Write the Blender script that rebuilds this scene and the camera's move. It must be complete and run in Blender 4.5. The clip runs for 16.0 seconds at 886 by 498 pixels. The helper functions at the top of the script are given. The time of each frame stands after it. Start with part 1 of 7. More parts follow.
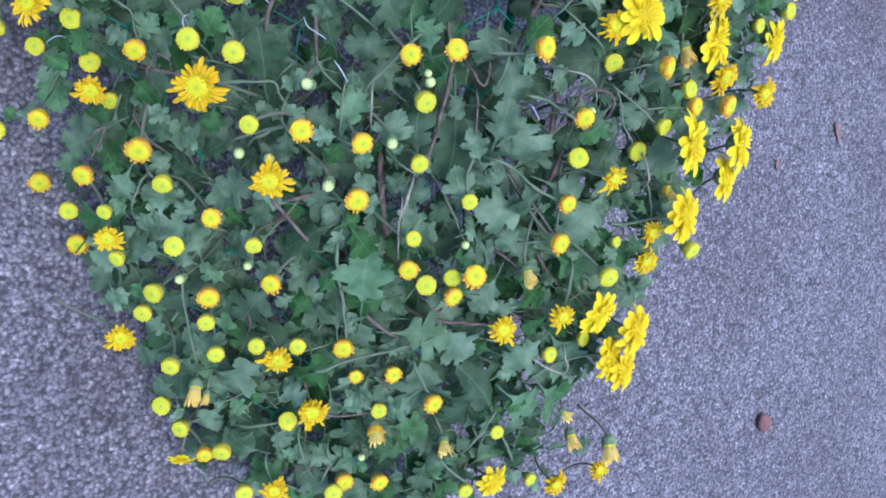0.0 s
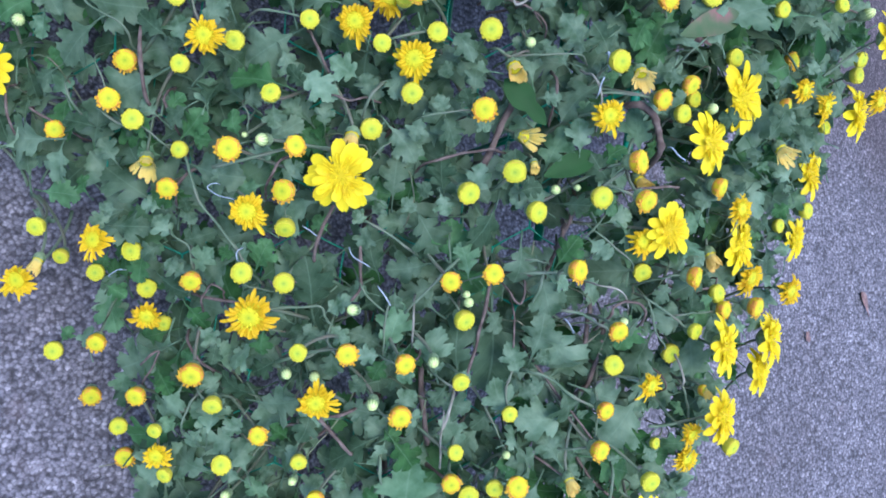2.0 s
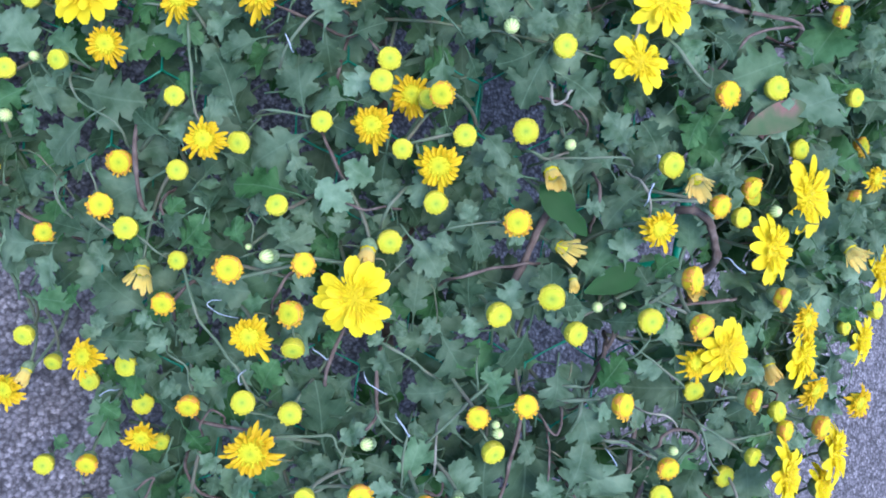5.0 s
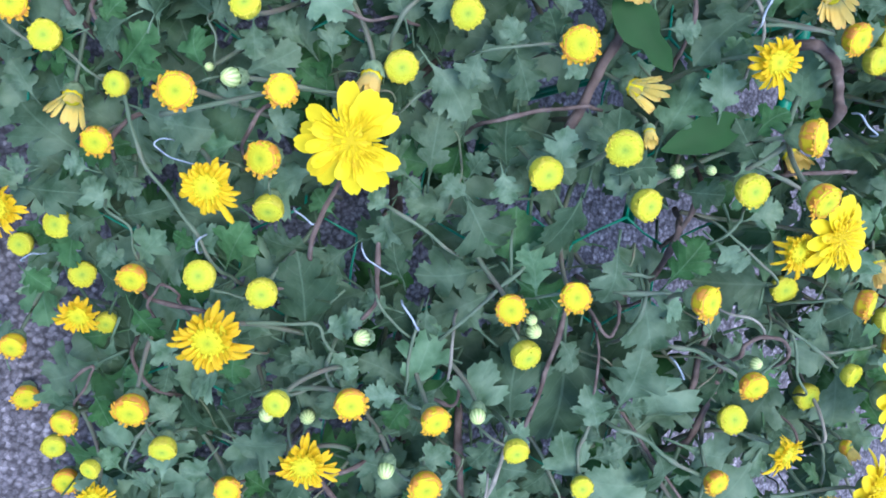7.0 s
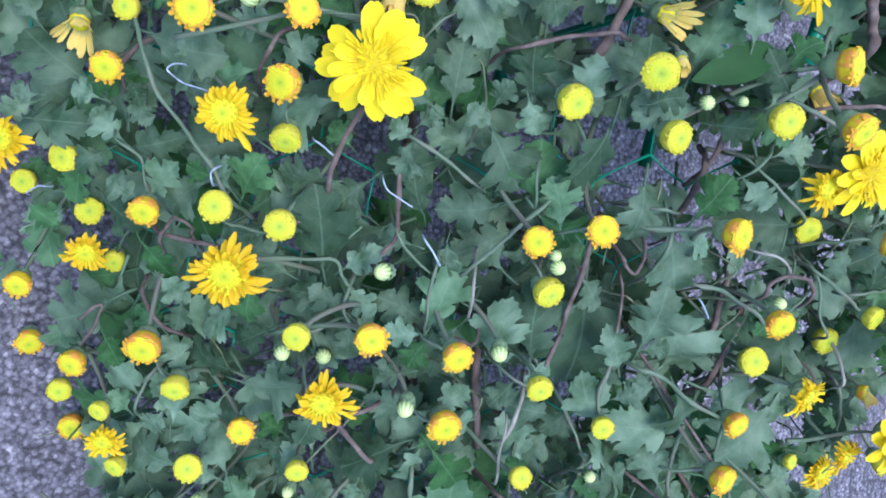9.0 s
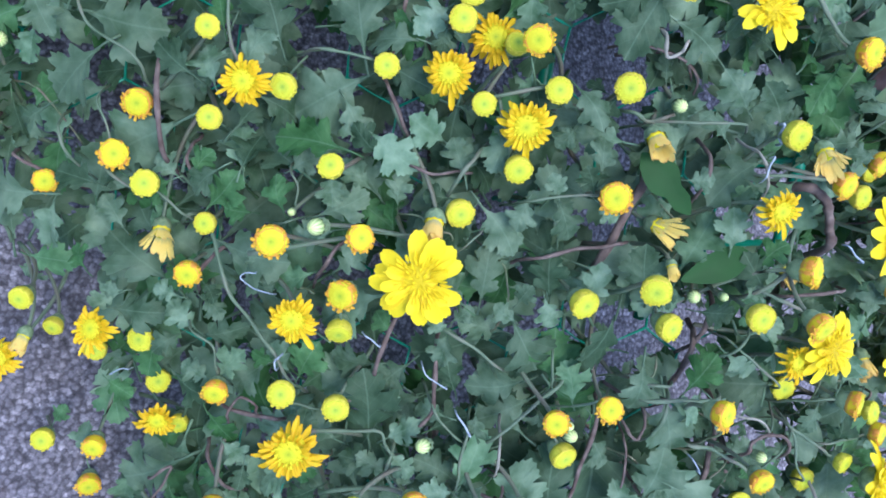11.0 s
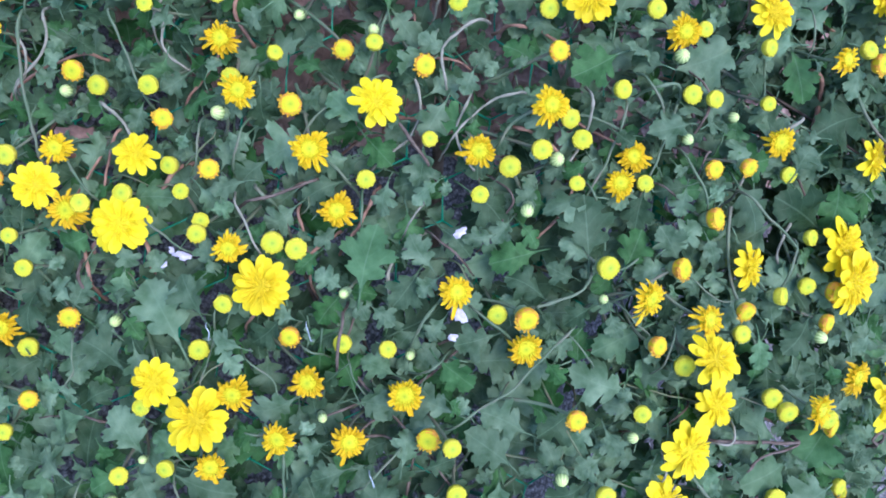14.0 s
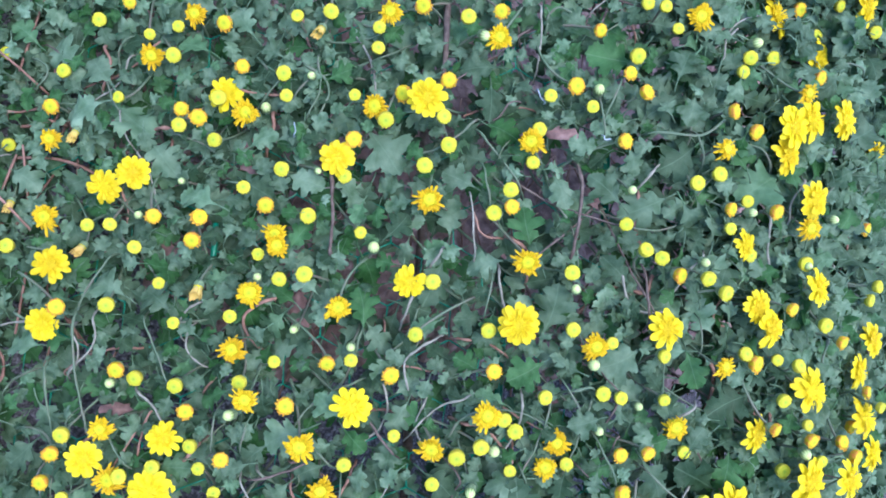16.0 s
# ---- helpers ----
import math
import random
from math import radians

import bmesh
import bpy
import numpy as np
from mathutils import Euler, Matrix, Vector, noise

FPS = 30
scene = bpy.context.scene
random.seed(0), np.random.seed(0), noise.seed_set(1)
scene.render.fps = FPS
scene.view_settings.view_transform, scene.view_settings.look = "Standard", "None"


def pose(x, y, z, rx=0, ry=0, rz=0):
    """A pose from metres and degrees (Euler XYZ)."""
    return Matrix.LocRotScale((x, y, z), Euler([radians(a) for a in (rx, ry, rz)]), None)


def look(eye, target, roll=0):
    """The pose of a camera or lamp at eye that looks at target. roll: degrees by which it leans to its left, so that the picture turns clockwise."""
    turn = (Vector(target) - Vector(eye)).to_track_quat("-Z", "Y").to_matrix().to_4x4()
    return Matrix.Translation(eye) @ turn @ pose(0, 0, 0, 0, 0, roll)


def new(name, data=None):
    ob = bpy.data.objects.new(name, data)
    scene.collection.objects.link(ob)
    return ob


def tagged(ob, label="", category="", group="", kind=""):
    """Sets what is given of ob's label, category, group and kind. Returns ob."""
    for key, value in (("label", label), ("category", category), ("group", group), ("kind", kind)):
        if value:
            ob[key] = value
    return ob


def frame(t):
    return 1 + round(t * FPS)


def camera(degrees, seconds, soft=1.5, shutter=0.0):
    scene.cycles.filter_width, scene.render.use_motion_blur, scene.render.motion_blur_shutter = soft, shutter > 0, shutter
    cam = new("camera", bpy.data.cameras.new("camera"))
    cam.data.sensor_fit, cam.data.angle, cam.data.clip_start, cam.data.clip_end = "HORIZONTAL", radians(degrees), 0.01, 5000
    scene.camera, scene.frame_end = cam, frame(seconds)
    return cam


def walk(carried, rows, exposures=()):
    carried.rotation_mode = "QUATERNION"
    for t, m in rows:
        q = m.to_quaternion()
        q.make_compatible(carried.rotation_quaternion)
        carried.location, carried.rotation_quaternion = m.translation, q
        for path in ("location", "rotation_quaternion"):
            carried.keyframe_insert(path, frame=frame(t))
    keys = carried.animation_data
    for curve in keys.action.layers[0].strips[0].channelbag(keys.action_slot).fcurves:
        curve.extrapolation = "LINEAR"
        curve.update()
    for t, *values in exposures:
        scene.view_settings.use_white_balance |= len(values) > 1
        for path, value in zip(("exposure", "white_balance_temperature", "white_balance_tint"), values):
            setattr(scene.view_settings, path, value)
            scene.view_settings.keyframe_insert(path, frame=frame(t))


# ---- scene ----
cam = camera(56.0, 16.0, soft=1.8, shutter=0.0)
walk(cam, [
    (0, pose(-0.1661, -0.1341, 0.6737, -4.16, -31.42, 0.00)),
    (0.5, pose(-0.1798, -0.1099, 0.7114, -1.22, -31.11, -0.17)),
    (1, pose(-0.1913, -0.1059, 0.7220, 2.25, -31.14, -0.71)),
    (1.5, pose(-0.1881, -0.0958, 0.7065, 4.53, -30.50, -1.11)),
    (2, pose(-0.1837, -0.0912, 0.6852, 6.70, -29.76, -1.64)),
    (2.5, pose(-0.1822, -0.0859, 0.6814, 8.61, -29.18, -2.28)),
    (3, pose(-0.1856, -0.0546, 0.7007, 9.41, -28.95, -2.40)),
    (3.2, pose(-0.1892, -0.0499, 0.7094, 10.53, -29.12, -2.45)),
    (5.3, pose(-0.1457, -0.0250, 0.6260, 5.76, -27.32, -0.41)),
    (5.5, pose(-0.1380, -0.0267, 0.6141, 4.58, -27.00, -0.11)),
    (6, pose(-0.1226, -0.0340, 0.5864, 2.27, -26.60, 0.46)),
    (6.5, pose(-0.1117, -0.0382, 0.5598, 0.53, -26.64, 1.06)),
    (7, pose(-0.1071, -0.0382, 0.5392, -0.94, -26.99, 2.03)),
    (7.5, pose(-0.1030, -0.0421, 0.5224, -2.05, -27.09, 2.99)),
    (8, pose(-0.1017, -0.0516, 0.5125, -3.15, -27.19, 3.27)),
    (8.2, pose(-0.1012, -0.0561, 0.5110, -3.63, -27.14, 3.16)),
    (10.3, pose(-0.1496, -0.0342, 0.5593, -2.12, -29.14, 1.94)),
    (10.5, pose(-0.1517, -0.0284, 0.5607, -1.85, -28.87, 2.00)),
    (11, pose(-0.1626, 0.0025, 0.5660, 1.09, -28.92, 1.75)),
    (11.5, pose(-0.1759, 0.0476, 0.5807, 2.00, -29.17, 1.63)),
    (12, pose(-0.1903, 0.0748, 0.5960, 3.34, -29.67, 1.36)),
    (12.5, pose(-0.2033, 0.1143, 0.6208, 2.95, -29.64, 1.27)),
    (13, pose(-0.2187, 0.1513, 0.6507, 3.26, -29.62, 1.47)),
    (13.5, pose(-0.2366, 0.1805, 0.6779, 4.65, -29.99, 1.60)),
    (14, pose(-0.2575, 0.2165, 0.7063, 5.27, -30.48, 1.61)),
    (14.5, pose(-0.2709, 0.2519, 0.7443, 6.05, -30.06, 1.68)),
    (15, pose(-0.2831, 0.2875, 0.7869, 6.91, -29.69, 1.84)),
    (15.5, pose(-0.2974, 0.3241, 0.8283, 7.83, -29.76, 1.90)),
    (16, pose(-0.3090, 0.3676, 0.8604, 8.68, -29.73, 1.93)),
], exposures=[(0, 1.72, 5850, 21), (3, 1.86, 5850, 21), (8, 1.90, 5850, 21), (11, 1.90, 5850, 21), (14, 1.88, 5850, 21), (16, 2.00, 5850, 21)])
SKY, SUN = 0.145, 1.25

# ---------------------------------------------------------------- light
world = bpy.data.worlds.new("sky_light")
scene.world = world
world.use_nodes = True
wn, wl = world.node_tree.nodes, world.node_tree.links
sky = wn.new("ShaderNodeTexSky")
sky.sky_type = "NISHITA"
sky.sun_disc = False
sky.sun_elevation = radians(75)
sky.sun_rotation = radians(80)
wn["Background"].inputs["Strength"].default_value = SKY
wl.new(sky.outputs[0], wn["Background"].inputs["Color"])
sun = new("sun", bpy.data.lights.new("sun", "SUN"))
sun.data.energy = SUN
sun.data.angle = radians(32)
sun.data.color = (1.0, 0.96, 0.9)
sun.matrix_basis = look((-0.12, -0.1, 1.0), (0, 0, 0))


# ---------------------------------------------------------------- materials
def material(name, rough=0.6, metal=0.0):
    m = bpy.data.materials.new(name)
    m.use_nodes = True
    b = m.node_tree.nodes["Principled BSDF"]
    b.inputs["Roughness"].default_value = rough
    b.inputs["Metallic"].default_value = metal
    return m, m.node_tree.nodes, m.node_tree.links, b


def ramp(nodes, stops, interp="LINEAR"):
    r = nodes.new("ShaderNodeValToRGB")
    e = r.color_ramp.elements
    r.color_ramp.interpolation = interp
    while len(e) < len(stops):
        e.new(0.5)
    for k, (at, col) in zip(e, stops):
        k.position = at
        k.color = (*col, 1)
    return r


def noise_tex(nodes, links, scale, detail=3, vec=None):
    n = nodes.new("ShaderNodeTexNoise")
    n.inputs["Scale"].default_value = scale
    n.inputs["Detail"].default_value = detail
    if vec is not None:
        links.new(vec, n.inputs["Vector"])
    return n


def mixed(nodes, links, kind, fac, a, b):
    x = nodes.new("ShaderNodeMix")
    x.data_type = "RGBA"
    x.blend_type = kind
    for socket, v in ((x.inputs[0], fac), (x.inputs[6], a), (x.inputs[7], b)):
        if isinstance(v, (float, int)):
            socket.default_value = v
        elif isinstance(v, tuple):
            socket.default_value = (*v, 1)
        else:
            links.new(v, socket)
    return x.outputs[2]


def bumped(nodes, links, bsdf, height, strength, distance):
    u = nodes.new("ShaderNodeBump")
    u.inputs["Strength"].default_value = strength
    u.inputs["Distance"].default_value = distance
    links.new(height, u.inputs["Height"])
    links.new(u.outputs[0], bsdf.inputs["Normal"])


def asphalt_material():
    m, n, l, b = material("asphalt", 0.85)
    co = n.new("ShaderNodeTexCoord").outputs["Object"]
    warp = noise_tex(n, l, 330, 2, co)
    wv = n.new("ShaderNodeVectorMath")
    wv.operation = "MULTIPLY_ADD"
    l.new(warp.outputs["Color"], wv.inputs[0])
    wv.inputs[1].default_value = (0.0035, 0.0035, 0.0035)
    l.new(co, wv.inputs[2])
    v = n.new("ShaderNodeTexVoronoi")
    v.inputs["Scale"].default_value = 300
    v.inputs["Randomness"].default_value = 1.0
    l.new(wv.outputs[0], v.inputs["Vector"])
    stone = ramp(n, [(0.0, (0.050, 0.049, 0.056)), (0.35, (0.105, 0.103, 0.117)), (0.75, (0.158, 0.155, 0.170)), (1.0, (0.255, 0.250, 0.266))])
    l.new(v.outputs["Color"], stone.inputs[0])
    tar = ramp(n, [(0.0, (1, 1, 1)), (0.38, (0.98, 0.98, 0.98)), (0.74, (0.32, 0.32, 0.33))])
    l.new(v.outputs["Distance"], tar.inputs[0])
    c = mixed(n, l, "MULTIPLY", 1.0, stone.outputs[0], tar.outputs[0])
    chip = n.new("ShaderNodeTexVoronoi")
    chip.inputs["Scale"].default_value = 150
    l.new(wv.outputs[0], chip.inputs["Vector"])
    cs = n.new("ShaderNodeSeparateColor")
    l.new(chip.outputs["Color"], cs.inputs[0])
    ct = ramp(n, [(0.0, (0.58, 0.59, 0.60)), (0.3, (0.85, 0.86, 0.87)), (0.7, (1.05, 1.06, 1.07)), (0.9, (1.16, 1.17, 1.17)), (1.0, (1.34, 1.34, 1.32))])
    l.new(cs.outputs[0], ct.inputs[0])
    c = mixed(n, l, "MULTIPLY", 1.0, c, ct.outputs[0])
    fine = noise_tex(n, l, 260, 3, co)
    fr = ramp(n, [(0.36, (0.66, 0.66, 0.67)), (0.64, (1.30, 1.30, 1.30))])
    l.new(fine.outputs[0], fr.inputs[0])
    c = mixed(n, l, "MULTIPLY", 1.0, c, fr.outputs[0])
    big = noise_tex(n, l, 5, 4, co)
    br = ramp(n, [(0.35, (0.82, 0.82, 0.83)), (0.7, (1.06, 1.08, 1.10))])
    l.new(big.outputs[0], br.inputs[0])
    c = mixed(n, l, "MULTIPLY", 1.0, c, br.outputs[0])
    dirt = noise_tex(n, l, 18, 5, co)
    dr = ramp(n, [(0.62, (0, 0, 0)), (0.8, (0.22, 0.22, 0.22))])
    l.new(dirt.outputs[0], dr.inputs[0])
    c = mixed(n, l, "MIX", dr.outputs[0], c, (0.17, 0.12, 0.12))
    # Darker, browner patch towards +x and +y with a noisy edge.
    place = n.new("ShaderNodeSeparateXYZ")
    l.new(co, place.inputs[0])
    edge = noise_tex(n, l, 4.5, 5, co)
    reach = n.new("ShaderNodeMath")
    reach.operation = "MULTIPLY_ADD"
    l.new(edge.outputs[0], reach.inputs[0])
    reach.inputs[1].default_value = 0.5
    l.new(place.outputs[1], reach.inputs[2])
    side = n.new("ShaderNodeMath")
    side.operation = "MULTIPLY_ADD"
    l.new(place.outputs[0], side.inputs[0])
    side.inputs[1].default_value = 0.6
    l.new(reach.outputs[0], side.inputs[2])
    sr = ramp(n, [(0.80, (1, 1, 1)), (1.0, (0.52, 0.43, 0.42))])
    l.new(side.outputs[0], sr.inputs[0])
    # The patch fades out away from its middle.
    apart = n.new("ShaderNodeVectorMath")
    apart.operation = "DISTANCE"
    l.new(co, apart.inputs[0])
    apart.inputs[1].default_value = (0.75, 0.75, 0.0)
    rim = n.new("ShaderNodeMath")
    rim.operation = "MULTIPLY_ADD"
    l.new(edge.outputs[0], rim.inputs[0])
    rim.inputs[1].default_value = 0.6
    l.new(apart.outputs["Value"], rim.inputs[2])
    patch_mask = ramp(n, [(0.55, (1, 1, 1)), (0.75, (0, 0, 0))])
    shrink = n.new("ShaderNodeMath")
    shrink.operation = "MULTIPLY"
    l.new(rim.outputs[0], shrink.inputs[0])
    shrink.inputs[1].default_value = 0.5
    l.new(shrink.outputs[0], patch_mask.inputs[0])
    c = mixed(n, l, "MIX", patch_mask.outputs[0], c, mixed(n, l, "MULTIPLY", 1.0, c, sr.outputs[0]))
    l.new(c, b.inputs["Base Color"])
    h = ramp(n, [(0.0, (1, 1, 1)), (0.8, (0, 0, 0))])
    l.new(v.outputs["Distance"], h.inputs[0])
    bumped(n, l, b, h.outputs[0], 0.6, 0.0014)
    return m


def leaf_material(name, dark, light, vein, island=False):
    m, n, l, b = material(name, 0.55)
    b.inputs["Specular IOR Level"].default_value = 0.11
    uv = n.new("ShaderNodeTexCoord").outputs["UV"]
    sep = n.new("ShaderNodeSeparateXYZ")
    l.new(uv, sep.inputs[0])
    rnd = n.new("ShaderNodeNewGeometry").outputs["Random Per Island"] if island else n.new("ShaderNodeObjectInfo").outputs["Random"]

    def calc(op, a, bb=None):
        k = n.new("ShaderNodeMath")
        k.operation = op
        for s, val in zip(k.inputs, (a, bb)):
            if val is None:
                continue
            if isinstance(val, (int, float)):
                s.default_value = val
            else:
                l.new(val, s)
        return k.outputs[0]

    off = calc("ABSOLUTE", calc("SUBTRACT", sep.outputs[0], 0.5))
    mid = calc("LESS_THAN", off, 0.012)
    side = calc("FRACT", calc("MULTIPLY", calc("SUBTRACT", sep.outputs[1], calc("MULTIPLY", off, 1.1)), 5.0))
    sv = calc("LESS_THAN", calc("ABSOLUTE", calc("SUBTRACT", side, 0.5)), 0.035)
    veins = calc("MAXIMUM", mid, calc("MULTIPLY", sv, 0.4))
    base = ramp(n, [(0.0, dark), (0.42, light), (0.74, tuple(1.35 * k for k in light)), (0.79, (0.020, 0.075, 0.020)), (0.91, (0.045, 0.128, 0.05)), (1.0, (0.12, 0.21, 0.14))])
    l.new(rnd, base.inputs[0])
    spot = n.new("ShaderNodeCombineXYZ")
    l.new(sep.outputs[0], spot.inputs[0])
    l.new(sep.outputs[1], spot.inputs[1])
    l.new(calc("MULTIPLY", rnd, 61.0), spot.inputs[2])
    co = spot.outputs[0]
    blot = noise_tex(n, l, 3.2, 4, co)
    bl = ramp(n, [(0.30, (0.50, 0.60, 0.48)), (0.50, (0.96, 0.95, 0.92)), (0.68, (1.42, 1.27, 1.29))])
    l.new(blot.outputs[0], bl.inputs[0])
    c = mixed(n, l, "MULTIPLY", 1.0, base.outputs[0], bl.outputs[0])
    c = mixed(n, l, "MIX", calc("MULTIPLY", veins, 0.19), c, vein)
    l.new(c, b.inputs["Base Color"])
    fine = noise_tex(n, l, 24, 2, co)
    quilt = calc("SUBTRACT", 0.5, calc("ABSOLUTE", calc("SUBTRACT", calc("FRACT", calc("ADD", side, 0.5)), 0.5)))
    hh = calc("SUBTRACT", calc("ADD", calc("MULTIPLY", fine.outputs[0], 0.12), calc("MULTIPLY", blot.outputs[0], 0.5)), calc("MULTIPLY", quilt, 0.16))
    bumped(n, l, b, hh, 0.7, 0.0034)
    tl = n.new("ShaderNodeBsdfTranslucent")
    l.new(mixed(n, l, "MULTIPLY", 1.0, c, (1.7, 1.8, 1.2)), tl.inputs[0])
    mx = n.new("ShaderNodeMixShader")
    mx.inputs[0].default_value = 0.20
    l.new(b.outputs[0], mx.inputs[1])
    l.new(tl.outputs[0], mx.inputs[2])
    l.new(mx.outputs[0], n["Material Output"].inputs[0])
    return m


def petal_material(name, inner, outer, tip):
    m, n, l, b = material(name, 0.55)
    b.inputs["Specular IOR Level"].default_value = 0.2
    uv = n.new("ShaderNodeTexCoord").outputs["UV"]
    sep = n.new("ShaderNodeSeparateXYZ")
    l.new(uv, sep.inputs[0])
    along = ramp(n, [(0.0, inner), (0.35, outer), (0.82, outer), (1.0, tip)])
    l.new(sep.outputs[1], along.inputs[0])
    st = n.new("ShaderNodeTexWave")
    st.inputs["Scale"].default_value = 6
    st.inputs["Distortion"].default_value = 1.0
    l.new(uv, st.inputs["Vector"])
    sr = ramp(n, [(0.0, (0.84, 0.8, 0.7)), (1.0, (1.06, 1.06, 1.05))])
    l.new(st.outputs[0], sr.inputs[0])
    c = mixed(n, l, "MULTIPLY", 0.8, along.outputs[0], sr.outputs[0])
    rnd = n.new("ShaderNodeObjectInfo").outputs["Random"]
    tr = ramp(n, [(0.0, (0.93, 0.87, 0.9)), (1.0, (1.04, 1.06, 1.0))])
    l.new(rnd, tr.inputs[0])
    c = mixed(n, l, "MULTIPLY", 1.0, c, tr.outputs[0])
    l.new(c, b.inputs["Base Color"])
    tl = n.new("ShaderNodeBsdfTranslucent")
    l.new(c, tl.inputs[0])
    mx = n.new("ShaderNodeMixShader")
    mx.inputs[0].default_value = 0.42
    l.new(b.outputs[0], mx.inputs[1])
    l.new(tl.outputs[0], mx.inputs[2])
    l.new(mx.outputs[0], n["Material Output"].inputs[0])
    return m


def disc_material(name, mid, ring, rim):
    m, n, l, b = material(name, 0.7)
    b.inputs["Specular IOR Level"].default_value = 0.15
    uv = n.new("ShaderNodeTexCoord").outputs["UV"]
    sep = n.new("ShaderNodeSeparateXYZ")
    l.new(uv, sep.inputs[0])
    rr = ramp(n, [(0.0, tuple(0.75 * k for k in mid)), (0.06, mid), (0.15, tuple(0.5 * (p + q) for p, q in zip(mid, ring))), (0.4, ring), (0.8, ring), (1.0, rim)])
    l.new(sep.outputs[1], rr.inputs[0])
    co = n.new("ShaderNodeTexCoord").outputs["Object"]
    v = n.new("ShaderNodeTexVoronoi")
    v.inputs["Scale"].default_value = 1900
    l.new(co, v.inputs["Vector"])
    vr = ramp(n, [(0.0, (1.05, 1.05, 1.0)), (0.7, (0.82, 0.80, 0.66))])
    l.new(v.outputs["Distance"], vr.inputs[0])
    c = mixed(n, l, "MULTIPLY", 0.8, rr.outputs[0], vr.outputs[0])
    l.new(c, b.inputs["Base Color"])
    bumped(n, l, b, vr.outputs[0], 0.5, 0.0003)
    return m


def plain(name, stops, scale, rough=0.6, metal=0.0, bump=0.3, depth=0.0006):
    m, n, l, b = material(name, rough, metal)
    b.inputs["Specular IOR Level"].default_value = 0.28
    co = n.new("ShaderNodeTexCoord").outputs["Object"]
    t = noise_tex(n, l, scale, 5, co)
    r = ramp(n, stops)
    l.new(t.outputs[0], r.inputs[0])
    l.new(r.outputs[0], b.inputs["Base Color"])
    if bump:
        bumped(n, l, b, t.outputs[0], bump, depth)
    return m


ASPHALT = asphalt_material()
LEAF = leaf_material("chrysanthemum_leaf", (0.024, 0.057, 0.029), (0.080, 0.141, 0.089), (0.155, 0.25, 0.17))
LEAF_MASS = leaf_material("chrysanthemum_leaf_mass", (0.024, 0.057, 0.029), (0.080, 0.141, 0.089), (0.155, 0.25, 0.17), True)
PETAL = petal_material("ray_petal", (0.72, 0.58, 0.012), (0.80, 0.69, 0.014), (0.82, 0.72, 0.02))
QUILL = petal_material("quill_petal", (0.72, 0.56, 0.013), (0.75, 0.56, 0.013), (0.75, 0.47, 0.025))
FLORET = petal_material("floret", (0.70, 0.57, 0.010), (0.78, 0.66, 0.012), (0.80, 0.70, 0.018))
RIM = petal_material("rim_petal", (0.46, 0.41, 0.10), (0.68, 0.33, 0.065), (0.70, 0.48, 0.03))
FADED = petal_material("faded_petal", (0.40, 0.45, 0.24), (0.78, 0.64, 0.19), (0.72, 0.46, 0.14))
DISC = disc_material("flower_disc", (0.30, 0.37, 0.018), (0.52, 0.48, 0.014), (0.54, 0.42, 0.012))
BUTTON = disc_material("button_disc", (0.24, 0.36, 0.04), (0.44, 0.47, 0.03), (0.50, 0.50, 0.045))
YRIM = petal_material("yellow_rim_petal", (0.34, 0.43, 0.10), (0.58, 0.57, 0.07), (0.68, 0.64, 0.06))
CALYX = plain("calyx", [(0.3, (0.08, 0.14, 0.07)), (0.7, (0.18, 0.26, 0.14))], 400)
STALK = plain("stalk", [(0.3, (0.05, 0.09, 0.04)), (0.5, (0.10, 0.135, 0.075)), (0.7, (0.11, 0.09, 0.065))], 120, 0.6)
STEM = plain("grey_green_stem", [(0.3, (0.045, 0.085, 0.045)), (0.5, (0.085, 0.13, 0.08)), (0.72, (0.11, 0.105, 0.08))], 60, 0.6)
PALE = plain("dry_pale_stem", [(0.3, (0.12, 0.13, 0.10)), (0.7, (0.24, 0.24, 0.20))], 150, 0.8)
WOOD = plain("woody_stem", [(0.3, (0.05, 0.035, 0.028)), (0.6, (0.105, 0.084, 0.072)), (0.8, (0.18, 0.15, 0.13))], 160, 0.8, 0, 0.6, 0.001)
STRAW = plain("dry_straw", [(0.3, (0.12, 0.065, 0.045)), (0.7, (0.28, 0.17, 0.13))], 90, 0.8)


# ---------------------------------------------------------------- helpers for meshes
def part(name, bm, mat, parent=None, label="", basis=None):
    me = bm
    if isinstance(bm, bmesh.types.BMesh):
        me = bpy.data.meshes.new(name)
        bm.to_mesh(me)
        bm.free()
    if mat is not None and not me.materials:
        me.materials.append(mat)
    ob = new(name, me)
    if parent is not None:
        ob.parent = parent
    if basis is not None:
        ob.matrix_basis = basis
    if label:
        ob["label"] = label
    return ob


def mesh_of(name, verts, faces, mat, uvs=None, smooth=True):
    me = bpy.data.meshes.new(name)
    me.from_pydata(verts, [], faces)
    if uvs is not None:
        lay = me.uv_layers.new(name="UVMap")
        for lp in me.loops:
            lay.data[lp.index].uv = uvs[lp.vertex_index]
    if smooth:
        me.polygons.foreach_set("use_smooth", [True] * len(me.polygons))
    if mat is not None:
        me.materials.append(mat)
    me.update()
    return me


class Soup:
    """Collects vertices, faces and UVs of one mesh."""

    def __init__(self):
        self.v, self.f, self.t = [], [], []

    def add(self, verts, faces, uvs):
        o = len(self.v)
        self.v += [tuple(p) for p in verts]
        self.f += [tuple(i + o for i in f) for f in faces]
        self.t += uvs

    def mesh(self, name, mat):
        return mesh_of(name, self.v, self.f, mat, self.t)


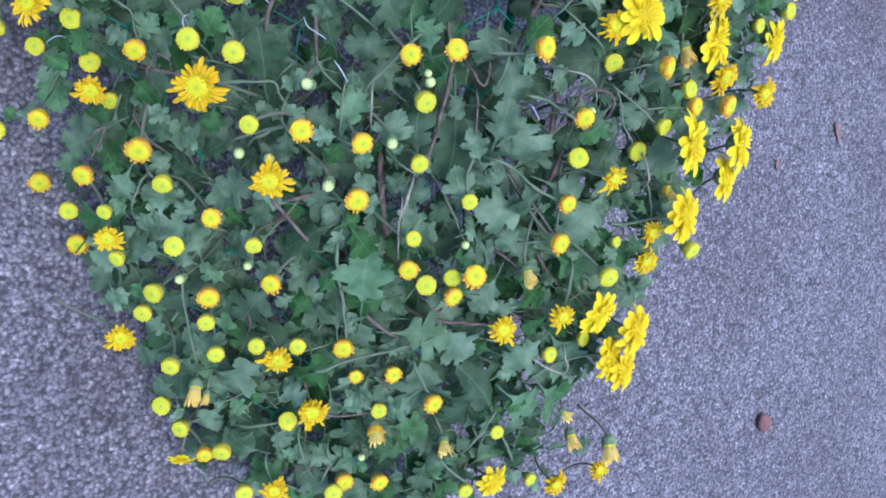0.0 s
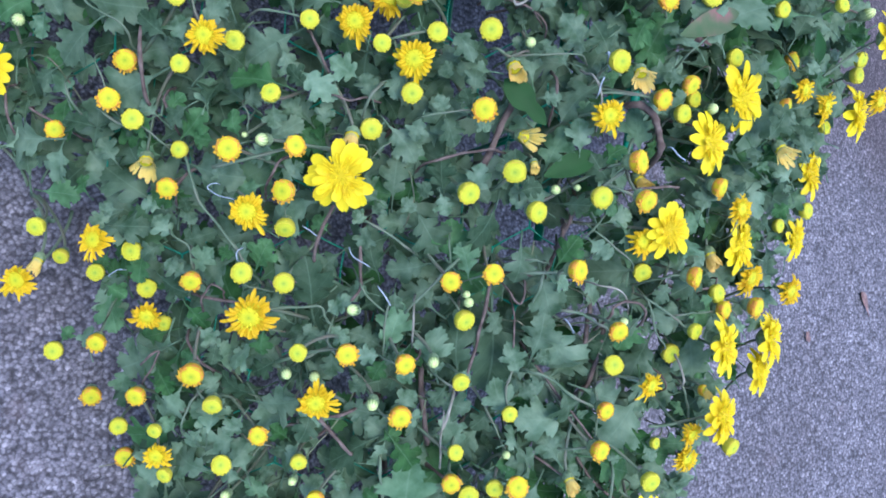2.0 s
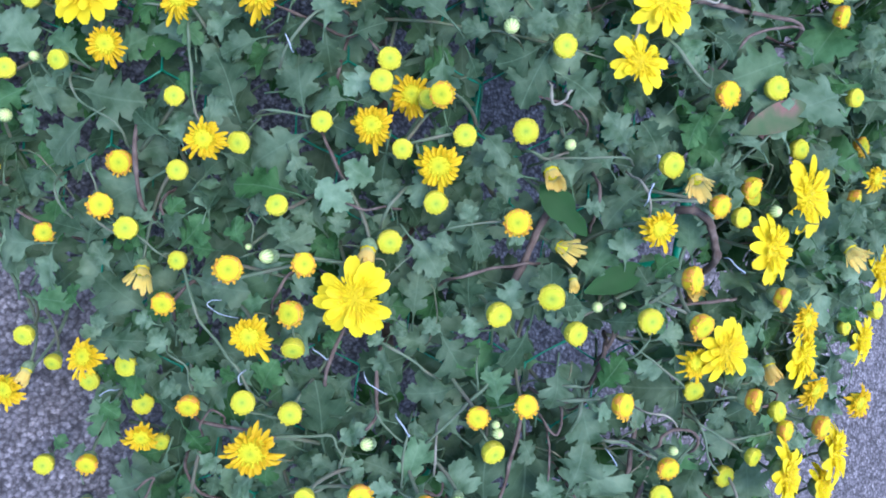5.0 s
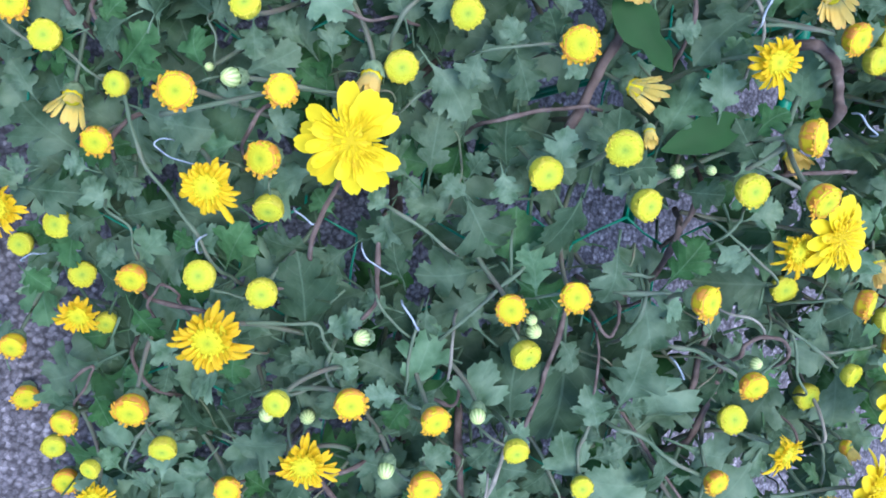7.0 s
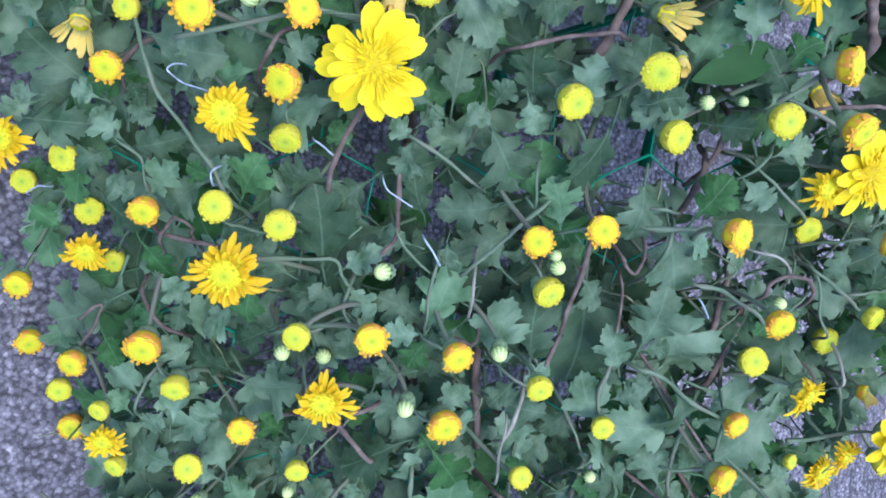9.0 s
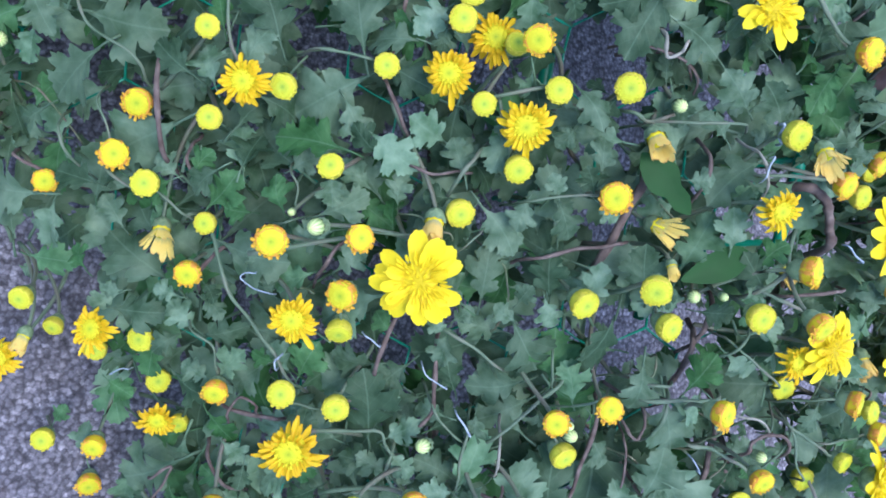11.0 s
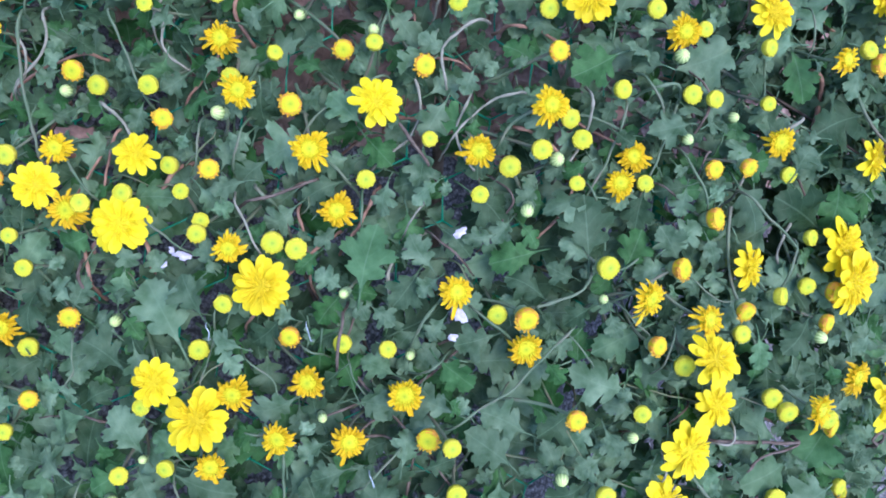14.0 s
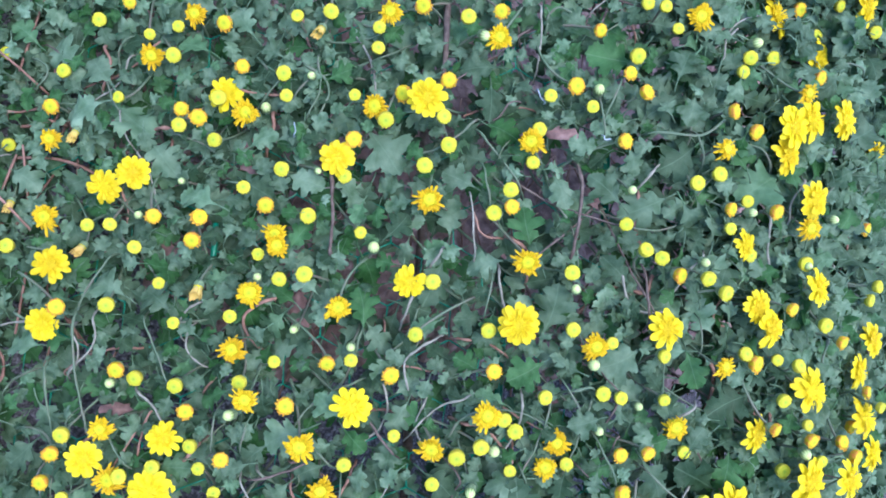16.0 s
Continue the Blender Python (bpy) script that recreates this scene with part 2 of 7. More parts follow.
def tube(path, radii, sides=6):
    """A closed tube along the path."""
    v, f, t = [], [], []
    n = len(path)
    up = Vector((0.31, 0.17, 0.93))
    for i, p in enumerate(path):
        d = (Vector(path[min(i + 1, n - 1)]) - Vector(path[max(i - 1, 0)])).normalized()
        a = d.cross(up)
        if a.length < 1e-4:
            a = d.cross(Vector((1, 0, 0)))
        a.normalize()
        b = d.cross(a)
        for k in range(sides):
            w = 2 * math.pi * k / sides
            v.append(Vector(p) + (a * math.cos(w) + b * math.sin(w)) * radii[i])
            t.append((k / sides, i / max(1, n - 1)))
    for i in range(n - 1):
        for k in range(sides):
            q = (k + 1) % sides
            f.append((i * sides + k, i * sides + q, (i + 1) * sides + q, (i + 1) * sides + k))
    f.append(tuple(range(sides - 1, -1, -1)))
    f.append(tuple((n - 1) * sides + k for k in range(sides)))
    return v, f, t


def bezier(a, b, c, d, n):
    out = []
    for i in range(n + 1):
        s = i / n
        out.append(a * (1 - s) ** 3 + b * 3 * s * (1 - s) ** 2 + c * 3 * s * s * (1 - s) + d * s ** 3)
    return out


def facing(p, n, spin=0.0, size=1.0):
    """A pose at p whose z axis points along n."""
    q = Vector(n).normalized().to_track_quat("Z", "Y")
    return Matrix.Translation(p) @ q.to_matrix().to_4x4() @ Matrix.Rotation(spin, 4, "Z") @ Matrix.Diagonal((size, size, size, 1))


def rooted(p, n, spin=0.0, size=1.0):
    """A pose at p whose z axis points along n and whose x axis points down the slope, towards -y."""
    z = Vector(n).normalized()
    y = z.cross(Vector((0, -1, 0))).normalized()
    m = Matrix((y.cross(z), y, z)).transposed().to_4x4()
    return Matrix.Translation(p) @ m @ Matrix.Rotation(spin, 4, "Z") @ Matrix.Diagonal((size, size, size, 1))


# ---------------------------------------------------------------- the shape of the plant
def canopy(x, y):
    """Height of the flowers over the ground."""
    x = min(max(x, -0.36), 0.47)
    y = min(max(y, -0.44), 0.72)
    low = 0.02 + 0.05 * min(1.0, max(0.0, (y - 0.1) / 0.2))
    return max(low, 0.234 + 0.615 * x + 0.347 * y - 1.263 * x * x - 0.256 * x * y - 0.419 * y * y
               + 0.439 * x ** 3 + 0.934 * x * x * y + 0.343 * x * y * y + 0.107 * y ** 3 - 1.481 * x ** 4)


def left_edge(y):
    return float(np.interp(y, (-0.50, -0.44, -0.373, -0.347, -0.258, -0.187, -0.09, 0.0, 0.042, 0.15, 0.3, 0.9),
                           (0.145, 0.09, 0.03, -0.010, -0.045, -0.09, -0.120, -0.147, -0.177, -0.285, -0.43, -0.52)))


def right_edge(y):
    return float(np.interp(y, (-0.50, -0.44, -0.36, -0.28, -0.2, -0.1, 0.0, 0.1, 0.2, 0.28, 0.5, 0.9),
                           (0.15, 0.205, 0.26, 0.29, 0.322, 0.355, 0.395, 0.45, 0.495, 0.57, 0.62, 0.66)))


# Mean view direction of the camera; leaves and stems are shifted along it.
VIEW_AXIS = Vector((0.47, 0.05, -0.88)).normalized()
VIEW_RIGHT = Vector((0.88, 0.0, 0.47))
TURN = {"open": (1.0, 0.0, 0.12, 0.10, 0.14), "half": (0.8, 0.0, 0.14, 0.32, 0.15), "rimmed": (0.8, 0.18, 0.20, 0.38, 0.20),
        "button": (0.5, 0.05, 0.18, 0.22, 0.20), "green": (0.5, 0.0, 0.25, 0.2, 0.25), "faded": (0.7, 0.0, 0.4, 1.4, 0.3)}


def flower_way(kind, p, rng):
    """Which way a flower head looks: towards the camera on the low side of the plant, outwards on its far flank, a
    little down the slope.
    """
    k, a0, ga, b0, gb = TURN[kind]
    a = k * min((1.2 if kind == "open" else 0.95) if p.y < 0.15 else 0.7 + max(0.0, min(0.4, 4 * (p.x - 0.33))), max(0.0, 5.5 * (p.x - 0.08))) + rng.gauss(a0, ga)
    b = rng.gauss(b0, gb)
    for x, y, ta, tb in TILTS:
        d = p - Vector((x, y, canopy(x, y)))
        if (d - VIEW_AXIS * d.dot(VIEW_AXIS)).length < 0.009:
            a, b = ta, tb
    return VIEW_RIGHT * a - VIEW_AXIS + Vector((0, -b, 0))


# Turns towards the view's right and bottom, set by eye to fit the camera's view.
TILTS = [(0.154, -0.058, 1.00, 0.25), (0.179, 0.012, 1.10, 0.15), (0.190, -0.097, 0.60, 0.35), (0.056, -0.113, 0.45, 0.45), (0.022, -0.108, 0.30, 0.30), (-0.065, -0.057, 0.05, 0.60),
         (0.085, -0.083, 0.60, 0.70), (-0.019, -0.026, 0.00, 1.00), (0.037, 0.049, 0.10, 0.60), (0.116, -0.019, 0.60, 0.40), (0.186, -0.052, 0.60, 0.60), (0.075, -0.008, 0.50, 0.50),
         (-0.081, 0.001, 0.10, 0.50), (-0.086, -0.074, 0.10, 0.60), (-0.035, -0.082, 0.10, 0.30), (-0.042, -0.016, 0.05, 0.35), (0.009, -0.136, 0.05, 0.40), (0.100, 0.024, 0.80, 0.50),
         (0.194, -0.019, 0.80, 0.10), (-0.060, -0.117, 0.10, 0.60), (-0.088, -0.126, -0.10, 0.50), (-0.072, -0.052, 0.00, 0.80), (-0.081, -0.055, 0.00, 0.70), (0.193, -0.146, 0.50, 0.40)]
TILTS += [(0.225, -0.130, 0.80, 0.50), (0.097, -0.056, 0.15, 0.10), (0.073, -0.063, 0.00, 0.20), (0.037, 0.029, 0.00, 0.00), (0.109, 0.216, 0.60, 0.25), (0.119, 0.261, 0.80, 0.10),
          (0.137, 0.292, 0.90, 0.00), (0.160, 0.267, 1.00, 0.10), (0.035, 0.210, 0.15, 0.50), (0.102, 0.243, 0.90, 0.40), (0.137, 0.233, 0.50, 0.20), (-0.120, 0.267, 0.10, 0.60),
          (0.189, 0.246, 1.00, 0.10), (0.175, -0.192, 0.40, 1.20), (0.247, -0.228, 1.00, 0.70), (-0.017, -0.274, 0.00, 1.30), (0.039, -0.292, 0.05, 0.30), (0.029, -0.251, 0.00, 0.50),
          (-0.014, -0.339, 0.00, 1.60), (0.103, -0.313, 0.20, 1.20), (0.153, -0.328, 0.20, 1.20), (0.432, -0.426, 0.90, 0.90), (0.281, 0.592, 0.60, 0.00), (0.330, 0.639, 1.20, 0.00),
          (0.082, 0.563, 0.20, 0.60)]


# ---------------------------------------------------------------- ground
def ground_sheet():
    bm = bmesh.new()
    bmesh.ops.create_grid(bm, x_segments=40, y_segments=40, size=1.0)
    for v in bm.verts:
        r = v.co.length
        v.co *= 1.5 + 900 * max(0.0, r - 0.3) ** 3
        v.co.z = 0.0
    ob = part("ground", bm, ASPHALT)
    return tagged(ob, "grey-violet coarse asphalt with exposed light grit", "ground", kind="structure")


ground_sheet()

# ---------------------------------------------------------------- leaf shapes
LOBES = ((0.16, 0.235), (0.245, 0.285), (0.285, 0.335), (0.250, 0.360), (0.265, 0.410), (0.20, 0.425), None,
         (0.20, 0.465), (0.32, 0.515), (0.40, 0.555), (0.365, 0.585), (0.42, 0.640), (0.365, 0.655), (0.37, 0.715), (0.29, 0.720), None,
         (0.20, 0.755), (0.26, 0.815), (0.205, 0.830), (0.205, 0.895), (0.145, 0.895), (0.105, 0.965), (0.06, 0.955))


def margin(rng, deep):
    """Half the outline of a leaf with a winged foot, two side lobes and an end lobe, all toothed, from the petiole to the tip."""
    j = lambda v, w=0.014: v + rng.uniform(-w, w)
    pts, sinus, size = [(0.022, 0.0), (0.03, 0.11), (0.075, 0.21)], [(0.29 - 0.18 * deep, 0.435), (0.30 - 0.15 * deep, 0.695)], rng.uniform(0.85, 1.1)
    for p in LOBES:
        if p is None:
            x, y = sinus.pop(0)
            pts.append((x, j(y)))
        else:
            low = size if p[1] < 0.43 else 1.0
            pts.append((j(p[0] * low), j(p[1], 0.010)))
    return pts + [(0.0, 1.0)]


def leaf_shape(rng, bend, fold, wave):
    """A lobed, toothed leaf one unit long, lying along +y, with a petiole."""
    wide, deep = rng.uniform(0.95, 1.2), rng.uniform(0.55, 1.1)
    one, two = margin(rng, deep), margin(rng, deep)
    ph, skew, twist = rng.uniform(0, 6.28), rng.uniform(-0.1, 0.1), rng.uniform(-0.25, 0.25)
    bm = bmesh.new()
    ring = [(x * wide, y) for x, y in one] + [(-x * wide, y) for x, y in two[-2::-1]]
    bm.faces.new([bm.verts.new((x, y, 0)) for x, y in ring])
    planes = [((k, 0, 0), (1, 0, 0)) for k in (0, 0.14, -0.14, 0.28, -0.28)] + [((0, k, 0), (0, 1, 0)) for k in (0.18, 0.34, 0.5, 0.66, 0.83)]
    for co, no in planes:
        bmesh.ops.bisect_plane(bm, geom=bm.verts[:] + bm.edges[:] + bm.faces[:], plane_co=co, plane_no=no)
    bmesh.ops.triangulate(bm, faces=bm.faces[:])
    bm.normal_update()
    if sum(q.normal.z for q in bm.faces) < 0:
        bmesh.ops.reverse_faces(bm, faces=bm.faces[:])
    bm.verts.index_update()
    v, t = [], []
    for p in bm.verts:
        x, y = p.co.x, p.co.y
        z = (fold * abs(x) - bend * (y - 0.3) ** 2 - 0.9 * bend * x * x + twist * x * y
             + wave * math.sin(9 * y + ph + 3 * x) * abs(x) * 1.8 + 0.02 * math.sin(17 * x + 5 * ph) * y)
        v.append((x + skew * math.sin(2.6 * y), y, z)), t.append((0.5 + x, y))
    f = [tuple(q.index for q in g.verts) for g in bm.faces]
    bm.free()
    pv, pf, pt = tube([Vector((0, -0.30, -0.12)), Vector((0, -0.14, -0.05)), Vector((0, 0.06, 0.0))], [0.024, 0.021, 0.014], 4)
    o = len(v)
    v += [tuple(p) for p in pv]
    f += [tuple(i + o for i in q) for q in pf]
    t += [(0.5, 0.0)] * len(pv)
    return v, f, t


lr = random.Random(4)
LEAVES = [leaf_shape(lr, lr.uniform(0.15, 0.85), lr.uniform(-0.15, 0.40), lr.uniform(0.08, 0.26)) for _ in range(26)]
LEAF_MESH = [mesh_of("leaf", v, f, LEAF, t) for v, f, t in LEAVES]


# ---------------------------------------------------------------- flower shapes
def dome(rad, high, rings, seg, dimple=0.0, rng=None, rough=0.0):
    """A disc of florets; v runs from the middle to the rim."""
    v, f, t = [(0, 0, high - dimple)], [], [(0, 0.0)]
    for i in range(1, rings + 1):
        s = i / rings
        for k in range(seg):
            w = 2 * math.pi * (k + 0.5 * (i % 2)) / seg
            j = 1 + (rng.uniform(-rough, rough) if rng else 0)
            r = rad * math.sin(s * math.pi * 0.56) / math.sin(math.pi * 0.56) * j
            z = high * math.cos(s * math.pi * 0.62) - dimple * max(0, 1 - s * 3.2)
            v.append((r * math.cos(w), r * math.sin(w), z)), t.append((k / seg, s))
    for k in range(seg):
        f.append((0, 1 + k, 1 + (k + 1) % seg))
    for i in range(rings - 1):
        a, b = 1 + i * seg, 1 + (i + 1) * seg
        for k in range(seg):
            q = (k + 1) % seg
            f.append((a + k, b + k, b + q, a + q))
    return v, f, t


def petal(rng, long, wide, lift, droop, r0, ang, cup=0.25, z0=0.0, n=7, tipw=0.7):
    """One strap petal with a round tip that leaves the disc at radius r0 in the direction ang."""
    v, f, t = [], [], []
    ca, sa = math.cos(ang), math.sin(ang)
    tw, bow = rng.uniform(-0.2, 0.2), rng.uniform(-0.08, 0.08) * long
    for i in range(n + 1):
        s = i / n
        w = wide * 0.5 * (0.5 + 0.5 * math.sin(min(1.0, s * 1.5) * math.pi / 2))
        if s > tipw:
            w *= max(0.34, math.sqrt(max(0.0, 1 - ((s - tipw) / (1 - tipw)) ** 2)))
        z = z0 + lift * s - droop * s * s
        for side in (-1, -0.5, 0, 0.5, 1):
            y = side * w + bow * s * s
            zz = z + cup * w * side * side + tw * side * w * s + 0.06 * w * math.cos(9 * side)
            xx = r0 + long * s - (0.03 * long if s == 1 and side == 0 else 0)
            v.append((xx * ca - y * sa, xx * sa + y * ca, zz)), t.append((0.5 + side * 0.5, s))
    for i in range(n):
        for k in range(4):
            a = 5 * i + k
            f.append((a, a + 5, a + 6, a + 1))
    return v, f, t


def cup_petal(rng, r0, r1, high, over, wide, ang):
    """A short petal that stands round the bud and curls in over the rim of its disc."""
    v, f, t = [], [], []
    ca, sa = math.cos(ang), math.sin(ang)
    j = rng.uniform(-0.0004, 0.0004)
    line = ((r0, -high, 0.5), (r0 + (r1 - r0) * 0.75, -high * 0.62, 0.8), (r1 + j, -high * 0.2, 1.0), (r1 + j, 0.0004, 1.0), (r1 + j - over * 0.45, 0.0013, 0.95), (r1 + j - over, 0.0013, 0.7))
    for i, (r, z, k) in enumerate(line):
        for side in (-1, 0, 1):
            y = side * wide * 0.5 * k
            rr = r - abs(side) * 0.0003
            v.append((rr * ca - y * sa, rr * sa + y * ca, z)), t.append((0.5 + side * 0.5, i / 5))
    for i in range(5):
        for k in range(2):
            a = 3 * i + k
            f.append((a, a + 3, a + 4, a + 1))
    return v, f, t


def calyx(rad, high, drop):
    s = Soup()
    v, f, t = dome(rad, high, 4, 18)
    s.add([(x * (1 + 0.1 * math.cos(9 * math.atan2(y, x))), y * (1 + 0.1 * math.cos(9 * math.atan2(y, x))), -z - drop) for x, y, z in v], [q[::-1] for q in f], t)
    return s.mesh("calyx", CALYX)


CAL_BIG, CAL_SMALL = calyx(0.0062, 0.005, 0.0030), calyx(0.0052, 0.0080, 0.0048)

CAL_NARROW = calyx(0.0046, 0.0058, 0.0024)


def floret_centre(rng):
    """A crowded middle of small upright florets that curl inwards."""
    c = Soup()
    c.add(*dome(0.0070, 0.0020, 4, 16, 0.0006, rng, 0.06))
    for i in range(96):
        r = 0.0086 * math.sqrt((i + 0.5) / 96)
        a = i * 2.39996 + rng.uniform(-0.3, 0.3)
        c.add(*petal(rng, rng.uniform(0.0014, 0.0028) * (0.55 + 150 * r), rng.uniform(0.0007, 0.0013), rng.uniform(0.0012, 0.0034), rng.uniform(0.0, 0.0018), r, a, 1.0, 0.0022 - r * 0.14, 4, 0.6))
    return c.mesh("disc", FLORET)


def ray_petal(rng, inner):
    s = Soup()
    if inner:
        s.add(*petal(rng, rng.uniform(0.0062, 0.0098), rng.uniform(0.0034, 0.0050), rng.uniform(0.0010, 0.0040), rng.uniform(0.0, 0.003), 0.0050, 0, 0.45, 0.0008))
    else:
        s.add(*petal(rng, rng.uniform(0.0112, 0.0140), rng.uniform(0.0060, 0.0076), rng.uniform(0.0, 0.003), rng.uniform(0.001, 0.006), 0.0050, 0, 0.25, 0.0, 8, 0.66))
    return s.mesh("petal", PETAL)


prng = random.Random(90)
RAYS = [ray_petal(prng, False) for _ in range(8)]
INNER = [ray_petal(prng, True) for _ in range(6)]
CENTRES = [floret_centre(prng) for _ in range(4)]


def ray_plan(rng):
    """Which petals an open flower has, and at which angles."""
    n = rng.randint(13, 16)
    plan = [(rng.choice(RAYS), (i + rng.uniform(-0.28, 0.28)) * 2 * math.pi / n, rng.uniform(-0.14, 0.14)) for i in range(n) if rng.random() > 0.05]
    m = n - 6
    return plan + [(rng.choice(INNER), (i + 0.5 + rng.uniform(-0.4, 0.4)) * 2 * math.pi / m, rng.uniform(-0.12, 0.12)) for i in range(m)]


def open_set(seed):
    s = Soup()
    for me, a, tilt in ray_plan(random.Random(seed)):
        m = Matrix.Rotation(a, 4, "Z") @ Matrix.Rotation(tilt, 4, "Y")
        s.add([m @ v.co for v in me.vertices], [tuple(p.vertices) for p in me.polygons], [(0.5, 0.5)] * len(me.vertices))
        for p in me.loops:
            s.t[len(s.v) - len(me.vertices) + p.vertex_index] = tuple(me.uv_layers[0].data[p.index].uv)
    return s.mesh("ray_petals", PETAL), CENTRES[seed % 4]


def half_set(seed):
    """Narrow quilled petals in uneven rings, longest on the +x side, round a middle of curled florets."""
    rng = random.Random(seed)
    s = Soup()
    n = rng.randint(24, 30)
    odd, lobe = rng.uniform(0.15, 0.42), rng.uniform(0, 6.28)
    for i in range(n):
        a = (i + rng.uniform(-0.45, 0.45)) * 2 * math.pi / n
        k = (1 - odd + odd * math.cos(a)) * (1 + 0.2 * math.sin(3 * a + lobe)) * rng.uniform(0.7, 1.25)
        s.add(*petal(rng, rng.uniform(0.0062, 0.0094) * k, rng.uniform(0.0017, 0.0029), rng.uniform(-0.001, 0.004), rng.uniform(0.0, 0.006), 0.0052, a, 0.9, 0.0, 5, 0.78))
    for i in range(34):
        a = (i + rng.uniform(-0.5, 0.5)) * 2 * math.pi / 34
        s.add(*petal(rng, rng.uniform(0.0026, 0.0052), rng.uniform(0.0014, 0.0022), rng.uniform(0.001, 0.0045), rng.uniform(0.0, 0.003), rng.uniform(0.0040, 0.0058), a, 1.0, 0.0014, 4, 0.7))
    c = Soup()
    c.add(*dome(0.0064, 0.0034, 5, 18, 0.0009, rng, 0.06))
    for i in range(40):
        r = 0.0018 + 0.0042 * math.sqrt((i + 0.5) / 40)
        v, f, t = petal(rng, rng.uniform(0.0010, 0.0020), rng.uniform(0.0007, 0.0011), rng.uniform(0.0004, 0.0012), 0.0, r, i * 2.39996, 1.0, 0.0035 - 55 * r * r, 3, 0.6)
        c.add(v, f, [(u, 0.3 + 0.6 * w) for u, w in t])
    return s.mesh("quill_petals", QUILL), c.mesh("disc", DISC)


def rim_set(seed, mat, disc, over, odd):
    """A bud: short petals standing in a cup round a flat disc, curled in over its rim, their tips free on the +x side."""
    rng = random.Random(seed)
    s = Soup()
    n = rng.randint(22, 27)
    for i in range(n):
        a = (i + rng.uniform(-0.25, 0.25)) * 2 * math.pi / n
        k = 1 + odd * math.cos(a)
        s.add(*cup_petal(rng, 0.0036, 0.0067, 0.0070, over * (2 - k) * rng.uniform(0.6, 1.3), rng.uniform(0.0017, 0.0023), a))
        if rng.random() < (0.85 if mat is RIM else 0.6) * k:
            ln = (rng.uniform(0.0008, 0.0020) if mat is RIM else rng.uniform(0.0005, 0.0011)) * k
            s.add(*petal(rng, ln, rng.uniform(0.0013, 0.0020), rng.uniform(0.0, 0.0012), rng.uniform(0.0, 0.0014), 0.0062, a + rng.uniform(-0.1, 0.1), 0.9, 0.0003, 3, 0.7))
            s.t[-20:] = [(u, 0.86 + 0.14 * w) for u, w in s.t[-20:]]
    c = Soup()
    v, f, t = dome(0.0066, 0.0021, 6, 22, 0.0008, rng, 0.012)
    wob, ph = rng.uniform(0.0, 0.04), rng.uniform(0, 6.28)
    c.add([(x * (1 + wob * math.sin(2 * math.atan2(y, x) + ph)), y * (1 + wob * math.sin(3 * math.atan2(y, x) + ph)), 0.0006 + 0.0017 * (1 - 0.85 * (x * x + y * y) / 0.0064 ** 2) - 0.0010 * max(0.0, 1 - math.hypot(x, y) / 0.0018)) for x, y, z in v], f, t)
    ring = [(0.0066, 0.0004), (0.0065, -0.0028), (0.0040, -0.0068)]
    c.add([(r * math.cos(0.2856 * k), r * math.sin(0.2856 * k), z) for r, z in ring for k in range(22)],
          [(22 * i + k, 22 * i + 22 + k, 22 * i + 22 + (k + 1) % 22, 22 * i + (k + 1) % 22) for i in range(2) for k in range(22)], [(0.5, 1.0)] * 66)
    for i in range(46):
        r = 0.0022 + 0.0036 * math.sqrt((i + 0.5) / 46)
        v, f, t = petal(rng, rng.uniform(0.0008, 0.0015), rng.uniform(0.0006, 0.0011), rng.uniform(0.0002, 0.0008), rng.uniform(0.0, 0.0004), r, i * 2.39996, 0.9, 0.0018 - 34 * r * r, 2, 0.5)
        c.add(v, f, [(u, min(1.0, r / 0.0066 + 0.15 * w)) for u, w in t])
    return s.mesh("rim_petals", mat), c.mesh("disc", disc)


def faded_set(seed):
    rng = random.Random(seed)
    s = Soup()
    wide = (0.0004, 0.0022) if seed % 2 else (0.0020, 0.0056)
    for i in range(15):
        a = (i + rng.uniform(-0.3, 0.3)) * 2 * math.pi / 15
        s.add(*petal(rng, rng.uniform(*wide), rng.uniform(0.0022, 0.0036), rng.uniform(0.0075, 0.0125), rng.uniform(-0.001, 0.002), 0.0036, a, 0.7, 0.0, 4, 0.8))
    c = Soup()
    c.add(*dome(0.004, 0.003, 3, 12, 0, rng, 0.05))
    return s.mesh("faded_petals", FADED), c.mesh("disc", DISC)


BUTTON_R = disc_material("rimmed_disc", (0.27, 0.36, 0.02), (0.48, 0.45, 0.018), (0.55, 0.42, 0.014))
OPEN = [open_set(10 + i) for i in range(6)]
HALFOPEN = [half_set(30 + i) for i in range(6)]
RIMMED = [rim_set(50 + i, RIM, BUTTON_R, 0.0017, 0.5) for i in range(8)]
WILTED = [faded_set(60 + i) for i in range(4)]
BUTTONS = [rim_set(70 + i, YRIM, BUTTON, 0.0011, 0.3) for i in range(6)]


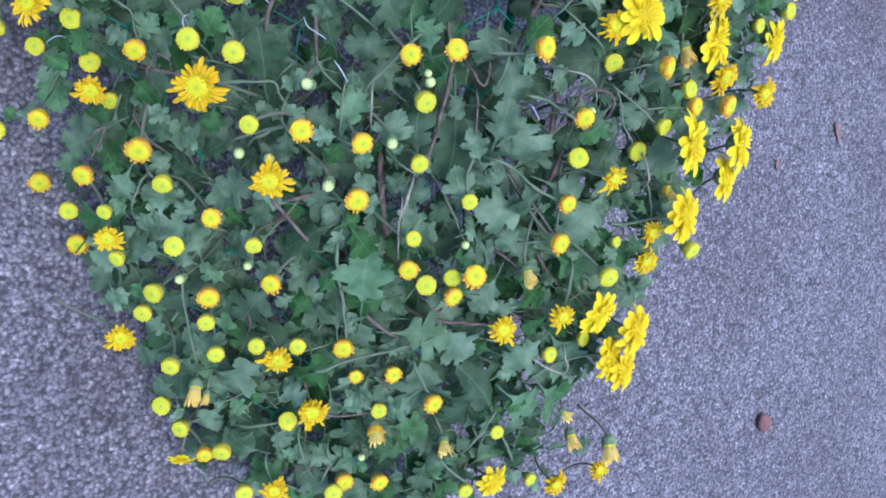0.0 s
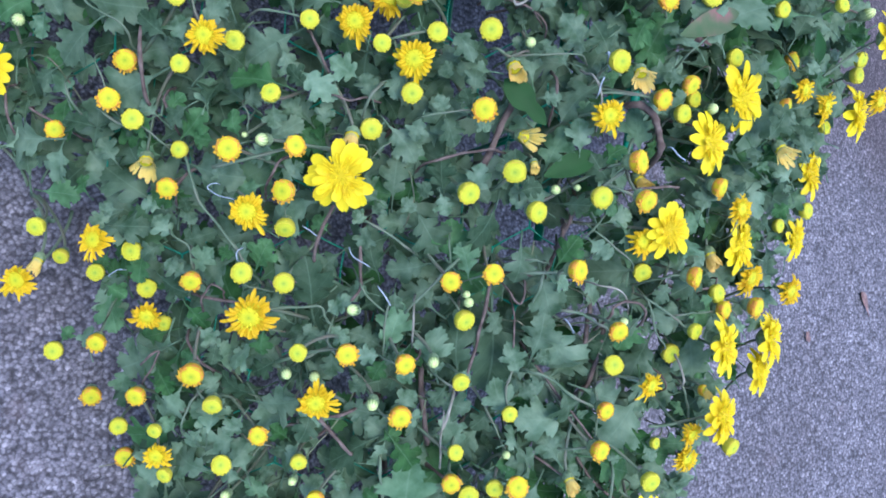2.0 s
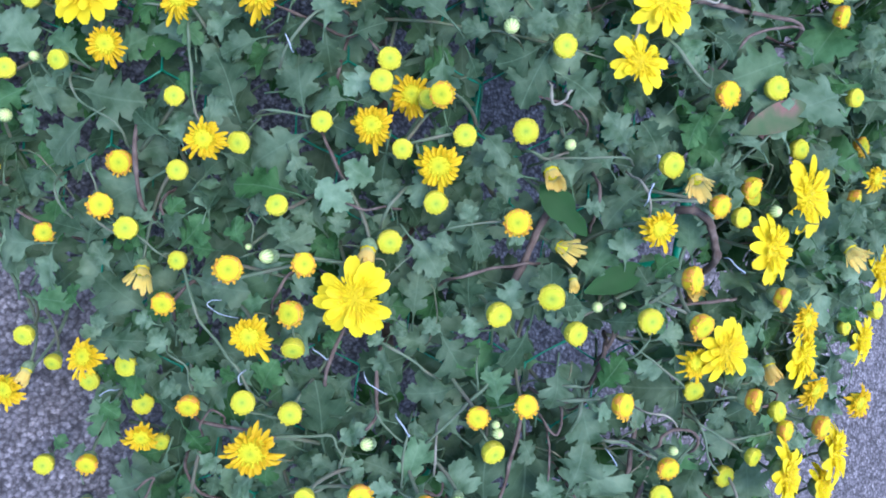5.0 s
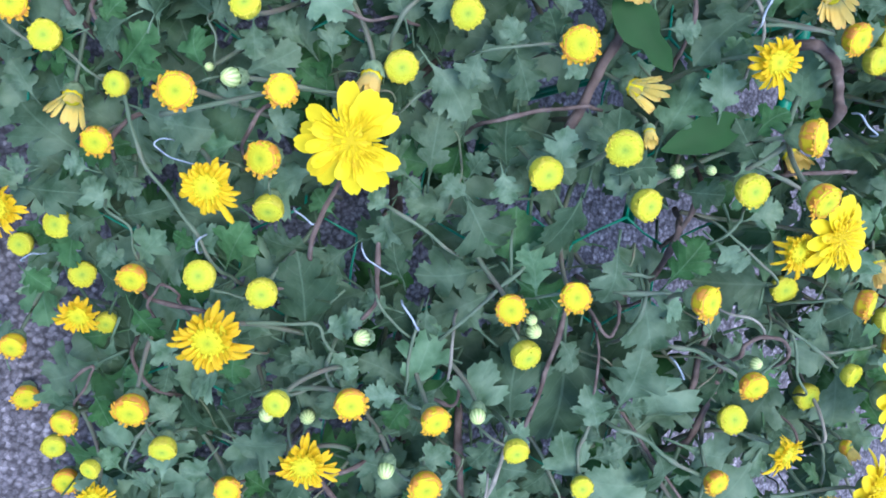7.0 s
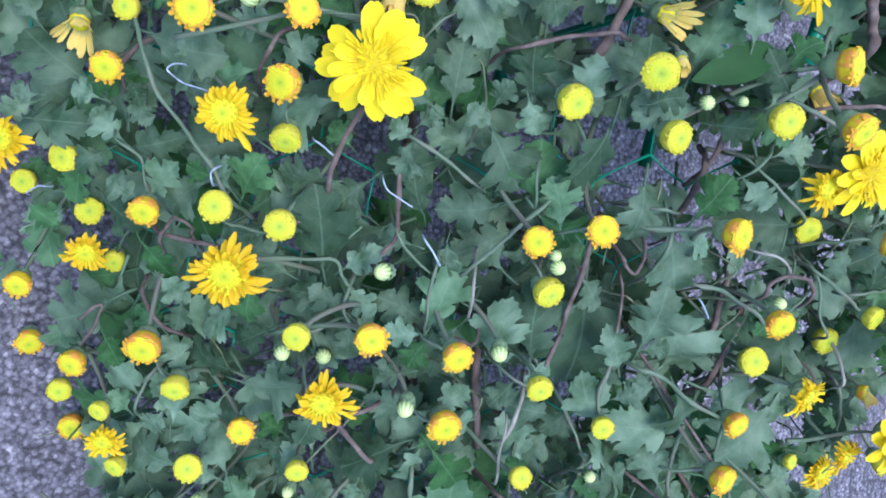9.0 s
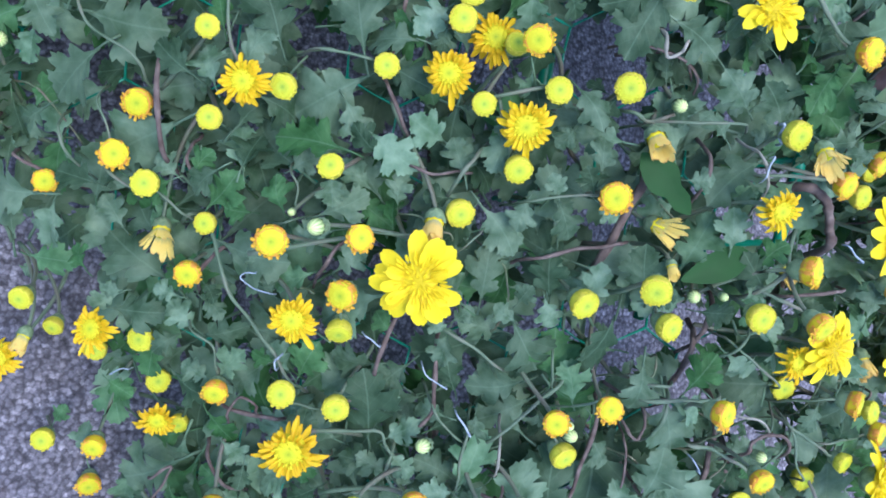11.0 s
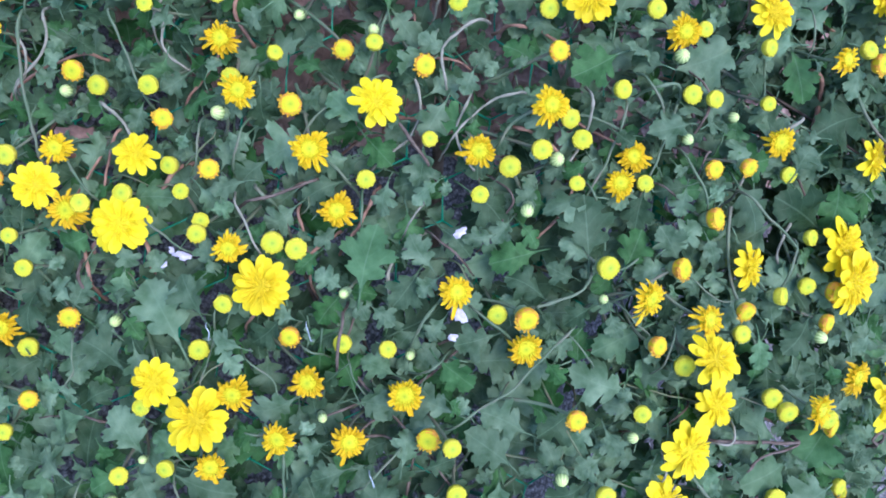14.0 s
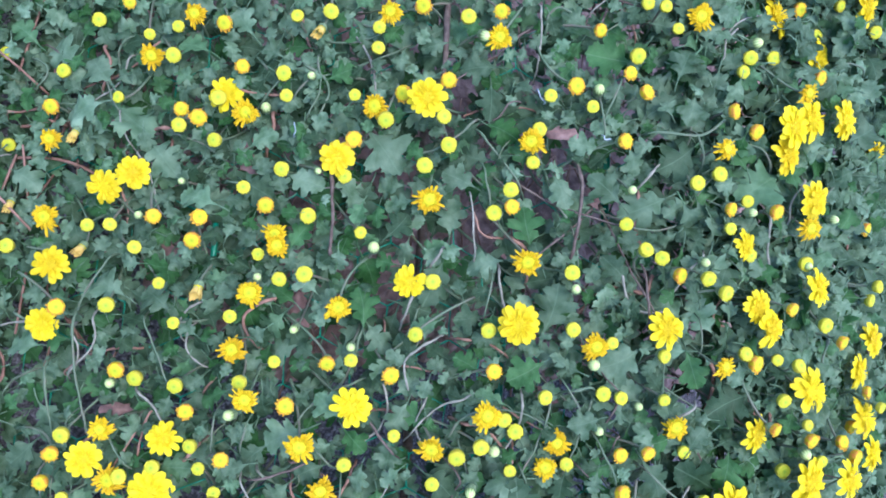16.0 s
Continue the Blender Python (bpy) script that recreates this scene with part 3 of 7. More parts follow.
def bract_material():
    """Pale bracts with darker green edges."""
    m, n, l, b = material("bract", 0.6)
    sep = n.new("ShaderNodeSeparateXYZ")
    l.new(n.new("ShaderNodeTexCoord").outputs["UV"], sep.inputs[0])
    fr = n.new("ShaderNodeMath")
    fr.operation = "PINGPONG"
    l.new(sep.outputs[0], fr.inputs[0])
    fr.inputs[1].default_value = 0.5
    stripe = ramp(n, [(0.0, (0.20, 0.30, 0.09)), (0.25, (0.36, 0.46, 0.18)), (0.5, (0.50, 0.58, 0.26))])
    l.new(fr.outputs[0], stripe.inputs[0])
    tip = ramp(n, [(0.0, (1.15, 1.15, 0.9)), (0.5, (1, 1, 1)), (1.0, (0.5, 0.6, 0.5))])
    l.new(sep.outputs[1], tip.inputs[0])
    l.new(mixed(n, l, "MULTIPLY", 1.0, stripe.outputs[0], tip.outputs[0]), b.inputs["Base Color"])
    return m


BRACT = bract_material()


def bract_bud(seed):
    """A closed round bud of ribbed bracts."""
    rng = random.Random(seed)
    n, tw = 11, rng.uniform(-0.5, 0.5)
    v, f, t = dome(0.0046, 0.0052, 8, 44)
    c = Soup()
    out = []
    for (x, y, z), (u, w) in zip(v, t):
        a = math.atan2(y, x)
        rib = 1 + 0.07 * w * abs(math.sin(0.5 * n * (a + tw * w)))
        out.append((x * rib, y * rib, z * (1 + 0.03 * math.sin(3 * a + seed))))
    c.add(out, f, [(u * n + tw * w, w) for u, w in t])
    return c.mesh("disc", BRACT)


GREENS = [bract_bud(80 + i) for i in range(3)]

plant = tagged(new("chrysanthemum"), "cascading yellow chrysanthemum trained over green netting, buds half open", "flowering plant")
plant.matrix_basis = pose(0.10, 0.25, 0)
ROOT = Vector((0.10, 0.25, 0))
frng = random.Random(7)
HEADS, GROWN = [], []


def stalk_mesh(long, bend, rng):
    """A stalk from the head (origin) down -z, bending away."""
    a = Vector((0, 0, -0.003))
    e = Vector((bend[0], bend[1], -long))
    p = bezier(a, Vector((0, 0, -long * 0.45)), e * 0.6 + Vector((rng.uniform(-0.009, 0.009), rng.uniform(-0.009, 0.009), -0.2 * long)), e, 9)
    v, f, t = tube(p, [0.0010 + 0.0003 * i / 9 for i in range(10)], 5)
    return mesh_of("stalk", [tuple(q) for q in v], f, STEM, t), p


STALKS = [stalk_mesh(frng.uniform(0.038, 0.065), (frng.uniform(-0.04, 0.04), frng.uniform(-0.04, 0.04)), frng) for _ in range(24)]
KINDS = {
    "open": ("open_flower", OPEN, CAL_BIG, 1.0, "fully open yellow daisy flower"),
    "half": ("half_open_flower", HALFOPEN, CAL_BIG, 1.0, "half-open flower with narrow orange-yellow quilled petals"),
    "rimmed": ("opening_bud", RIMMED, CAL_SMALL, 1.0, "opening bud with an orange rim of curled petals"),
    "button": ("button_bud", BUTTONS, CAL_SMALL, 1.0, "round yellow-green button bud"),
    "green": ("green_bud", GREENS, CAL_SMALL, 0.82, "small pale green closed bud"),
    "faded": ("faded_flower", WILTED, CAL_NARROW, 0.98, "faded flower with pale drooping petals"),
}


SIZES = {"button": (0.74, 1.02), "rimmed": (0.84, 1.06), "green": (0.7, 1.05)}


def heads(kind, *places):
    """One flower head with its petals, calyx and stalk at each place (x, y, z and, where it is known, a size)."""
    name, sets, cal, base, label = KINDS[kind]
    for x, y, z, *more in places:
        n = flower_way(kind, Vector((x, y, z)), frng)
        size = base * (more[0] if more else frng.uniform(*SIZES.get(kind, (0.88, 1.1))))
        if y > 0.3:
            size *= {"open": 0.86, "green": 1.18}.get(kind, 0.93)
        if kind == "open" and x > 0.24:
            size *= 1.22
        pick = frng.choice(sets)
        disc, petals = (pick[1], pick[0]) if isinstance(pick, tuple) else (pick, None)
        p = Vector((x, y, z)) - ROOT
        m = rooted(p - n.normalized() * 0.002, n, frng.uniform(-3.1, 3.1) if kind in ("open", "green") else frng.gauss(0.0, 0.5), size)
        head = part(name, disc, None, plant, label, m)
        if kind == "open" and -0.14 < y < 0.20:
            for me, a, tilt in ray_plan(frng):
                part("petal", me, None, head, "", Matrix.Rotation(a, 4, "Z") @ Matrix.Rotation(tilt, 4, "Y"))
        elif petals:
            part(petals.name.split(".")[0], petals, None, head)
        part("calyx", cal, None, head)
        HEADS.append(Vector((x, y, z)))
        GROWN.append((head, m, size))


heads("open",
      (0.222, -0.376, 0.122, 0.9), (-0.018, -0.335, 0.061, 0.6), (0.283, -0.273, 0.208), (0.266, -0.262, 0.211), (0.282, -0.241, 0.221), (0.240, -0.226, 0.227),
      (0.281, -0.154, 0.268), (0.357, -0.125, 0.238), (0.273, -0.104, 0.281), (0.363, -0.101, 0.246), (0.305, -0.032, 0.272), (0.209, -0.029, 0.298, 1.12),
      (0.387, -0.024, 0.256), (0.000, 0.000, 0.250, 1.2), (0.387, 0.027, 0.274, 1.0), (0.237, 0.029, 0.311, 1.25), (0.267, 0.062, 0.313, 1.15), (0.434, 0.077, 0.287, 1.1),
      (-0.179, 0.079, 0.111, 1.1), (0.407, 0.119, 0.334), (0.128, 0.120, 0.327, 0.95), (0.137, 0.151, 0.338, 1.12), (-0.127, 0.164, 0.193, 1.15), (0.379, 0.170, 0.339))
heads("open",
      (0.160, 0.178, 0.339, 0.9), (0.301, 0.182, 0.364), (-0.151, 0.185, 0.184, 0.85), (0.134, 0.208, 0.361), (-0.100, 0.244, 0.222, 1.05), (0.245, 0.258, 0.379),
      (0.171, 0.266, 0.358), (0.242, 0.281, 0.375), (-0.173, 0.282, 0.164), (0.305, 0.300, 0.400), (0.349, 0.303, 0.406), (-0.219, 0.305, 0.135),
      (0.387, 0.324, 0.402), (-0.168, 0.325, 0.178), (0.257, 0.340, 0.388), (-0.054, 0.353, 0.277, 1.05), (0.401, 0.355, 0.387), (0.301, 0.376, 0.408),
      (-0.257, 0.411, 0.094), (0.393, 0.395, 0.389), (0.050, 0.418, 0.345), (0.164, 0.420, 0.384), (0.252, 0.424, 0.410), (0.410, 0.425, 0.393))
heads("open",
      (0.240, 0.441, 0.408), (-0.020, 0.448, 0.299), (-0.257, 0.460, 0.111), (0.300, 0.461, 0.420), (0.238, 0.493, 0.400), (-0.226, 0.523, 0.147),
      (0.296, 0.533, 0.423), (-0.207, 0.534, 0.165), (-0.073, 0.544, 0.271), (0.274, 0.571, 0.415), (0.270, 0.592, 0.426), (-0.019, 0.592, 0.315),
      (0.427, 0.601, 0.396), (0.293, 0.602, 0.426), (-0.146, 0.603, 0.200), (0.327, 0.606, 0.434), (0.332, 0.673, 0.407), (0.423, 0.692, 0.374),
      (0.277, 0.699, 0.408), (0.378, 0.726, 0.427))
heads("half",
      (0.294, -0.395, 0.113), (0.347, -0.392, 0.111), (0.041, -0.358, 0.095), (0.060, -0.295, 0.123), (0.028, -0.250, 0.143), (-0.059, -0.238, 0.070),
      (0.168, -0.232, 0.208), (0.211, -0.225, 0.220), (0.299, -0.190, 0.213), (-0.071, -0.167, 0.100), (0.261, -0.165, 0.256), (0.000, -0.130, 0.209),
      (0.210, -0.128, 0.272), (-0.039, -0.078, 0.204, 1.3), (-0.082, -0.075, 0.123), (0.357, -0.065, 0.271), (0.319, -0.055, 0.267), (-0.154, -0.047, 0.052),
      (0.192, -0.035, 0.290), (-0.116, -0.027, 0.132), (-0.045, -0.018, 0.219), (0.274, -0.011, 0.300), (0.143, 0.035, 0.319), (0.036, 0.067, 0.276))
heads("half",
      (0.379, 0.074, 0.296), (-0.070, 0.083, 0.219), (0.356, 0.084, 0.296), (0.003, 0.087, 0.267), (0.492, 0.099, 0.268), (0.026, 0.106, 0.266),
      (-0.116, 0.135, 0.192), (-0.050, 0.154, 0.248), (-0.086, 0.154, 0.224), (0.217, 0.177, 0.371), (-0.107, 0.179, 0.200), (-0.024, 0.182, 0.267),
      (-0.073, 0.188, 0.236), (0.267, 0.197, 0.363), (0.038, 0.211, 0.302), (-0.229, 0.216, 0.078), (0.130, 0.231, 0.360), (0.095, 0.242, 0.348),
      (-0.007, 0.243, 0.296), (-0.119, 0.266, 0.217), (-0.201, 0.290, 0.143), (-0.066, 0.290, 0.254), (0.084, 0.312, 0.333), (-0.087, 0.323, 0.260))
heads("half",
      (-0.003, 0.324, 0.310), (-0.210, 0.329, 0.141), (0.095, 0.330, 0.333), (0.184, 0.344, 0.370), (0.028, 0.350, 0.338), (-0.125, 0.356, 0.241),
      (0.204, 0.392, 0.404), (-0.130, 0.394, 0.215), (0.112, 0.404, 0.360), (-0.069, 0.427, 0.278), (-0.125, 0.437, 0.235), (0.050, 0.464, 0.355),
      (-0.106, 0.476, 0.235), (-0.108, 0.485, 0.235), (-0.264, 0.502, 0.097), (0.294, 0.510, 0.418), (-0.012, 0.512, 0.311), (0.060, 0.563, 0.343),
      (0.201, 0.564, 0.414), (-0.266, 0.572, 0.088), (-0.132, 0.586, 0.214), (-0.050, 0.587, 0.285), (0.282, 0.622, 0.431), (-0.200, 0.638, 0.159))
heads("half",
      (0.033, 0.646, 0.337), (-0.043, 0.666, 0.292), (-0.173, 0.673, 0.184), (0.196, 0.683, 0.395))
heads("rimmed",
      (0.123, -0.364, 0.107), (0.096, -0.361, 0.100), (-0.003, -0.331, 0.071), (0.109, -0.318, 0.127), (0.141, -0.292, 0.160), (0.109, -0.267, 0.157),
      (0.070, -0.245, 0.156), (0.128, -0.207, 0.208), (-0.016, -0.206, 0.137), (0.013, -0.195, 0.172), (0.128, -0.190, 0.233), (0.086, -0.186, 0.220),
      (-0.081, -0.174, 0.039), (0.184, -0.171, 0.251), (-0.019, -0.153, 0.156), (0.188, -0.145, 0.253), (0.051, -0.142, 0.221), (-0.101, -0.131, 0.017),
      (-0.087, -0.127, 0.113), (-0.063, -0.113, 0.164), (0.045, -0.109, 0.241), (0.012, -0.102, 0.230), (0.169, -0.093, 0.290), (-0.109, -0.092, 0.098))
heads("rimmed",
      (0.280, -0.079, 0.277), (0.306, -0.078, 0.283), (0.060, -0.061, 0.270), (0.236, -0.058, 0.294), (-0.065, -0.056, 0.170), (0.130, -0.056, 0.303),
      (0.089, -0.056, 0.272), (0.164, -0.017, 0.326), (-0.028, -0.007, 0.231), (-0.081, 0.000, 0.176), (0.253, 0.001, 0.304), (0.167, 0.009, 0.320),
      (-0.059, 0.015, 0.231), (-0.023, 0.018, 0.242), (0.074, 0.038, 0.290), (-0.138, 0.044, 0.117), (0.187, 0.049, 0.321), (-0.113, 0.054, 0.167),
      (0.334, 0.067, 0.298), (-0.105, 0.077, 0.172), (0.028, 0.098, 0.295), (0.347, 0.105, 0.296), (0.178, 0.106, 0.339), (-0.009, 0.155, 0.269))
heads("rimmed",
      (0.265, 0.161, 0.347), (-0.210, 0.169, 0.091), (0.052, 0.171, 0.334), (-0.238, 0.199, 0.085), (0.102, 0.214, 0.348), (-0.084, 0.214, 0.232),
      (-0.193, 0.223, 0.126), (0.030, 0.227, 0.315), (0.228, 0.231, 0.371), (0.160, 0.235, 0.363), (0.233, 0.251, 0.374), (0.295, 0.253, 0.384),
      (0.121, 0.261, 0.350), (0.261, 0.267, 0.380), (-0.247, 0.285, 0.110), (0.142, 0.293, 0.358), (-0.242, 0.308, 0.122), (-0.135, 0.311, 0.225),
      (0.362, 0.321, 0.404), (0.136, 0.322, 0.361), (0.155, 0.323, 0.371), (0.399, 0.345, 0.375), (0.351, 0.334, 0.399), (0.307, 0.334, 0.402))
heads("rimmed",
      (0.264, 0.343, 0.402), (-0.156, 0.345, 0.192), (-0.094, 0.352, 0.244), (-0.205, 0.375, 0.157), (0.387, 0.377, 0.401), (-0.026, 0.377, 0.286),
      (0.032, 0.382, 0.340), (-0.070, 0.384, 0.264), (0.239, 0.395, 0.406), (0.334, 0.416, 0.416), (-0.250, 0.424, 0.134), (0.268, 0.439, 0.419),
      (0.172, 0.461, 0.392), (-0.165, 0.477, 0.206), (-0.161, 0.496, 0.211), (-0.192, 0.496, 0.189), (-0.116, 0.507, 0.232), (0.046, 0.509, 0.340),
      (0.251, 0.517, 0.421), (0.221, 0.519, 0.401), (0.395, 0.523, 0.403), (-0.063, 0.559, 0.279), (0.127, 0.566, 0.380), (-0.165, 0.580, 0.196))
heads("rimmed",
      (0.241, 0.585, 0.412), (-0.177, 0.588, 0.186), (0.212, 0.597, 0.416), (-0.030, 0.599, 0.293), (-0.268, 0.599, 0.092), (-0.002, 0.608, 0.319),
      (0.089, 0.608, 0.365), (0.147, 0.610, 0.384), (-0.138, 0.623, 0.218), (0.131, 0.623, 0.381), (0.313, 0.645, 0.422), (0.109, 0.657, 0.371),
      (0.412, 0.658, 0.398), (-0.152, 0.663, 0.201), (0.032, 0.666, 0.340), (-0.022, 0.669, 0.309), (-0.218, 0.690, 0.136), (0.309, 0.713, 0.407))
heads("button",
      (0.261, -0.383, 0.120), (0.195, -0.381, 0.119), (0.086, -0.367, 0.101), (0.021, -0.359, 0.087), (0.007, -0.329, 0.078), (0.198, -0.322, 0.159),
      (-0.019, -0.311, 0.062), (0.048, -0.303, 0.107), (0.109, -0.299, 0.133), (-0.032, -0.291, 0.063), (0.220, -0.257, 0.196), (-0.035, -0.255, 0.106),
      (0.253, -0.249, 0.195), (-0.009, -0.246, 0.126), (0.041, -0.242, 0.146), (0.012, -0.239, 0.145), (-0.017, -0.223, 0.132), (-0.048, -0.220, 0.087),
      (-0.046, -0.204, 0.108), (0.108, -0.198, 0.204), (0.227, -0.196, 0.250), (0.120, -0.193, 0.217), (0.322, -0.182, 0.238), (-0.066, -0.181, 0.098))
heads("button",
      (0.004, -0.171, 0.168), (-0.040, -0.170, 0.146), (0.087, -0.165, 0.226), (-0.088, -0.150, 0.057), (0.118, -0.143, 0.241), (-0.048, -0.133, 0.155),
      (0.075, -0.121, 0.254), (0.194, -0.114, 0.255), (0.256, -0.109, 0.246), (-0.019, -0.100, 0.230), (-0.130, -0.096, 0.044), (0.253, -0.094, 0.274),
      (0.087, -0.084, 0.242), (-0.069, -0.080, 0.112), (0.277, -0.067, 0.274), (-0.021, -0.059, 0.213), (-0.080, -0.056, 0.113), (0.216, -0.053, 0.263),
      (-0.044, -0.052, 0.204), (-0.107, -0.043, 0.072), (-0.093, -0.033, 0.127), (-0.128, -0.032, 0.057), (-0.017, -0.026, 0.204), (0.118, -0.019, 0.280))
heads("button",
      (-0.146, -0.015, 0.086), (0.362, -0.014, 0.262), (0.143, -0.013, 0.310), (0.074, -0.009, 0.272), (0.081, -0.002, 0.308), (0.386, -0.002, 0.270),
      (-0.075, 0.024, 0.179), (0.021, 0.030, 0.249), (-0.101, 0.041, 0.175), (-0.181, 0.041, 0.103), (0.217, 0.047, 0.308), (-0.038, 0.048, 0.241),
      (0.039, 0.049, 0.267), (0.242, 0.063, 0.295), (0.410, 0.066, 0.274), (-0.081, 0.068, 0.208), (0.154, 0.069, 0.320), (0.018, 0.075, 0.271),
      (-0.052, 0.083, 0.217), (0.048, 0.083, 0.283), (0.079, 0.086, 0.292), (-0.017, 0.091, 0.249), (0.272, 0.093, 0.306), (0.423, 0.104, 0.297))
heads("button",
      (-0.084, 0.106, 0.212), (0.006, 0.109, 0.273), (0.218, 0.116, 0.336), (0.286, 0.119, 0.336), (0.012, 0.122, 0.270), (0.086, 0.124, 0.320),
      (-0.162, 0.127, 0.156), (-0.138, 0.131, 0.168), (0.474, 0.132, 0.268), (0.350, 0.134, 0.337), (-0.223, 0.147, 0.077), (-0.005, 0.153, 0.292),
      (0.246, 0.168, 0.357), (-0.152, 0.168, 0.156), (0.095, 0.174, 0.340), (0.199, 0.174, 0.361), (0.192, 0.183, 0.355), (0.127, 0.202, 0.343),
      (-0.212, 0.203, 0.080), (-0.124, 0.205, 0.181), (-0.030, 0.209, 0.256), (-0.054, 0.211, 0.241), (0.157, 0.223, 0.362), (0.020, 0.230, 0.298))
heads("button",
      (-0.117, 0.233, 0.204), (0.188, 0.247, 0.368), (-0.221, 0.254, 0.112), (0.212, 0.254, 0.367), (0.071, 0.259, 0.339), (-0.084, 0.267, 0.237),
      (-0.096, 0.270, 0.229), (-0.231, 0.274, 0.117), (-0.131, 0.284, 0.197), (0.216, 0.286, 0.369), (-0.195, 0.294, 0.155), (-0.001, 0.299, 0.309),
      (-0.173, 0.301, 0.165), (-0.143, 0.302, 0.190), (0.055, 0.309, 0.328), (0.293, 0.309, 0.383), (-0.051, 0.309, 0.261), (0.104, 0.314, 0.334),
      (0.019, 0.317, 0.310), (0.320, 0.318, 0.400), (-0.150, 0.318, 0.184), (-0.237, 0.323, 0.127), (0.194, 0.324, 0.369), (0.030, 0.326, 0.327))
heads("button",
      (-0.023, 0.333, 0.288), (0.063, 0.338, 0.323), (0.048, 0.346, 0.331), (0.300, 0.348, 0.404), (0.400, 0.363, 0.404), (-0.166, 0.364, 0.191),
      (0.073, 0.364, 0.349), (0.167, 0.364, 0.376), (0.135, 0.365, 0.363), (0.276, 0.366, 0.400), (0.123, 0.368, 0.355), (-0.125, 0.368, 0.223),
      (-0.190, 0.369, 0.154), (-0.101, 0.386, 0.234), (-0.057, 0.388, 0.279), (0.282, 0.396, 0.412), (0.164, 0.398, 0.381), (0.263, 0.399, 0.405),
      (0.227, 0.403, 0.405), (0.125, 0.407, 0.364), (-0.023, 0.407, 0.316), (-0.172, 0.413, 0.196), (0.036, 0.413, 0.325), (0.094, 0.416, 0.355))
heads("button",
      (-0.135, 0.419, 0.221), (-0.216, 0.426, 0.155), (0.308, 0.429, 0.419), (-0.184, 0.443, 0.191), (-0.105, 0.448, 0.244), (0.203, 0.448, 0.409),
      (-0.005, 0.449, 0.308), (-0.091, 0.452, 0.260), (0.181, 0.457, 0.411), (0.087, 0.459, 0.362), (0.403, 0.459, 0.398), (0.394, 0.470, 0.412),
      (-0.115, 0.470, 0.218), (-0.203, 0.471, 0.182), (0.157, 0.475, 0.385), (0.128, 0.477, 0.400), (-0.289, 0.479, 0.064), (0.294, 0.480, 0.413),
      (0.244, 0.484, 0.398), (-0.055, 0.485, 0.282), (-0.220, 0.490, 0.164), (-0.235, 0.490, 0.147), (0.128, 0.499, 0.377), (-0.086, 0.500, 0.249))
heads("button",
      (0.218, 0.503, 0.401), (0.036, 0.505, 0.329), (-0.134, 0.520, 0.230), (0.046, 0.523, 0.337), (0.233, 0.527, 0.406), (-0.064, 0.532, 0.265),
      (0.179, 0.535, 0.404), (-0.108, 0.536, 0.241), (-0.018, 0.538, 0.313), (0.201, 0.545, 0.407), (0.070, 0.550, 0.333), (-0.003, 0.554, 0.323),
      (-0.155, 0.560, 0.208), (-0.179, 0.573, 0.190), (-0.295, 0.574, 0.034), (-0.043, 0.574, 0.293), (0.068, 0.574, 0.344), (-0.006, 0.577, 0.321),
      (0.105, 0.594, 0.365), (-0.062, 0.597, 0.274), (-0.107, 0.597, 0.241), (-0.153, 0.597, 0.206), (-0.223, 0.599, 0.153), (0.073, 0.601, 0.352))
heads("button",
      (-0.111, 0.615, 0.241), (-0.262, 0.633, 0.093), (-0.049, 0.636, 0.286), (-0.185, 0.637, 0.173), (0.138, 0.638, 0.382), (0.235, 0.639, 0.405),
      (0.243, 0.653, 0.405), (-0.049, 0.653, 0.286), (-0.202, 0.658, 0.155), (0.269, 0.658, 0.408), (-0.306, 0.659, 0.040), (0.009, 0.661, 0.328),
      (-0.105, 0.664, 0.248), (0.174, 0.668, 0.391), (-0.081, 0.668, 0.261), (-0.239, 0.678, 0.114), (0.165, 0.687, 0.387), (0.149, 0.687, 0.383),
      (0.331, 0.694, 0.406), (0.392, 0.706, 0.424), (0.353, 0.724, 0.417))
heads("green",
      (0.102, -0.337, 0.117), (0.033, -0.134, 0.217), (0.010, -0.116, 0.181), (-0.009, -0.114, 0.183), (0.065, -0.109, 0.238), (0.015, -0.075, 0.228),
      (0.130, -0.004, 0.281), (-0.041, 0.022, 0.231), (0.236, 0.051, 0.315), (0.103, 0.080, 0.298), (-0.160, 0.107, 0.132), (0.061, 0.133, 0.308),
      (0.409, 0.145, 0.319), (0.104, 0.159, 0.324), (-0.014, 0.204, 0.253), (-0.169, 0.221, 0.148), (0.224, 0.222, 0.368), (-0.060, 0.240, 0.252),
      (0.076, 0.242, 0.328), (-0.241, 0.242, 0.084), (0.030, 0.291, 0.312), (0.044, 0.323, 0.323), (0.302, 0.323, 0.398), (0.120, 0.339, 0.354))
heads("green",
      (-0.134, 0.344, 0.229), (0.159, 0.359, 0.356), (-0.207, 0.365, 0.145), (0.112, 0.390, 0.357), (-0.055, 0.397, 0.272), (-0.089, 0.410, 0.236),
      (0.089, 0.447, 0.363), (0.190, 0.472, 0.400), (-0.043, 0.476, 0.280), (0.293, 0.478, 0.415), (-0.201, 0.499, 0.174), (0.236, 0.517, 0.409),
      (0.124, 0.524, 0.388), (-0.116, 0.594, 0.215), (0.113, 0.612, 0.363), (-0.093, 0.613, 0.255), (0.024, 0.646, 0.331), (0.253, 0.669, 0.406))
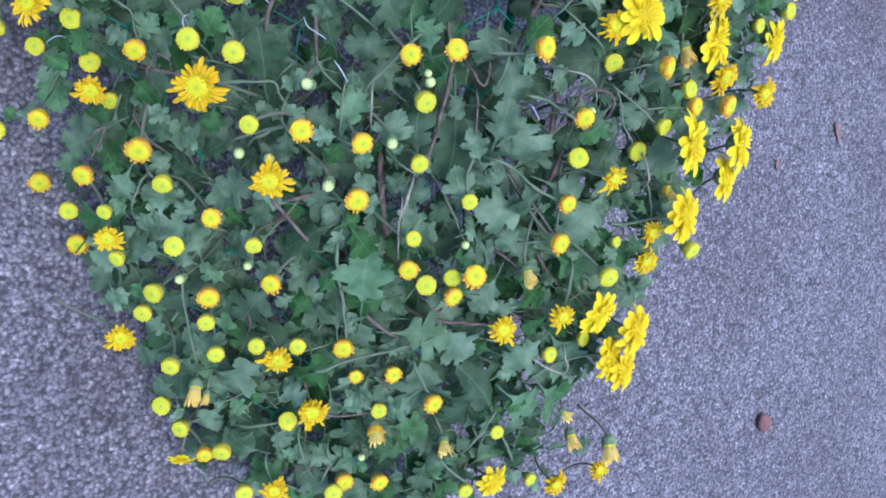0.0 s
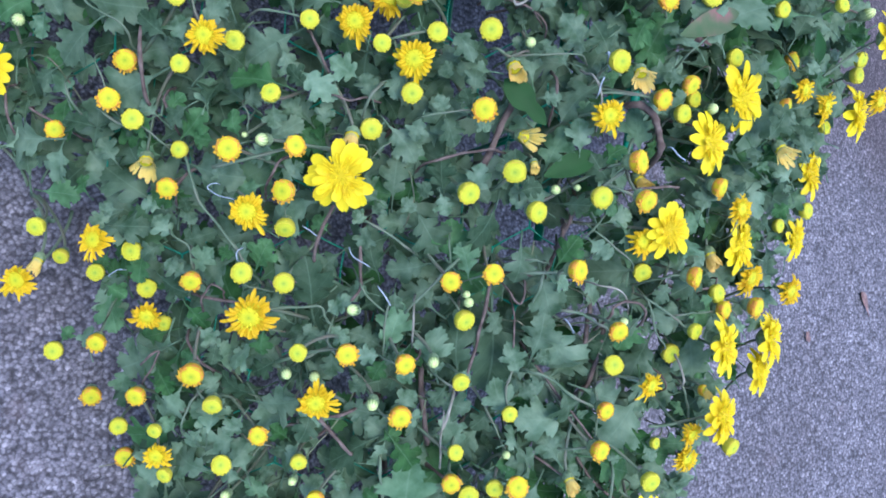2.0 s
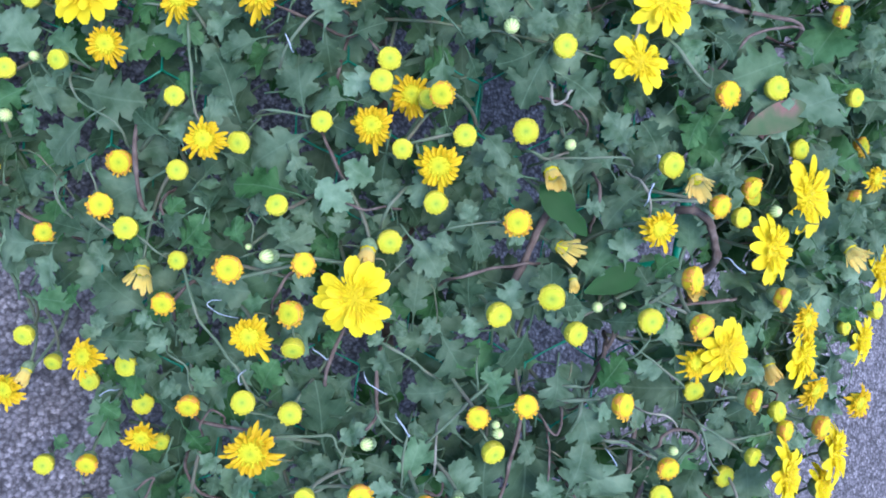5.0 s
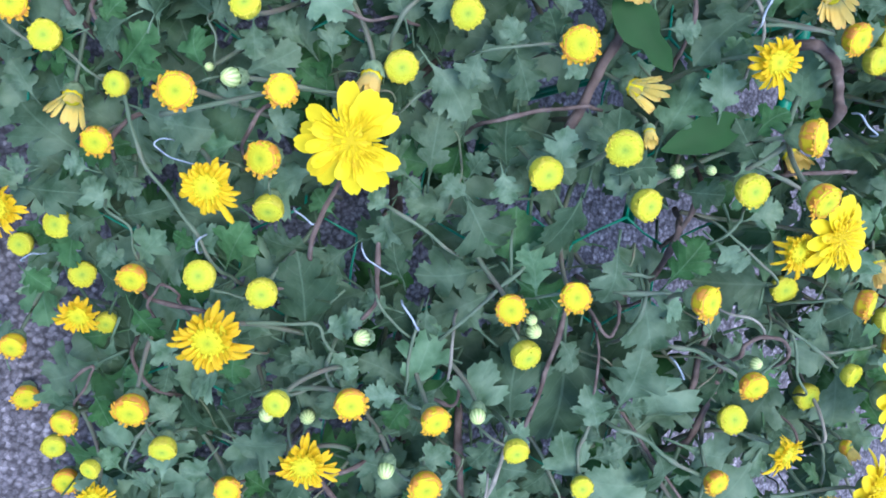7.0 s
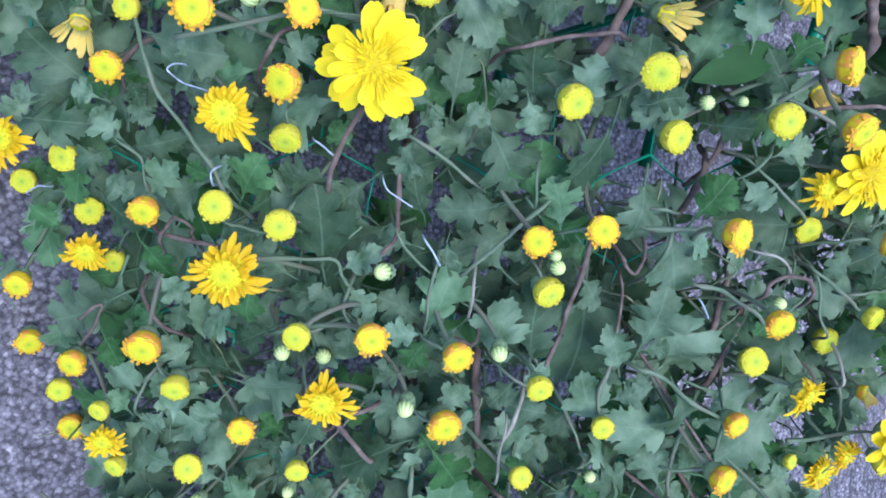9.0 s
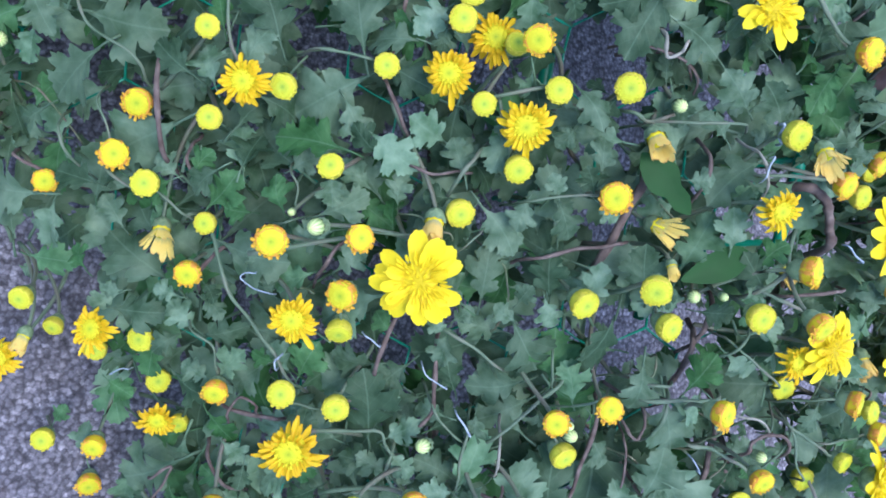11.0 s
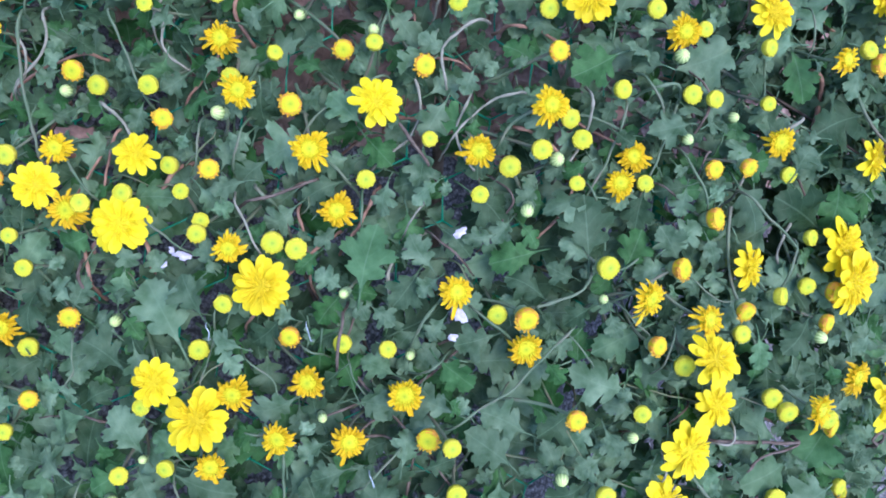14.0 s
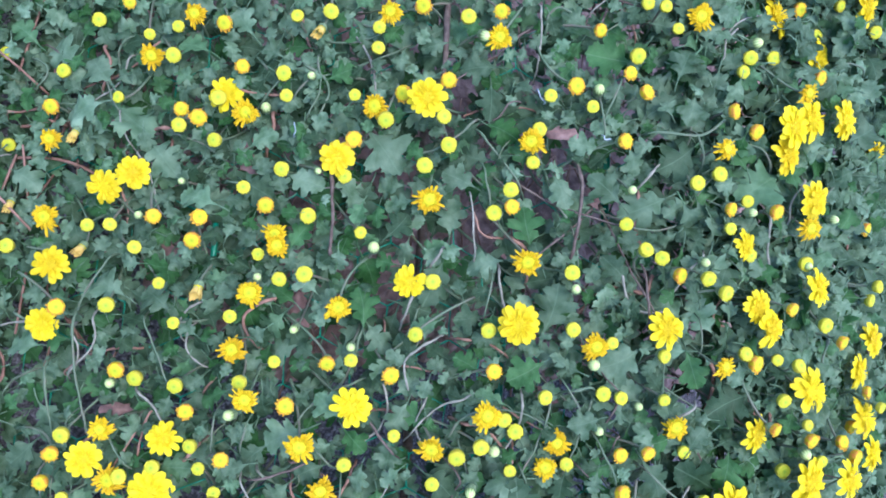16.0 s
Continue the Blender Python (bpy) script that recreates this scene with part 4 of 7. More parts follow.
heads("faded",
      (0.332, -0.362, 0.139, 1.5), (0.294, -0.349, 0.133, 1.15), (0.163, -0.332, 0.137), (0.109, -0.317, 0.128), (-0.017, -0.274, 0.101), (0.174, -0.193, 0.228),
      (0.282, -0.041, 0.263), (-0.143, -0.037, 0.071), (0.219, 0.010, 0.262), (-0.089, 0.019, 0.154), (0.010, 0.024, 0.244), (0.112, 0.028, 0.277),
      (0.316, 0.032, 0.303), (0.163, 0.060, 0.326), (0.095, 0.064, 0.292), (-0.157, 0.439, 0.204), (-0.234, 0.476, 0.109), (-0.289, 0.516, 0.056),
      (-0.248, 0.574, 0.106), (-0.088, 0.651, 0.257))
heads("green",
      (0.140, -0.004, 0.291, 0.50), (0.191, -0.086, 0.271, 0.70), (0.086, -0.072, 0.248, 0.80), (-0.044, 0.029, 0.210, 0.45), (-0.062, 0.166, 0.236, 0.70), (-0.149, 0.136, 0.155, 0.70),
      (-0.173, 0.528, 0.186, 0.60), (-0.083, 0.534, 0.259, 0.60), (0.330, 0.522, 0.416, 0.80), (-0.118, 0.450, 0.231, 0.70), (0.004, -0.185, 0.153, 0.70), (0.128, -0.171, 0.221, 0.70),
      (-0.032, -0.194, 0.123, 0.80), (0.084, -0.067, 0.249, 0.60))
heads("faded",
      (0.284, -0.138, 0.249, 0.70), (0.111, 0.008, 0.286, 0.60), (-0.007, -0.282, 0.092, 0.60), (0.264, -0.317, 0.160, 0.70))
heads("button",
      (-0.075, -0.150, 0.111, 0.70), (-0.134, 0.275, 0.200, 0.85), (0.030, 0.102, 0.278, 0.75), (-0.183, 0.664, 0.172, 0.80), (0.246, -0.172, 0.237, 0.60))
heads("rimmed",
      (0.210, 0.060, 0.323, 0.90), (0.283, -0.136, 0.250, 0.60), (0.081, -0.266, 0.153, 0.70))


def clear_of_heads(points, own):
    """Whether a stalk passes in front of no other flower head along the camera's view."""
    for i, h in enumerate(HEADS):
        if i == own or (points[0] - h).length > 0.09:
            continue
        for p in points:
            d = p - h
            along = d.dot(VIEW_AXIS)
            if along < 0.006 and (d - VIEW_AXIS * along).length < 0.0095:
                return False
    return True


for own, (head, m, size) in enumerate(GROWN):
    for attempt in range(14):
        mesh, path = frng.choice(STALKS)
        turn = Matrix.Rotation(frng.uniform(0, 6.28), 4, "Z") @ Matrix.Diagonal((1 / size, 1 / size, 1 / size, 1))
        if clear_of_heads([ROOT + m @ turn @ p for p in path], own):
            break
    part("stalk", mesh, None, head, "", turn)
    if own % 2 == 0 and HEADS[own].y < 0.4:
        k = frng.randint(3, 6)
        leaf = turn @ Matrix.Translation(path[k]) @ facing(Vector((0, 0, 0)), (frng.gauss(0, 0.4), frng.gauss(0, 0.4), 1), frng.uniform(0, 6.28), frng.uniform(0.009, 0.016)) @ Matrix.Translation((0, 0.25, 0))
        if clear_of_heads([ROOT + m @ leaf @ Vector((q, w, 0)) for q, w in ((0, 0.2), (0, 0.6), (0, 1.0), (0.35, 0.6), (-0.35, 0.6))], -1):
            part("stalk_leaf", frng.choice(LEAF_MESH), None, head, "", leaf)


# ---------------------------------------------------------------- leaves
GAPS = [(0.012, -0.030, 0.210, 0.011), (0.041, -0.033, 0.226, 0.004), (0.067, -0.023, 0.241, 0.007), (0.107, -0.017, 0.260, 0.006), (0.136, -0.030, 0.264, 0.010), (0.101, 0.027, 0.272, 0.007),
        (0.128, 0.037, 0.284, 0.005), (0.160, 0.031, 0.291, 0.006), (0.208, 0.030, 0.298, 0.014), (0.117, -0.038, 0.256, 0.004), (0.185, -0.075, 0.258, 0.007), (0.158, -0.081, 0.251, 0.007),
        (-0.070, 0.248, 0.230, 0.006), (-0.045, 0.220, 0.243, 0.005), (0.065, 0.107, 0.280, 0.013), (0.084, 0.093, 0.284, 0.012), (-0.011, 0.074, 0.230, 0.006), (-0.040, 0.117, 0.223, 0.006),
        (0.199, 0.282, 0.356, 0.008), (0.087, -0.147, 0.201, 0.009)]
GAPS += [(0.106, -0.205, 0.181, 0.008), (0.026, -0.213, 0.137, 0.007), (0.126, -0.348, 0.107, 0.012), (0.229, -0.267, 0.174, 0.007), (0.186, -0.244, 0.182, 0.007), (0.037, 0.496, 0.316, 0.010),
         (0.068, 0.530, 0.332, 0.007), (-0.093, 0.382, 0.230, 0.007), (-0.205, 0.383, 0.131, 0.006), (0.029, 0.478, 0.312, 0.012), (-0.030, 0.432, 0.276, 0.006), (0.195, 0.374, 0.368, 0.007)]
GAPS += [(0.285, -0.160, 0.223, 0.014), (0.310, -0.108, 0.240, 0.008), (0.262, -0.164, 0.224, 0.009), (-0.100, -0.070, 0.110, 0.011), (-0.106, -0.113, 0.085, 0.011), (0.067, 0.120, 0.284, 0.006),
         (0.030, 0.107, 0.263, 0.005), (-0.093, 0.283, 0.219, 0.004), (0.231, 0.151, 0.334, 0.005), (0.031, 0.104, 0.263, 0.007), (-0.035, 0.109, 0.225, 0.006), (0.087, 0.067, 0.279, 0.006)]
GAPS += [(-0.139, 0.264, 0.178, 0.008), (0.006, 0.232, 0.277, 0.005), (0.002, 0.281, 0.282, 0.004), (0.037, 0.478, 0.316, 0.011), (0.288, 0.438, 0.388, 0.007)]
GAPS += [(0.184, 0.049, 0.303, 0.007), (0.197, 0.039, 0.302, 0.007), (0.201, 0.031, 0.300, 0.007), (0.203, 0.012, 0.294, 0.007), (0.194, 0.046, 0.281, 0.007)]


def behind(p, size):
    """Moves a leaf along the camera's mean view until it lies behind the flower heads near it."""
    push = 0.0
    for h in HEADS:
        d = p - h
        if abs(d.x) > 0.06 or abs(d.y) > 0.06:
            continue
        along = d.dot(VIEW_AXIS)
        if (d - VIEW_AXIS * along).length < 0.005 + 0.46 * size and along < 0.009:
            push = max(push, 0.009 - along)
    return p + VIEW_AXIS * push


def free(p, size):
    """Whether a leaf at p keeps the openings in the foliage clear along the camera's view."""
    for gx, gy, gz, r in GAPS:
        d = p - Vector((gx, gy, gz))
        d -= VIEW_AXIS * d.dot(VIEW_AXIS)
        if d.length < 0.7 * r + 0.28 * size:
            return False
    return True


vrng = random.Random(33)
mass = Soup()
singles = 0


def put_leaf(m, near):
    global singles
    k = vrng.randrange(len(LEAVES))
    if near and singles < 300:
        part("leaf", LEAF_MESH[k], None, plant, "", m)
        singles += 1
    else:
        v, f, t = LEAVES[k]
        mass.add([m @ Vector(p) for p in v], f, t)


PLACED = []


def grow(deep, *leaves):
    """Leaves from the foot of the blade to its tip (x, y, x, y), lying this deep under the flowers."""
    for ax, ay, bx, by in leaves:
        a, b = Vector((ax, ay, max(0.015, canopy(ax, ay) - deep - 0.002))), Vector((bx, by, max(0.015, canopy(bx, by) - deep + 0.002)))
        y = b - a
        mid = (a + b) / 2
        back = behind(mid, y.length * 0.8) - mid
        n = -VIEW_AXIS + Vector((vrng.gauss(0, 0.32), vrng.gauss(0, 0.32), 0))
        x = y.cross(n).normalized()
        m = Matrix((x, y.normalized(), x.cross(y).normalized())).transposed().to_4x4()
        wide = 1.12 if y.length < 0.016 else 1.0
        put_leaf(Matrix.Translation(a + back - ROOT) @ m @ Matrix.Diagonal((y.length * wide, y.length, y.length, 1)), True)
        PLACED.append((mid + back, y.length))


grow(0.009,
     (-0.089, 0.025, -0.102, 0.025), (-0.046, 0.030, -0.053, 0.045), (-0.029, 0.047, -0.028, 0.032), (-0.072, -0.003, -0.068, -0.012), (-0.081, -0.010, -0.093, -0.007),
     (0.048, 0.038, 0.043, 0.024), (0.060, 0.039, 0.054, 0.048), (0.060, 0.038, 0.068, 0.021), (0.074, 0.041, 0.066, 0.052), (0.076, 0.038, 0.084, 0.029),
     (0.065, -0.006, 0.061, 0.014), (0.084, -0.008, 0.083, 0.010), (0.052, -0.009, 0.055, -0.001), (0.142, 0.018, 0.137, 0.037), (0.108, -0.004, 0.101, 0.019),
     (0.113, 0.049, 0.123, 0.050), (0.158, 0.010, 0.169, 0.023), (0.165, 0.001, 0.150, 0.016), (0.108, -0.006, 0.120, -0.004), (-0.072, -0.010, -0.064, -0.020))
grow(0.009,
     (-0.061, -0.048, -0.054, -0.036), (-0.065, -0.050, -0.078, -0.043), (-0.094, -0.034, -0.097, -0.054), (-0.090, -0.043, -0.087, -0.059), (0.003, -0.076, -0.007, -0.043),
     (0.026, -0.023, 0.022, -0.039), (0.026, -0.023, 0.017, -0.017), (0.027, -0.018, 0.032, -0.012), (0.052, -0.017, 0.068, -0.042), (0.063, -0.006, 0.067, -0.020),
     (0.096, -0.014, 0.085, -0.045), (0.086, -0.056, 0.075, -0.037), (0.010, -0.076, 0.021, -0.067), (0.053, -0.017, 0.042, -0.009), (0.114, -0.036, 0.112, -0.061),
     (0.139, -0.050, 0.147, -0.032), (0.129, -0.053, 0.140, -0.084), (0.133, -0.055, 0.148, -0.064), (0.224, -0.059, 0.217, -0.075), (-0.074, -0.111, -0.068, -0.126))
grow(0.009,
     (-0.021, -0.085, -0.021, -0.102), (0.008, -0.091, -0.008, -0.085), (0.046, -0.101, 0.051, -0.074), (0.013, -0.083, 0.024, -0.095), (0.014, -0.094, -0.001, -0.083),
     (0.044, -0.103, 0.028, -0.101), (0.047, -0.105, 0.041, -0.120), (0.016, -0.099, 0.015, -0.117), (0.077, -0.116, 0.071, -0.090), (0.089, -0.115, 0.080, -0.080),
     (0.056, -0.138, 0.066, -0.128), (0.085, -0.123, 0.076, -0.137), (0.088, -0.126, 0.095, -0.116), (0.069, -0.153, 0.070, -0.139), (0.128, -0.118, 0.116, -0.100),
     (0.128, -0.144, 0.113, -0.124), (0.134, -0.107, 0.134, -0.080), (0.135, -0.108, 0.145, -0.106), (0.148, -0.126, 0.133, -0.125), (0.129, -0.132, 0.138, -0.125))
grow(0.009,
     (0.160, -0.129, 0.171, -0.153), (0.176, -0.088, 0.187, -0.079), (0.189, -0.091, 0.182, -0.113), (0.250, -0.085, 0.248, -0.069), (-0.111, 0.308, -0.130, 0.304),
     (-0.015, 0.309, -0.029, 0.296), (-0.049, 0.242, -0.046, 0.282), (-0.058, 0.244, -0.074, 0.253), (-0.055, 0.242, -0.043, 0.240), (-0.058, 0.241, -0.069, 0.222),
     (-0.055, 0.240, -0.046, 0.226), (-0.014, 0.257, -0.027, 0.277), (-0.010, 0.252, -0.021, 0.240), (-0.072, 0.266, -0.084, 0.253), (-0.192, 0.233, -0.206, 0.247),
     (-0.191, 0.230, -0.187, 0.248), (-0.126, 0.226, -0.140, 0.251), (-0.170, 0.213, -0.183, 0.227), (-0.164, 0.226, -0.155, 0.213), (-0.104, 0.207, -0.121, 0.216))
grow(0.009,
     (-0.115, 0.207, -0.106, 0.191), (0.037, 0.308, 0.026, 0.296), (0.024, 0.287, 0.014, 0.273), (0.069, 0.265, 0.062, 0.303), (0.069, 0.265, 0.050, 0.274),
     (0.114, 0.274, 0.132, 0.291), (0.122, 0.266, 0.105, 0.285), (0.047, 0.241, 0.023, 0.253), (0.062, 0.254, 0.045, 0.261), (0.030, 0.228, 0.024, 0.242),
     (0.073, 0.237, 0.056, 0.227), (0.084, 0.235, 0.089, 0.218), (0.051, 0.204, 0.059, 0.189), (0.183, 0.223, 0.187, 0.200), (0.221, 0.235, 0.200, 0.213),
     (-0.074, 0.178, -0.097, 0.164), (-0.060, 0.162, -0.068, 0.180), (-0.149, 0.129, -0.141, 0.108), (-0.151, 0.116, -0.154, 0.098), (-0.066, 0.091, -0.058, 0.108))
grow(0.009,
     (-0.140, 0.077, -0.152, 0.066), (-0.026, 0.058, -0.053, 0.064), (-0.012, 0.055, -0.026, 0.066), (-0.045, 0.136, -0.064, 0.129), (0.040, 0.141, 0.013, 0.162),
     (0.060, 0.136, 0.043, 0.139), (0.066, 0.135, 0.055, 0.154), (0.090, 0.164, 0.097, 0.145), (0.090, 0.146, 0.074, 0.136), (0.084, 0.130, 0.062, 0.120),
     (0.134, 0.080, 0.118, 0.094), (0.152, 0.075, 0.136, 0.091), (0.173, 0.141, 0.188, 0.128), (0.273, 0.120, 0.232, 0.107), (0.235, 0.089, 0.209, 0.109),
     (0.059, -0.158, 0.076, -0.181), (0.080, -0.133, 0.101, -0.141), (0.291, -0.141, 0.261, -0.157), (0.257, -0.055, 0.232, -0.068), (0.277, -0.083, 0.250, -0.074))
grow(0.009,
     (-0.037, -0.246, -0.050, -0.256), (0.076, -0.213, 0.071, -0.175), (0.092, -0.208, 0.064, -0.212), (0.101, -0.233, 0.139, -0.239), (0.035, -0.330, 0.009, -0.313),
     (0.105, -0.328, 0.087, -0.309), (0.127, -0.304, 0.123, -0.263), (0.213, -0.245, 0.188, -0.266), (0.224, -0.246, 0.261, -0.269), (0.191, -0.301, 0.160, -0.266),
     (0.201, -0.291, 0.234, -0.316), (0.242, -0.297, 0.285, -0.312), (0.222, -0.341, 0.251, -0.364), (-0.078, 0.613, -0.061, 0.623), (-0.068, 0.538, -0.056, 0.508),
     (-0.281, 0.625, -0.288, 0.602), (-0.079, 0.560, -0.093, 0.565), (0.040, 0.626, 0.012, 0.623), (0.131, 0.517, 0.106, 0.540), (0.191, 0.613, 0.182, 0.586))
grow(0.009,
     (0.176, 0.625, 0.184, 0.656), (0.196, 0.325, 0.208, 0.344), (0.121, 0.350, 0.096, 0.345), (0.070, 0.303, 0.040, 0.297))
grow(0.018,
     (-0.085, -0.003, -0.112, 0.025), (-0.072, 0.032, -0.064, 0.048), (-0.029, 0.029, -0.013, 0.037), (-0.042, 0.049, -0.033, 0.054), (-0.019, 0.004, -0.010, 0.013),
     (-0.065, 0.016, -0.039, 0.008), (-0.028, 0.003, -0.045, -0.001), (-0.042, -0.008, -0.048, 0.001), (-0.085, 0.046, -0.095, 0.056), (-0.079, 0.047, -0.073, 0.056),
     (-0.040, 0.028, -0.044, 0.014), (-0.055, 0.030, -0.067, 0.032), (0.001, 0.034, 0.000, 0.048), (0.022, 0.038, 0.009, 0.039), (0.034, 0.035, 0.049, 0.012),
     (0.041, -0.009, 0.039, 0.016), (0.126, 0.009, 0.130, 0.036), (0.153, 0.061, 0.130, 0.042), (0.202, 0.047, 0.183, 0.049), (0.135, -0.005, 0.108, -0.011))
grow(0.018,
     (-0.106, -0.017, -0.088, -0.019), (-0.071, -0.026, -0.085, -0.014), (-0.068, -0.029, -0.052, -0.029), (-0.040, -0.041, -0.056, -0.055), (-0.027, -0.048, -0.022, -0.031),
     (0.004, -0.040, -0.017, -0.038), (-0.062, -0.068, -0.052, -0.086), (-0.105, -0.054, -0.095, -0.062), (-0.000, -0.007, -0.026, -0.018), (0.079, -0.047, 0.074, -0.021),
     (0.017, -0.039, 0.005, -0.053), (0.067, -0.047, 0.042, -0.053), (0.039, -0.053, 0.032, -0.036), (0.163, -0.032, 0.183, -0.046), (0.141, -0.011, 0.159, -0.013),
     (0.174, -0.022, 0.189, -0.017), (0.256, -0.016, 0.234, -0.022), (0.252, -0.049, 0.263, -0.042), (-0.071, -0.095, -0.097, -0.109), (-0.074, -0.085, -0.095, -0.091))
grow(0.018,
     (-0.023, -0.092, -0.038, -0.106), (-0.021, -0.126, -0.041, -0.115), (-0.018, -0.131, 0.004, -0.131), (-0.010, -0.105, -0.024, -0.114), (-0.050, -0.108, -0.061, -0.097),
     (-0.039, -0.127, -0.049, -0.112), (-0.060, -0.151, -0.069, -0.141), (-0.068, -0.152, -0.097, -0.160), (-0.024, -0.140, -0.035, -0.153), (0.003, -0.156, -0.008, -0.146),
     (-0.046, -0.149, -0.053, -0.162), (-0.054, -0.083, -0.044, -0.096), (0.048, -0.099, 0.027, -0.088), (0.105, -0.076, 0.115, -0.092), (0.051, -0.141, 0.030, -0.136),
     (0.148, -0.086, 0.166, -0.123), (0.176, -0.148, 0.137, -0.148), (0.182, -0.130, 0.216, -0.141), (0.284, -0.129, 0.268, -0.101), (0.257, -0.089, 0.228, -0.084))
grow(0.018,
     (-0.184, 0.278, -0.204, 0.268), (-0.168, 0.299, -0.149, 0.299), (-0.082, 0.294, -0.099, 0.281), (-0.060, 0.309, -0.081, 0.296), (-0.037, 0.310, -0.042, 0.289),
     (-0.017, 0.256, -0.030, 0.233), (-0.060, 0.282, -0.074, 0.272), (-0.133, 0.208, -0.155, 0.250), (-0.084, 0.226, -0.100, 0.210), (-0.125, 0.208, -0.140, 0.201),
     (-0.161, 0.192, -0.187, 0.209), (-0.203, 0.216, -0.191, 0.199), (-0.039, 0.234, -0.029, 0.222), (-0.010, 0.227, -0.025, 0.208), (-0.023, 0.193, -0.043, 0.202),
     (-0.003, 0.215, -0.014, 0.196), (-0.121, 0.256, -0.128, 0.274), (0.004, 0.306, 0.025, 0.285), (-0.009, 0.283, 0.006, 0.264), (0.034, 0.287, 0.044, 0.273))
grow(0.018,
     (0.045, 0.270, 0.018, 0.262), (0.096, 0.260, 0.103, 0.285), (0.103, 0.309, 0.099, 0.283), (0.018, 0.227, 0.004, 0.245), (0.027, 0.219, 0.004, 0.211),
     (0.112, 0.226, 0.081, 0.211), (0.108, 0.186, 0.073, 0.200), (-0.002, 0.203, 0.016, 0.185), (0.163, 0.318, 0.181, 0.287), (0.233, 0.294, 0.192, 0.308),
     (0.152, 0.265, 0.155, 0.248), (-0.178, 0.161, -0.197, 0.146), (-0.146, 0.138, -0.165, 0.168), (-0.126, 0.136, -0.143, 0.152), (-0.054, 0.151, -0.070, 0.144),
     (-0.076, 0.116, -0.102, 0.102), (-0.069, 0.116, -0.058, 0.136), (-0.120, 0.104, -0.139, 0.083), (-0.087, 0.070, -0.114, 0.054), (-0.019, 0.090, -0.047, 0.072))
grow(0.018,
     (-0.025, 0.080, -0.016, 0.061), (-0.012, 0.096, 0.005, 0.084), (-0.141, 0.038, -0.167, 0.042), (-0.117, 0.043, -0.135, 0.050), (0.050, 0.160, 0.022, 0.171),
     (0.077, 0.176, 0.056, 0.156), (0.221, 0.154, 0.186, 0.170), (0.236, 0.138, 0.198, 0.124), (0.275, 0.166, 0.246, 0.137), (0.183, 0.104, 0.172, 0.084),
     (-0.081, -0.169, -0.099, -0.191), (-0.060, -0.122, -0.071, -0.144), (0.050, -0.158, 0.024, -0.170), (0.009, -0.158, -0.003, -0.177), (0.229, -0.140, 0.207, -0.173),
     (-0.020, -0.201, -0.039, -0.214), (-0.053, -0.205, -0.070, -0.210), (-0.030, -0.235, -0.046, -0.225), (0.024, -0.200, 0.007, -0.230), (0.049, -0.230, 0.021, -0.234))
grow(0.018,
     (0.029, -0.255, 0.005, -0.279), (0.073, -0.251, 0.051, -0.274), (0.007, -0.293, -0.007, -0.318), (0.043, -0.319, 0.016, -0.296), (0.130, -0.286, 0.111, -0.300),
     (0.140, -0.338, 0.112, -0.335), (0.054, -0.339, 0.038, -0.366), (0.095, -0.369, 0.066, -0.353), (-0.019, -0.185, -0.036, -0.176), (-0.002, -0.197, -0.017, -0.184),
     (0.165, -0.195, 0.154, -0.224), (0.184, -0.200, 0.208, -0.219), (0.205, -0.180, 0.242, -0.191), (0.179, -0.291, 0.160, -0.319), (0.202, -0.341, 0.230, -0.375),
     (0.182, -0.354, 0.208, -0.388), (0.137, -0.232, 0.163, -0.261), (0.218, -0.228, 0.199, -0.241), (-0.249, 0.643, -0.275, 0.669), (-0.280, 0.665, -0.305, 0.682))
grow(0.018,
     (-0.229, 0.605, -0.258, 0.596), (-0.219, 0.600, -0.192, 0.574), (-0.223, 0.619, -0.242, 0.653), (-0.156, 0.644, -0.179, 0.656), (-0.127, 0.657, -0.144, 0.685),
     (-0.192, 0.566, -0.174, 0.539), (-0.228, 0.539, -0.253, 0.529), (-0.047, 0.574, -0.024, 0.537), (-0.099, 0.535, -0.076, 0.524), (-0.145, 0.511, -0.171, 0.521),
     (-0.128, 0.530, -0.109, 0.514), (-0.291, 0.549, -0.271, 0.531), (-0.095, 0.474, -0.085, 0.498), (-0.032, 0.484, -0.019, 0.504), (-0.126, 0.558, -0.108, 0.568),
     (0.039, 0.615, 0.037, 0.582), (0.147, 0.640, 0.108, 0.647), (0.035, 0.580, 0.055, 0.565), (0.084, 0.541, 0.092, 0.511), (0.070, 0.479, 0.064, 0.514))
grow(0.018,
     (0.175, 0.528, 0.137, 0.509), (0.280, 0.559, 0.234, 0.531), (0.198, 0.573, 0.165, 0.549), (0.237, 0.622, 0.269, 0.614), (0.029, 0.527, 0.004, 0.540),
     (0.120, 0.565, 0.094, 0.568), (0.112, 0.667, 0.091, 0.681), (0.160, 0.677, 0.182, 0.672), (0.361, 0.599, 0.399, 0.623), (-0.257, 0.428, -0.268, 0.449),
     (-0.254, 0.396, -0.279, 0.395), (-0.235, 0.400, -0.261, 0.405), (-0.169, 0.424, -0.191, 0.443), (-0.200, 0.437, -0.223, 0.458), (-0.051, 0.337, -0.038, 0.318),
     (-0.099, 0.322, -0.117, 0.302), (-0.053, 0.344, -0.072, 0.362), (-0.127, 0.363, -0.147, 0.353), (-0.043, 0.413, -0.051, 0.445), (0.008, 0.468, -0.005, 0.431))
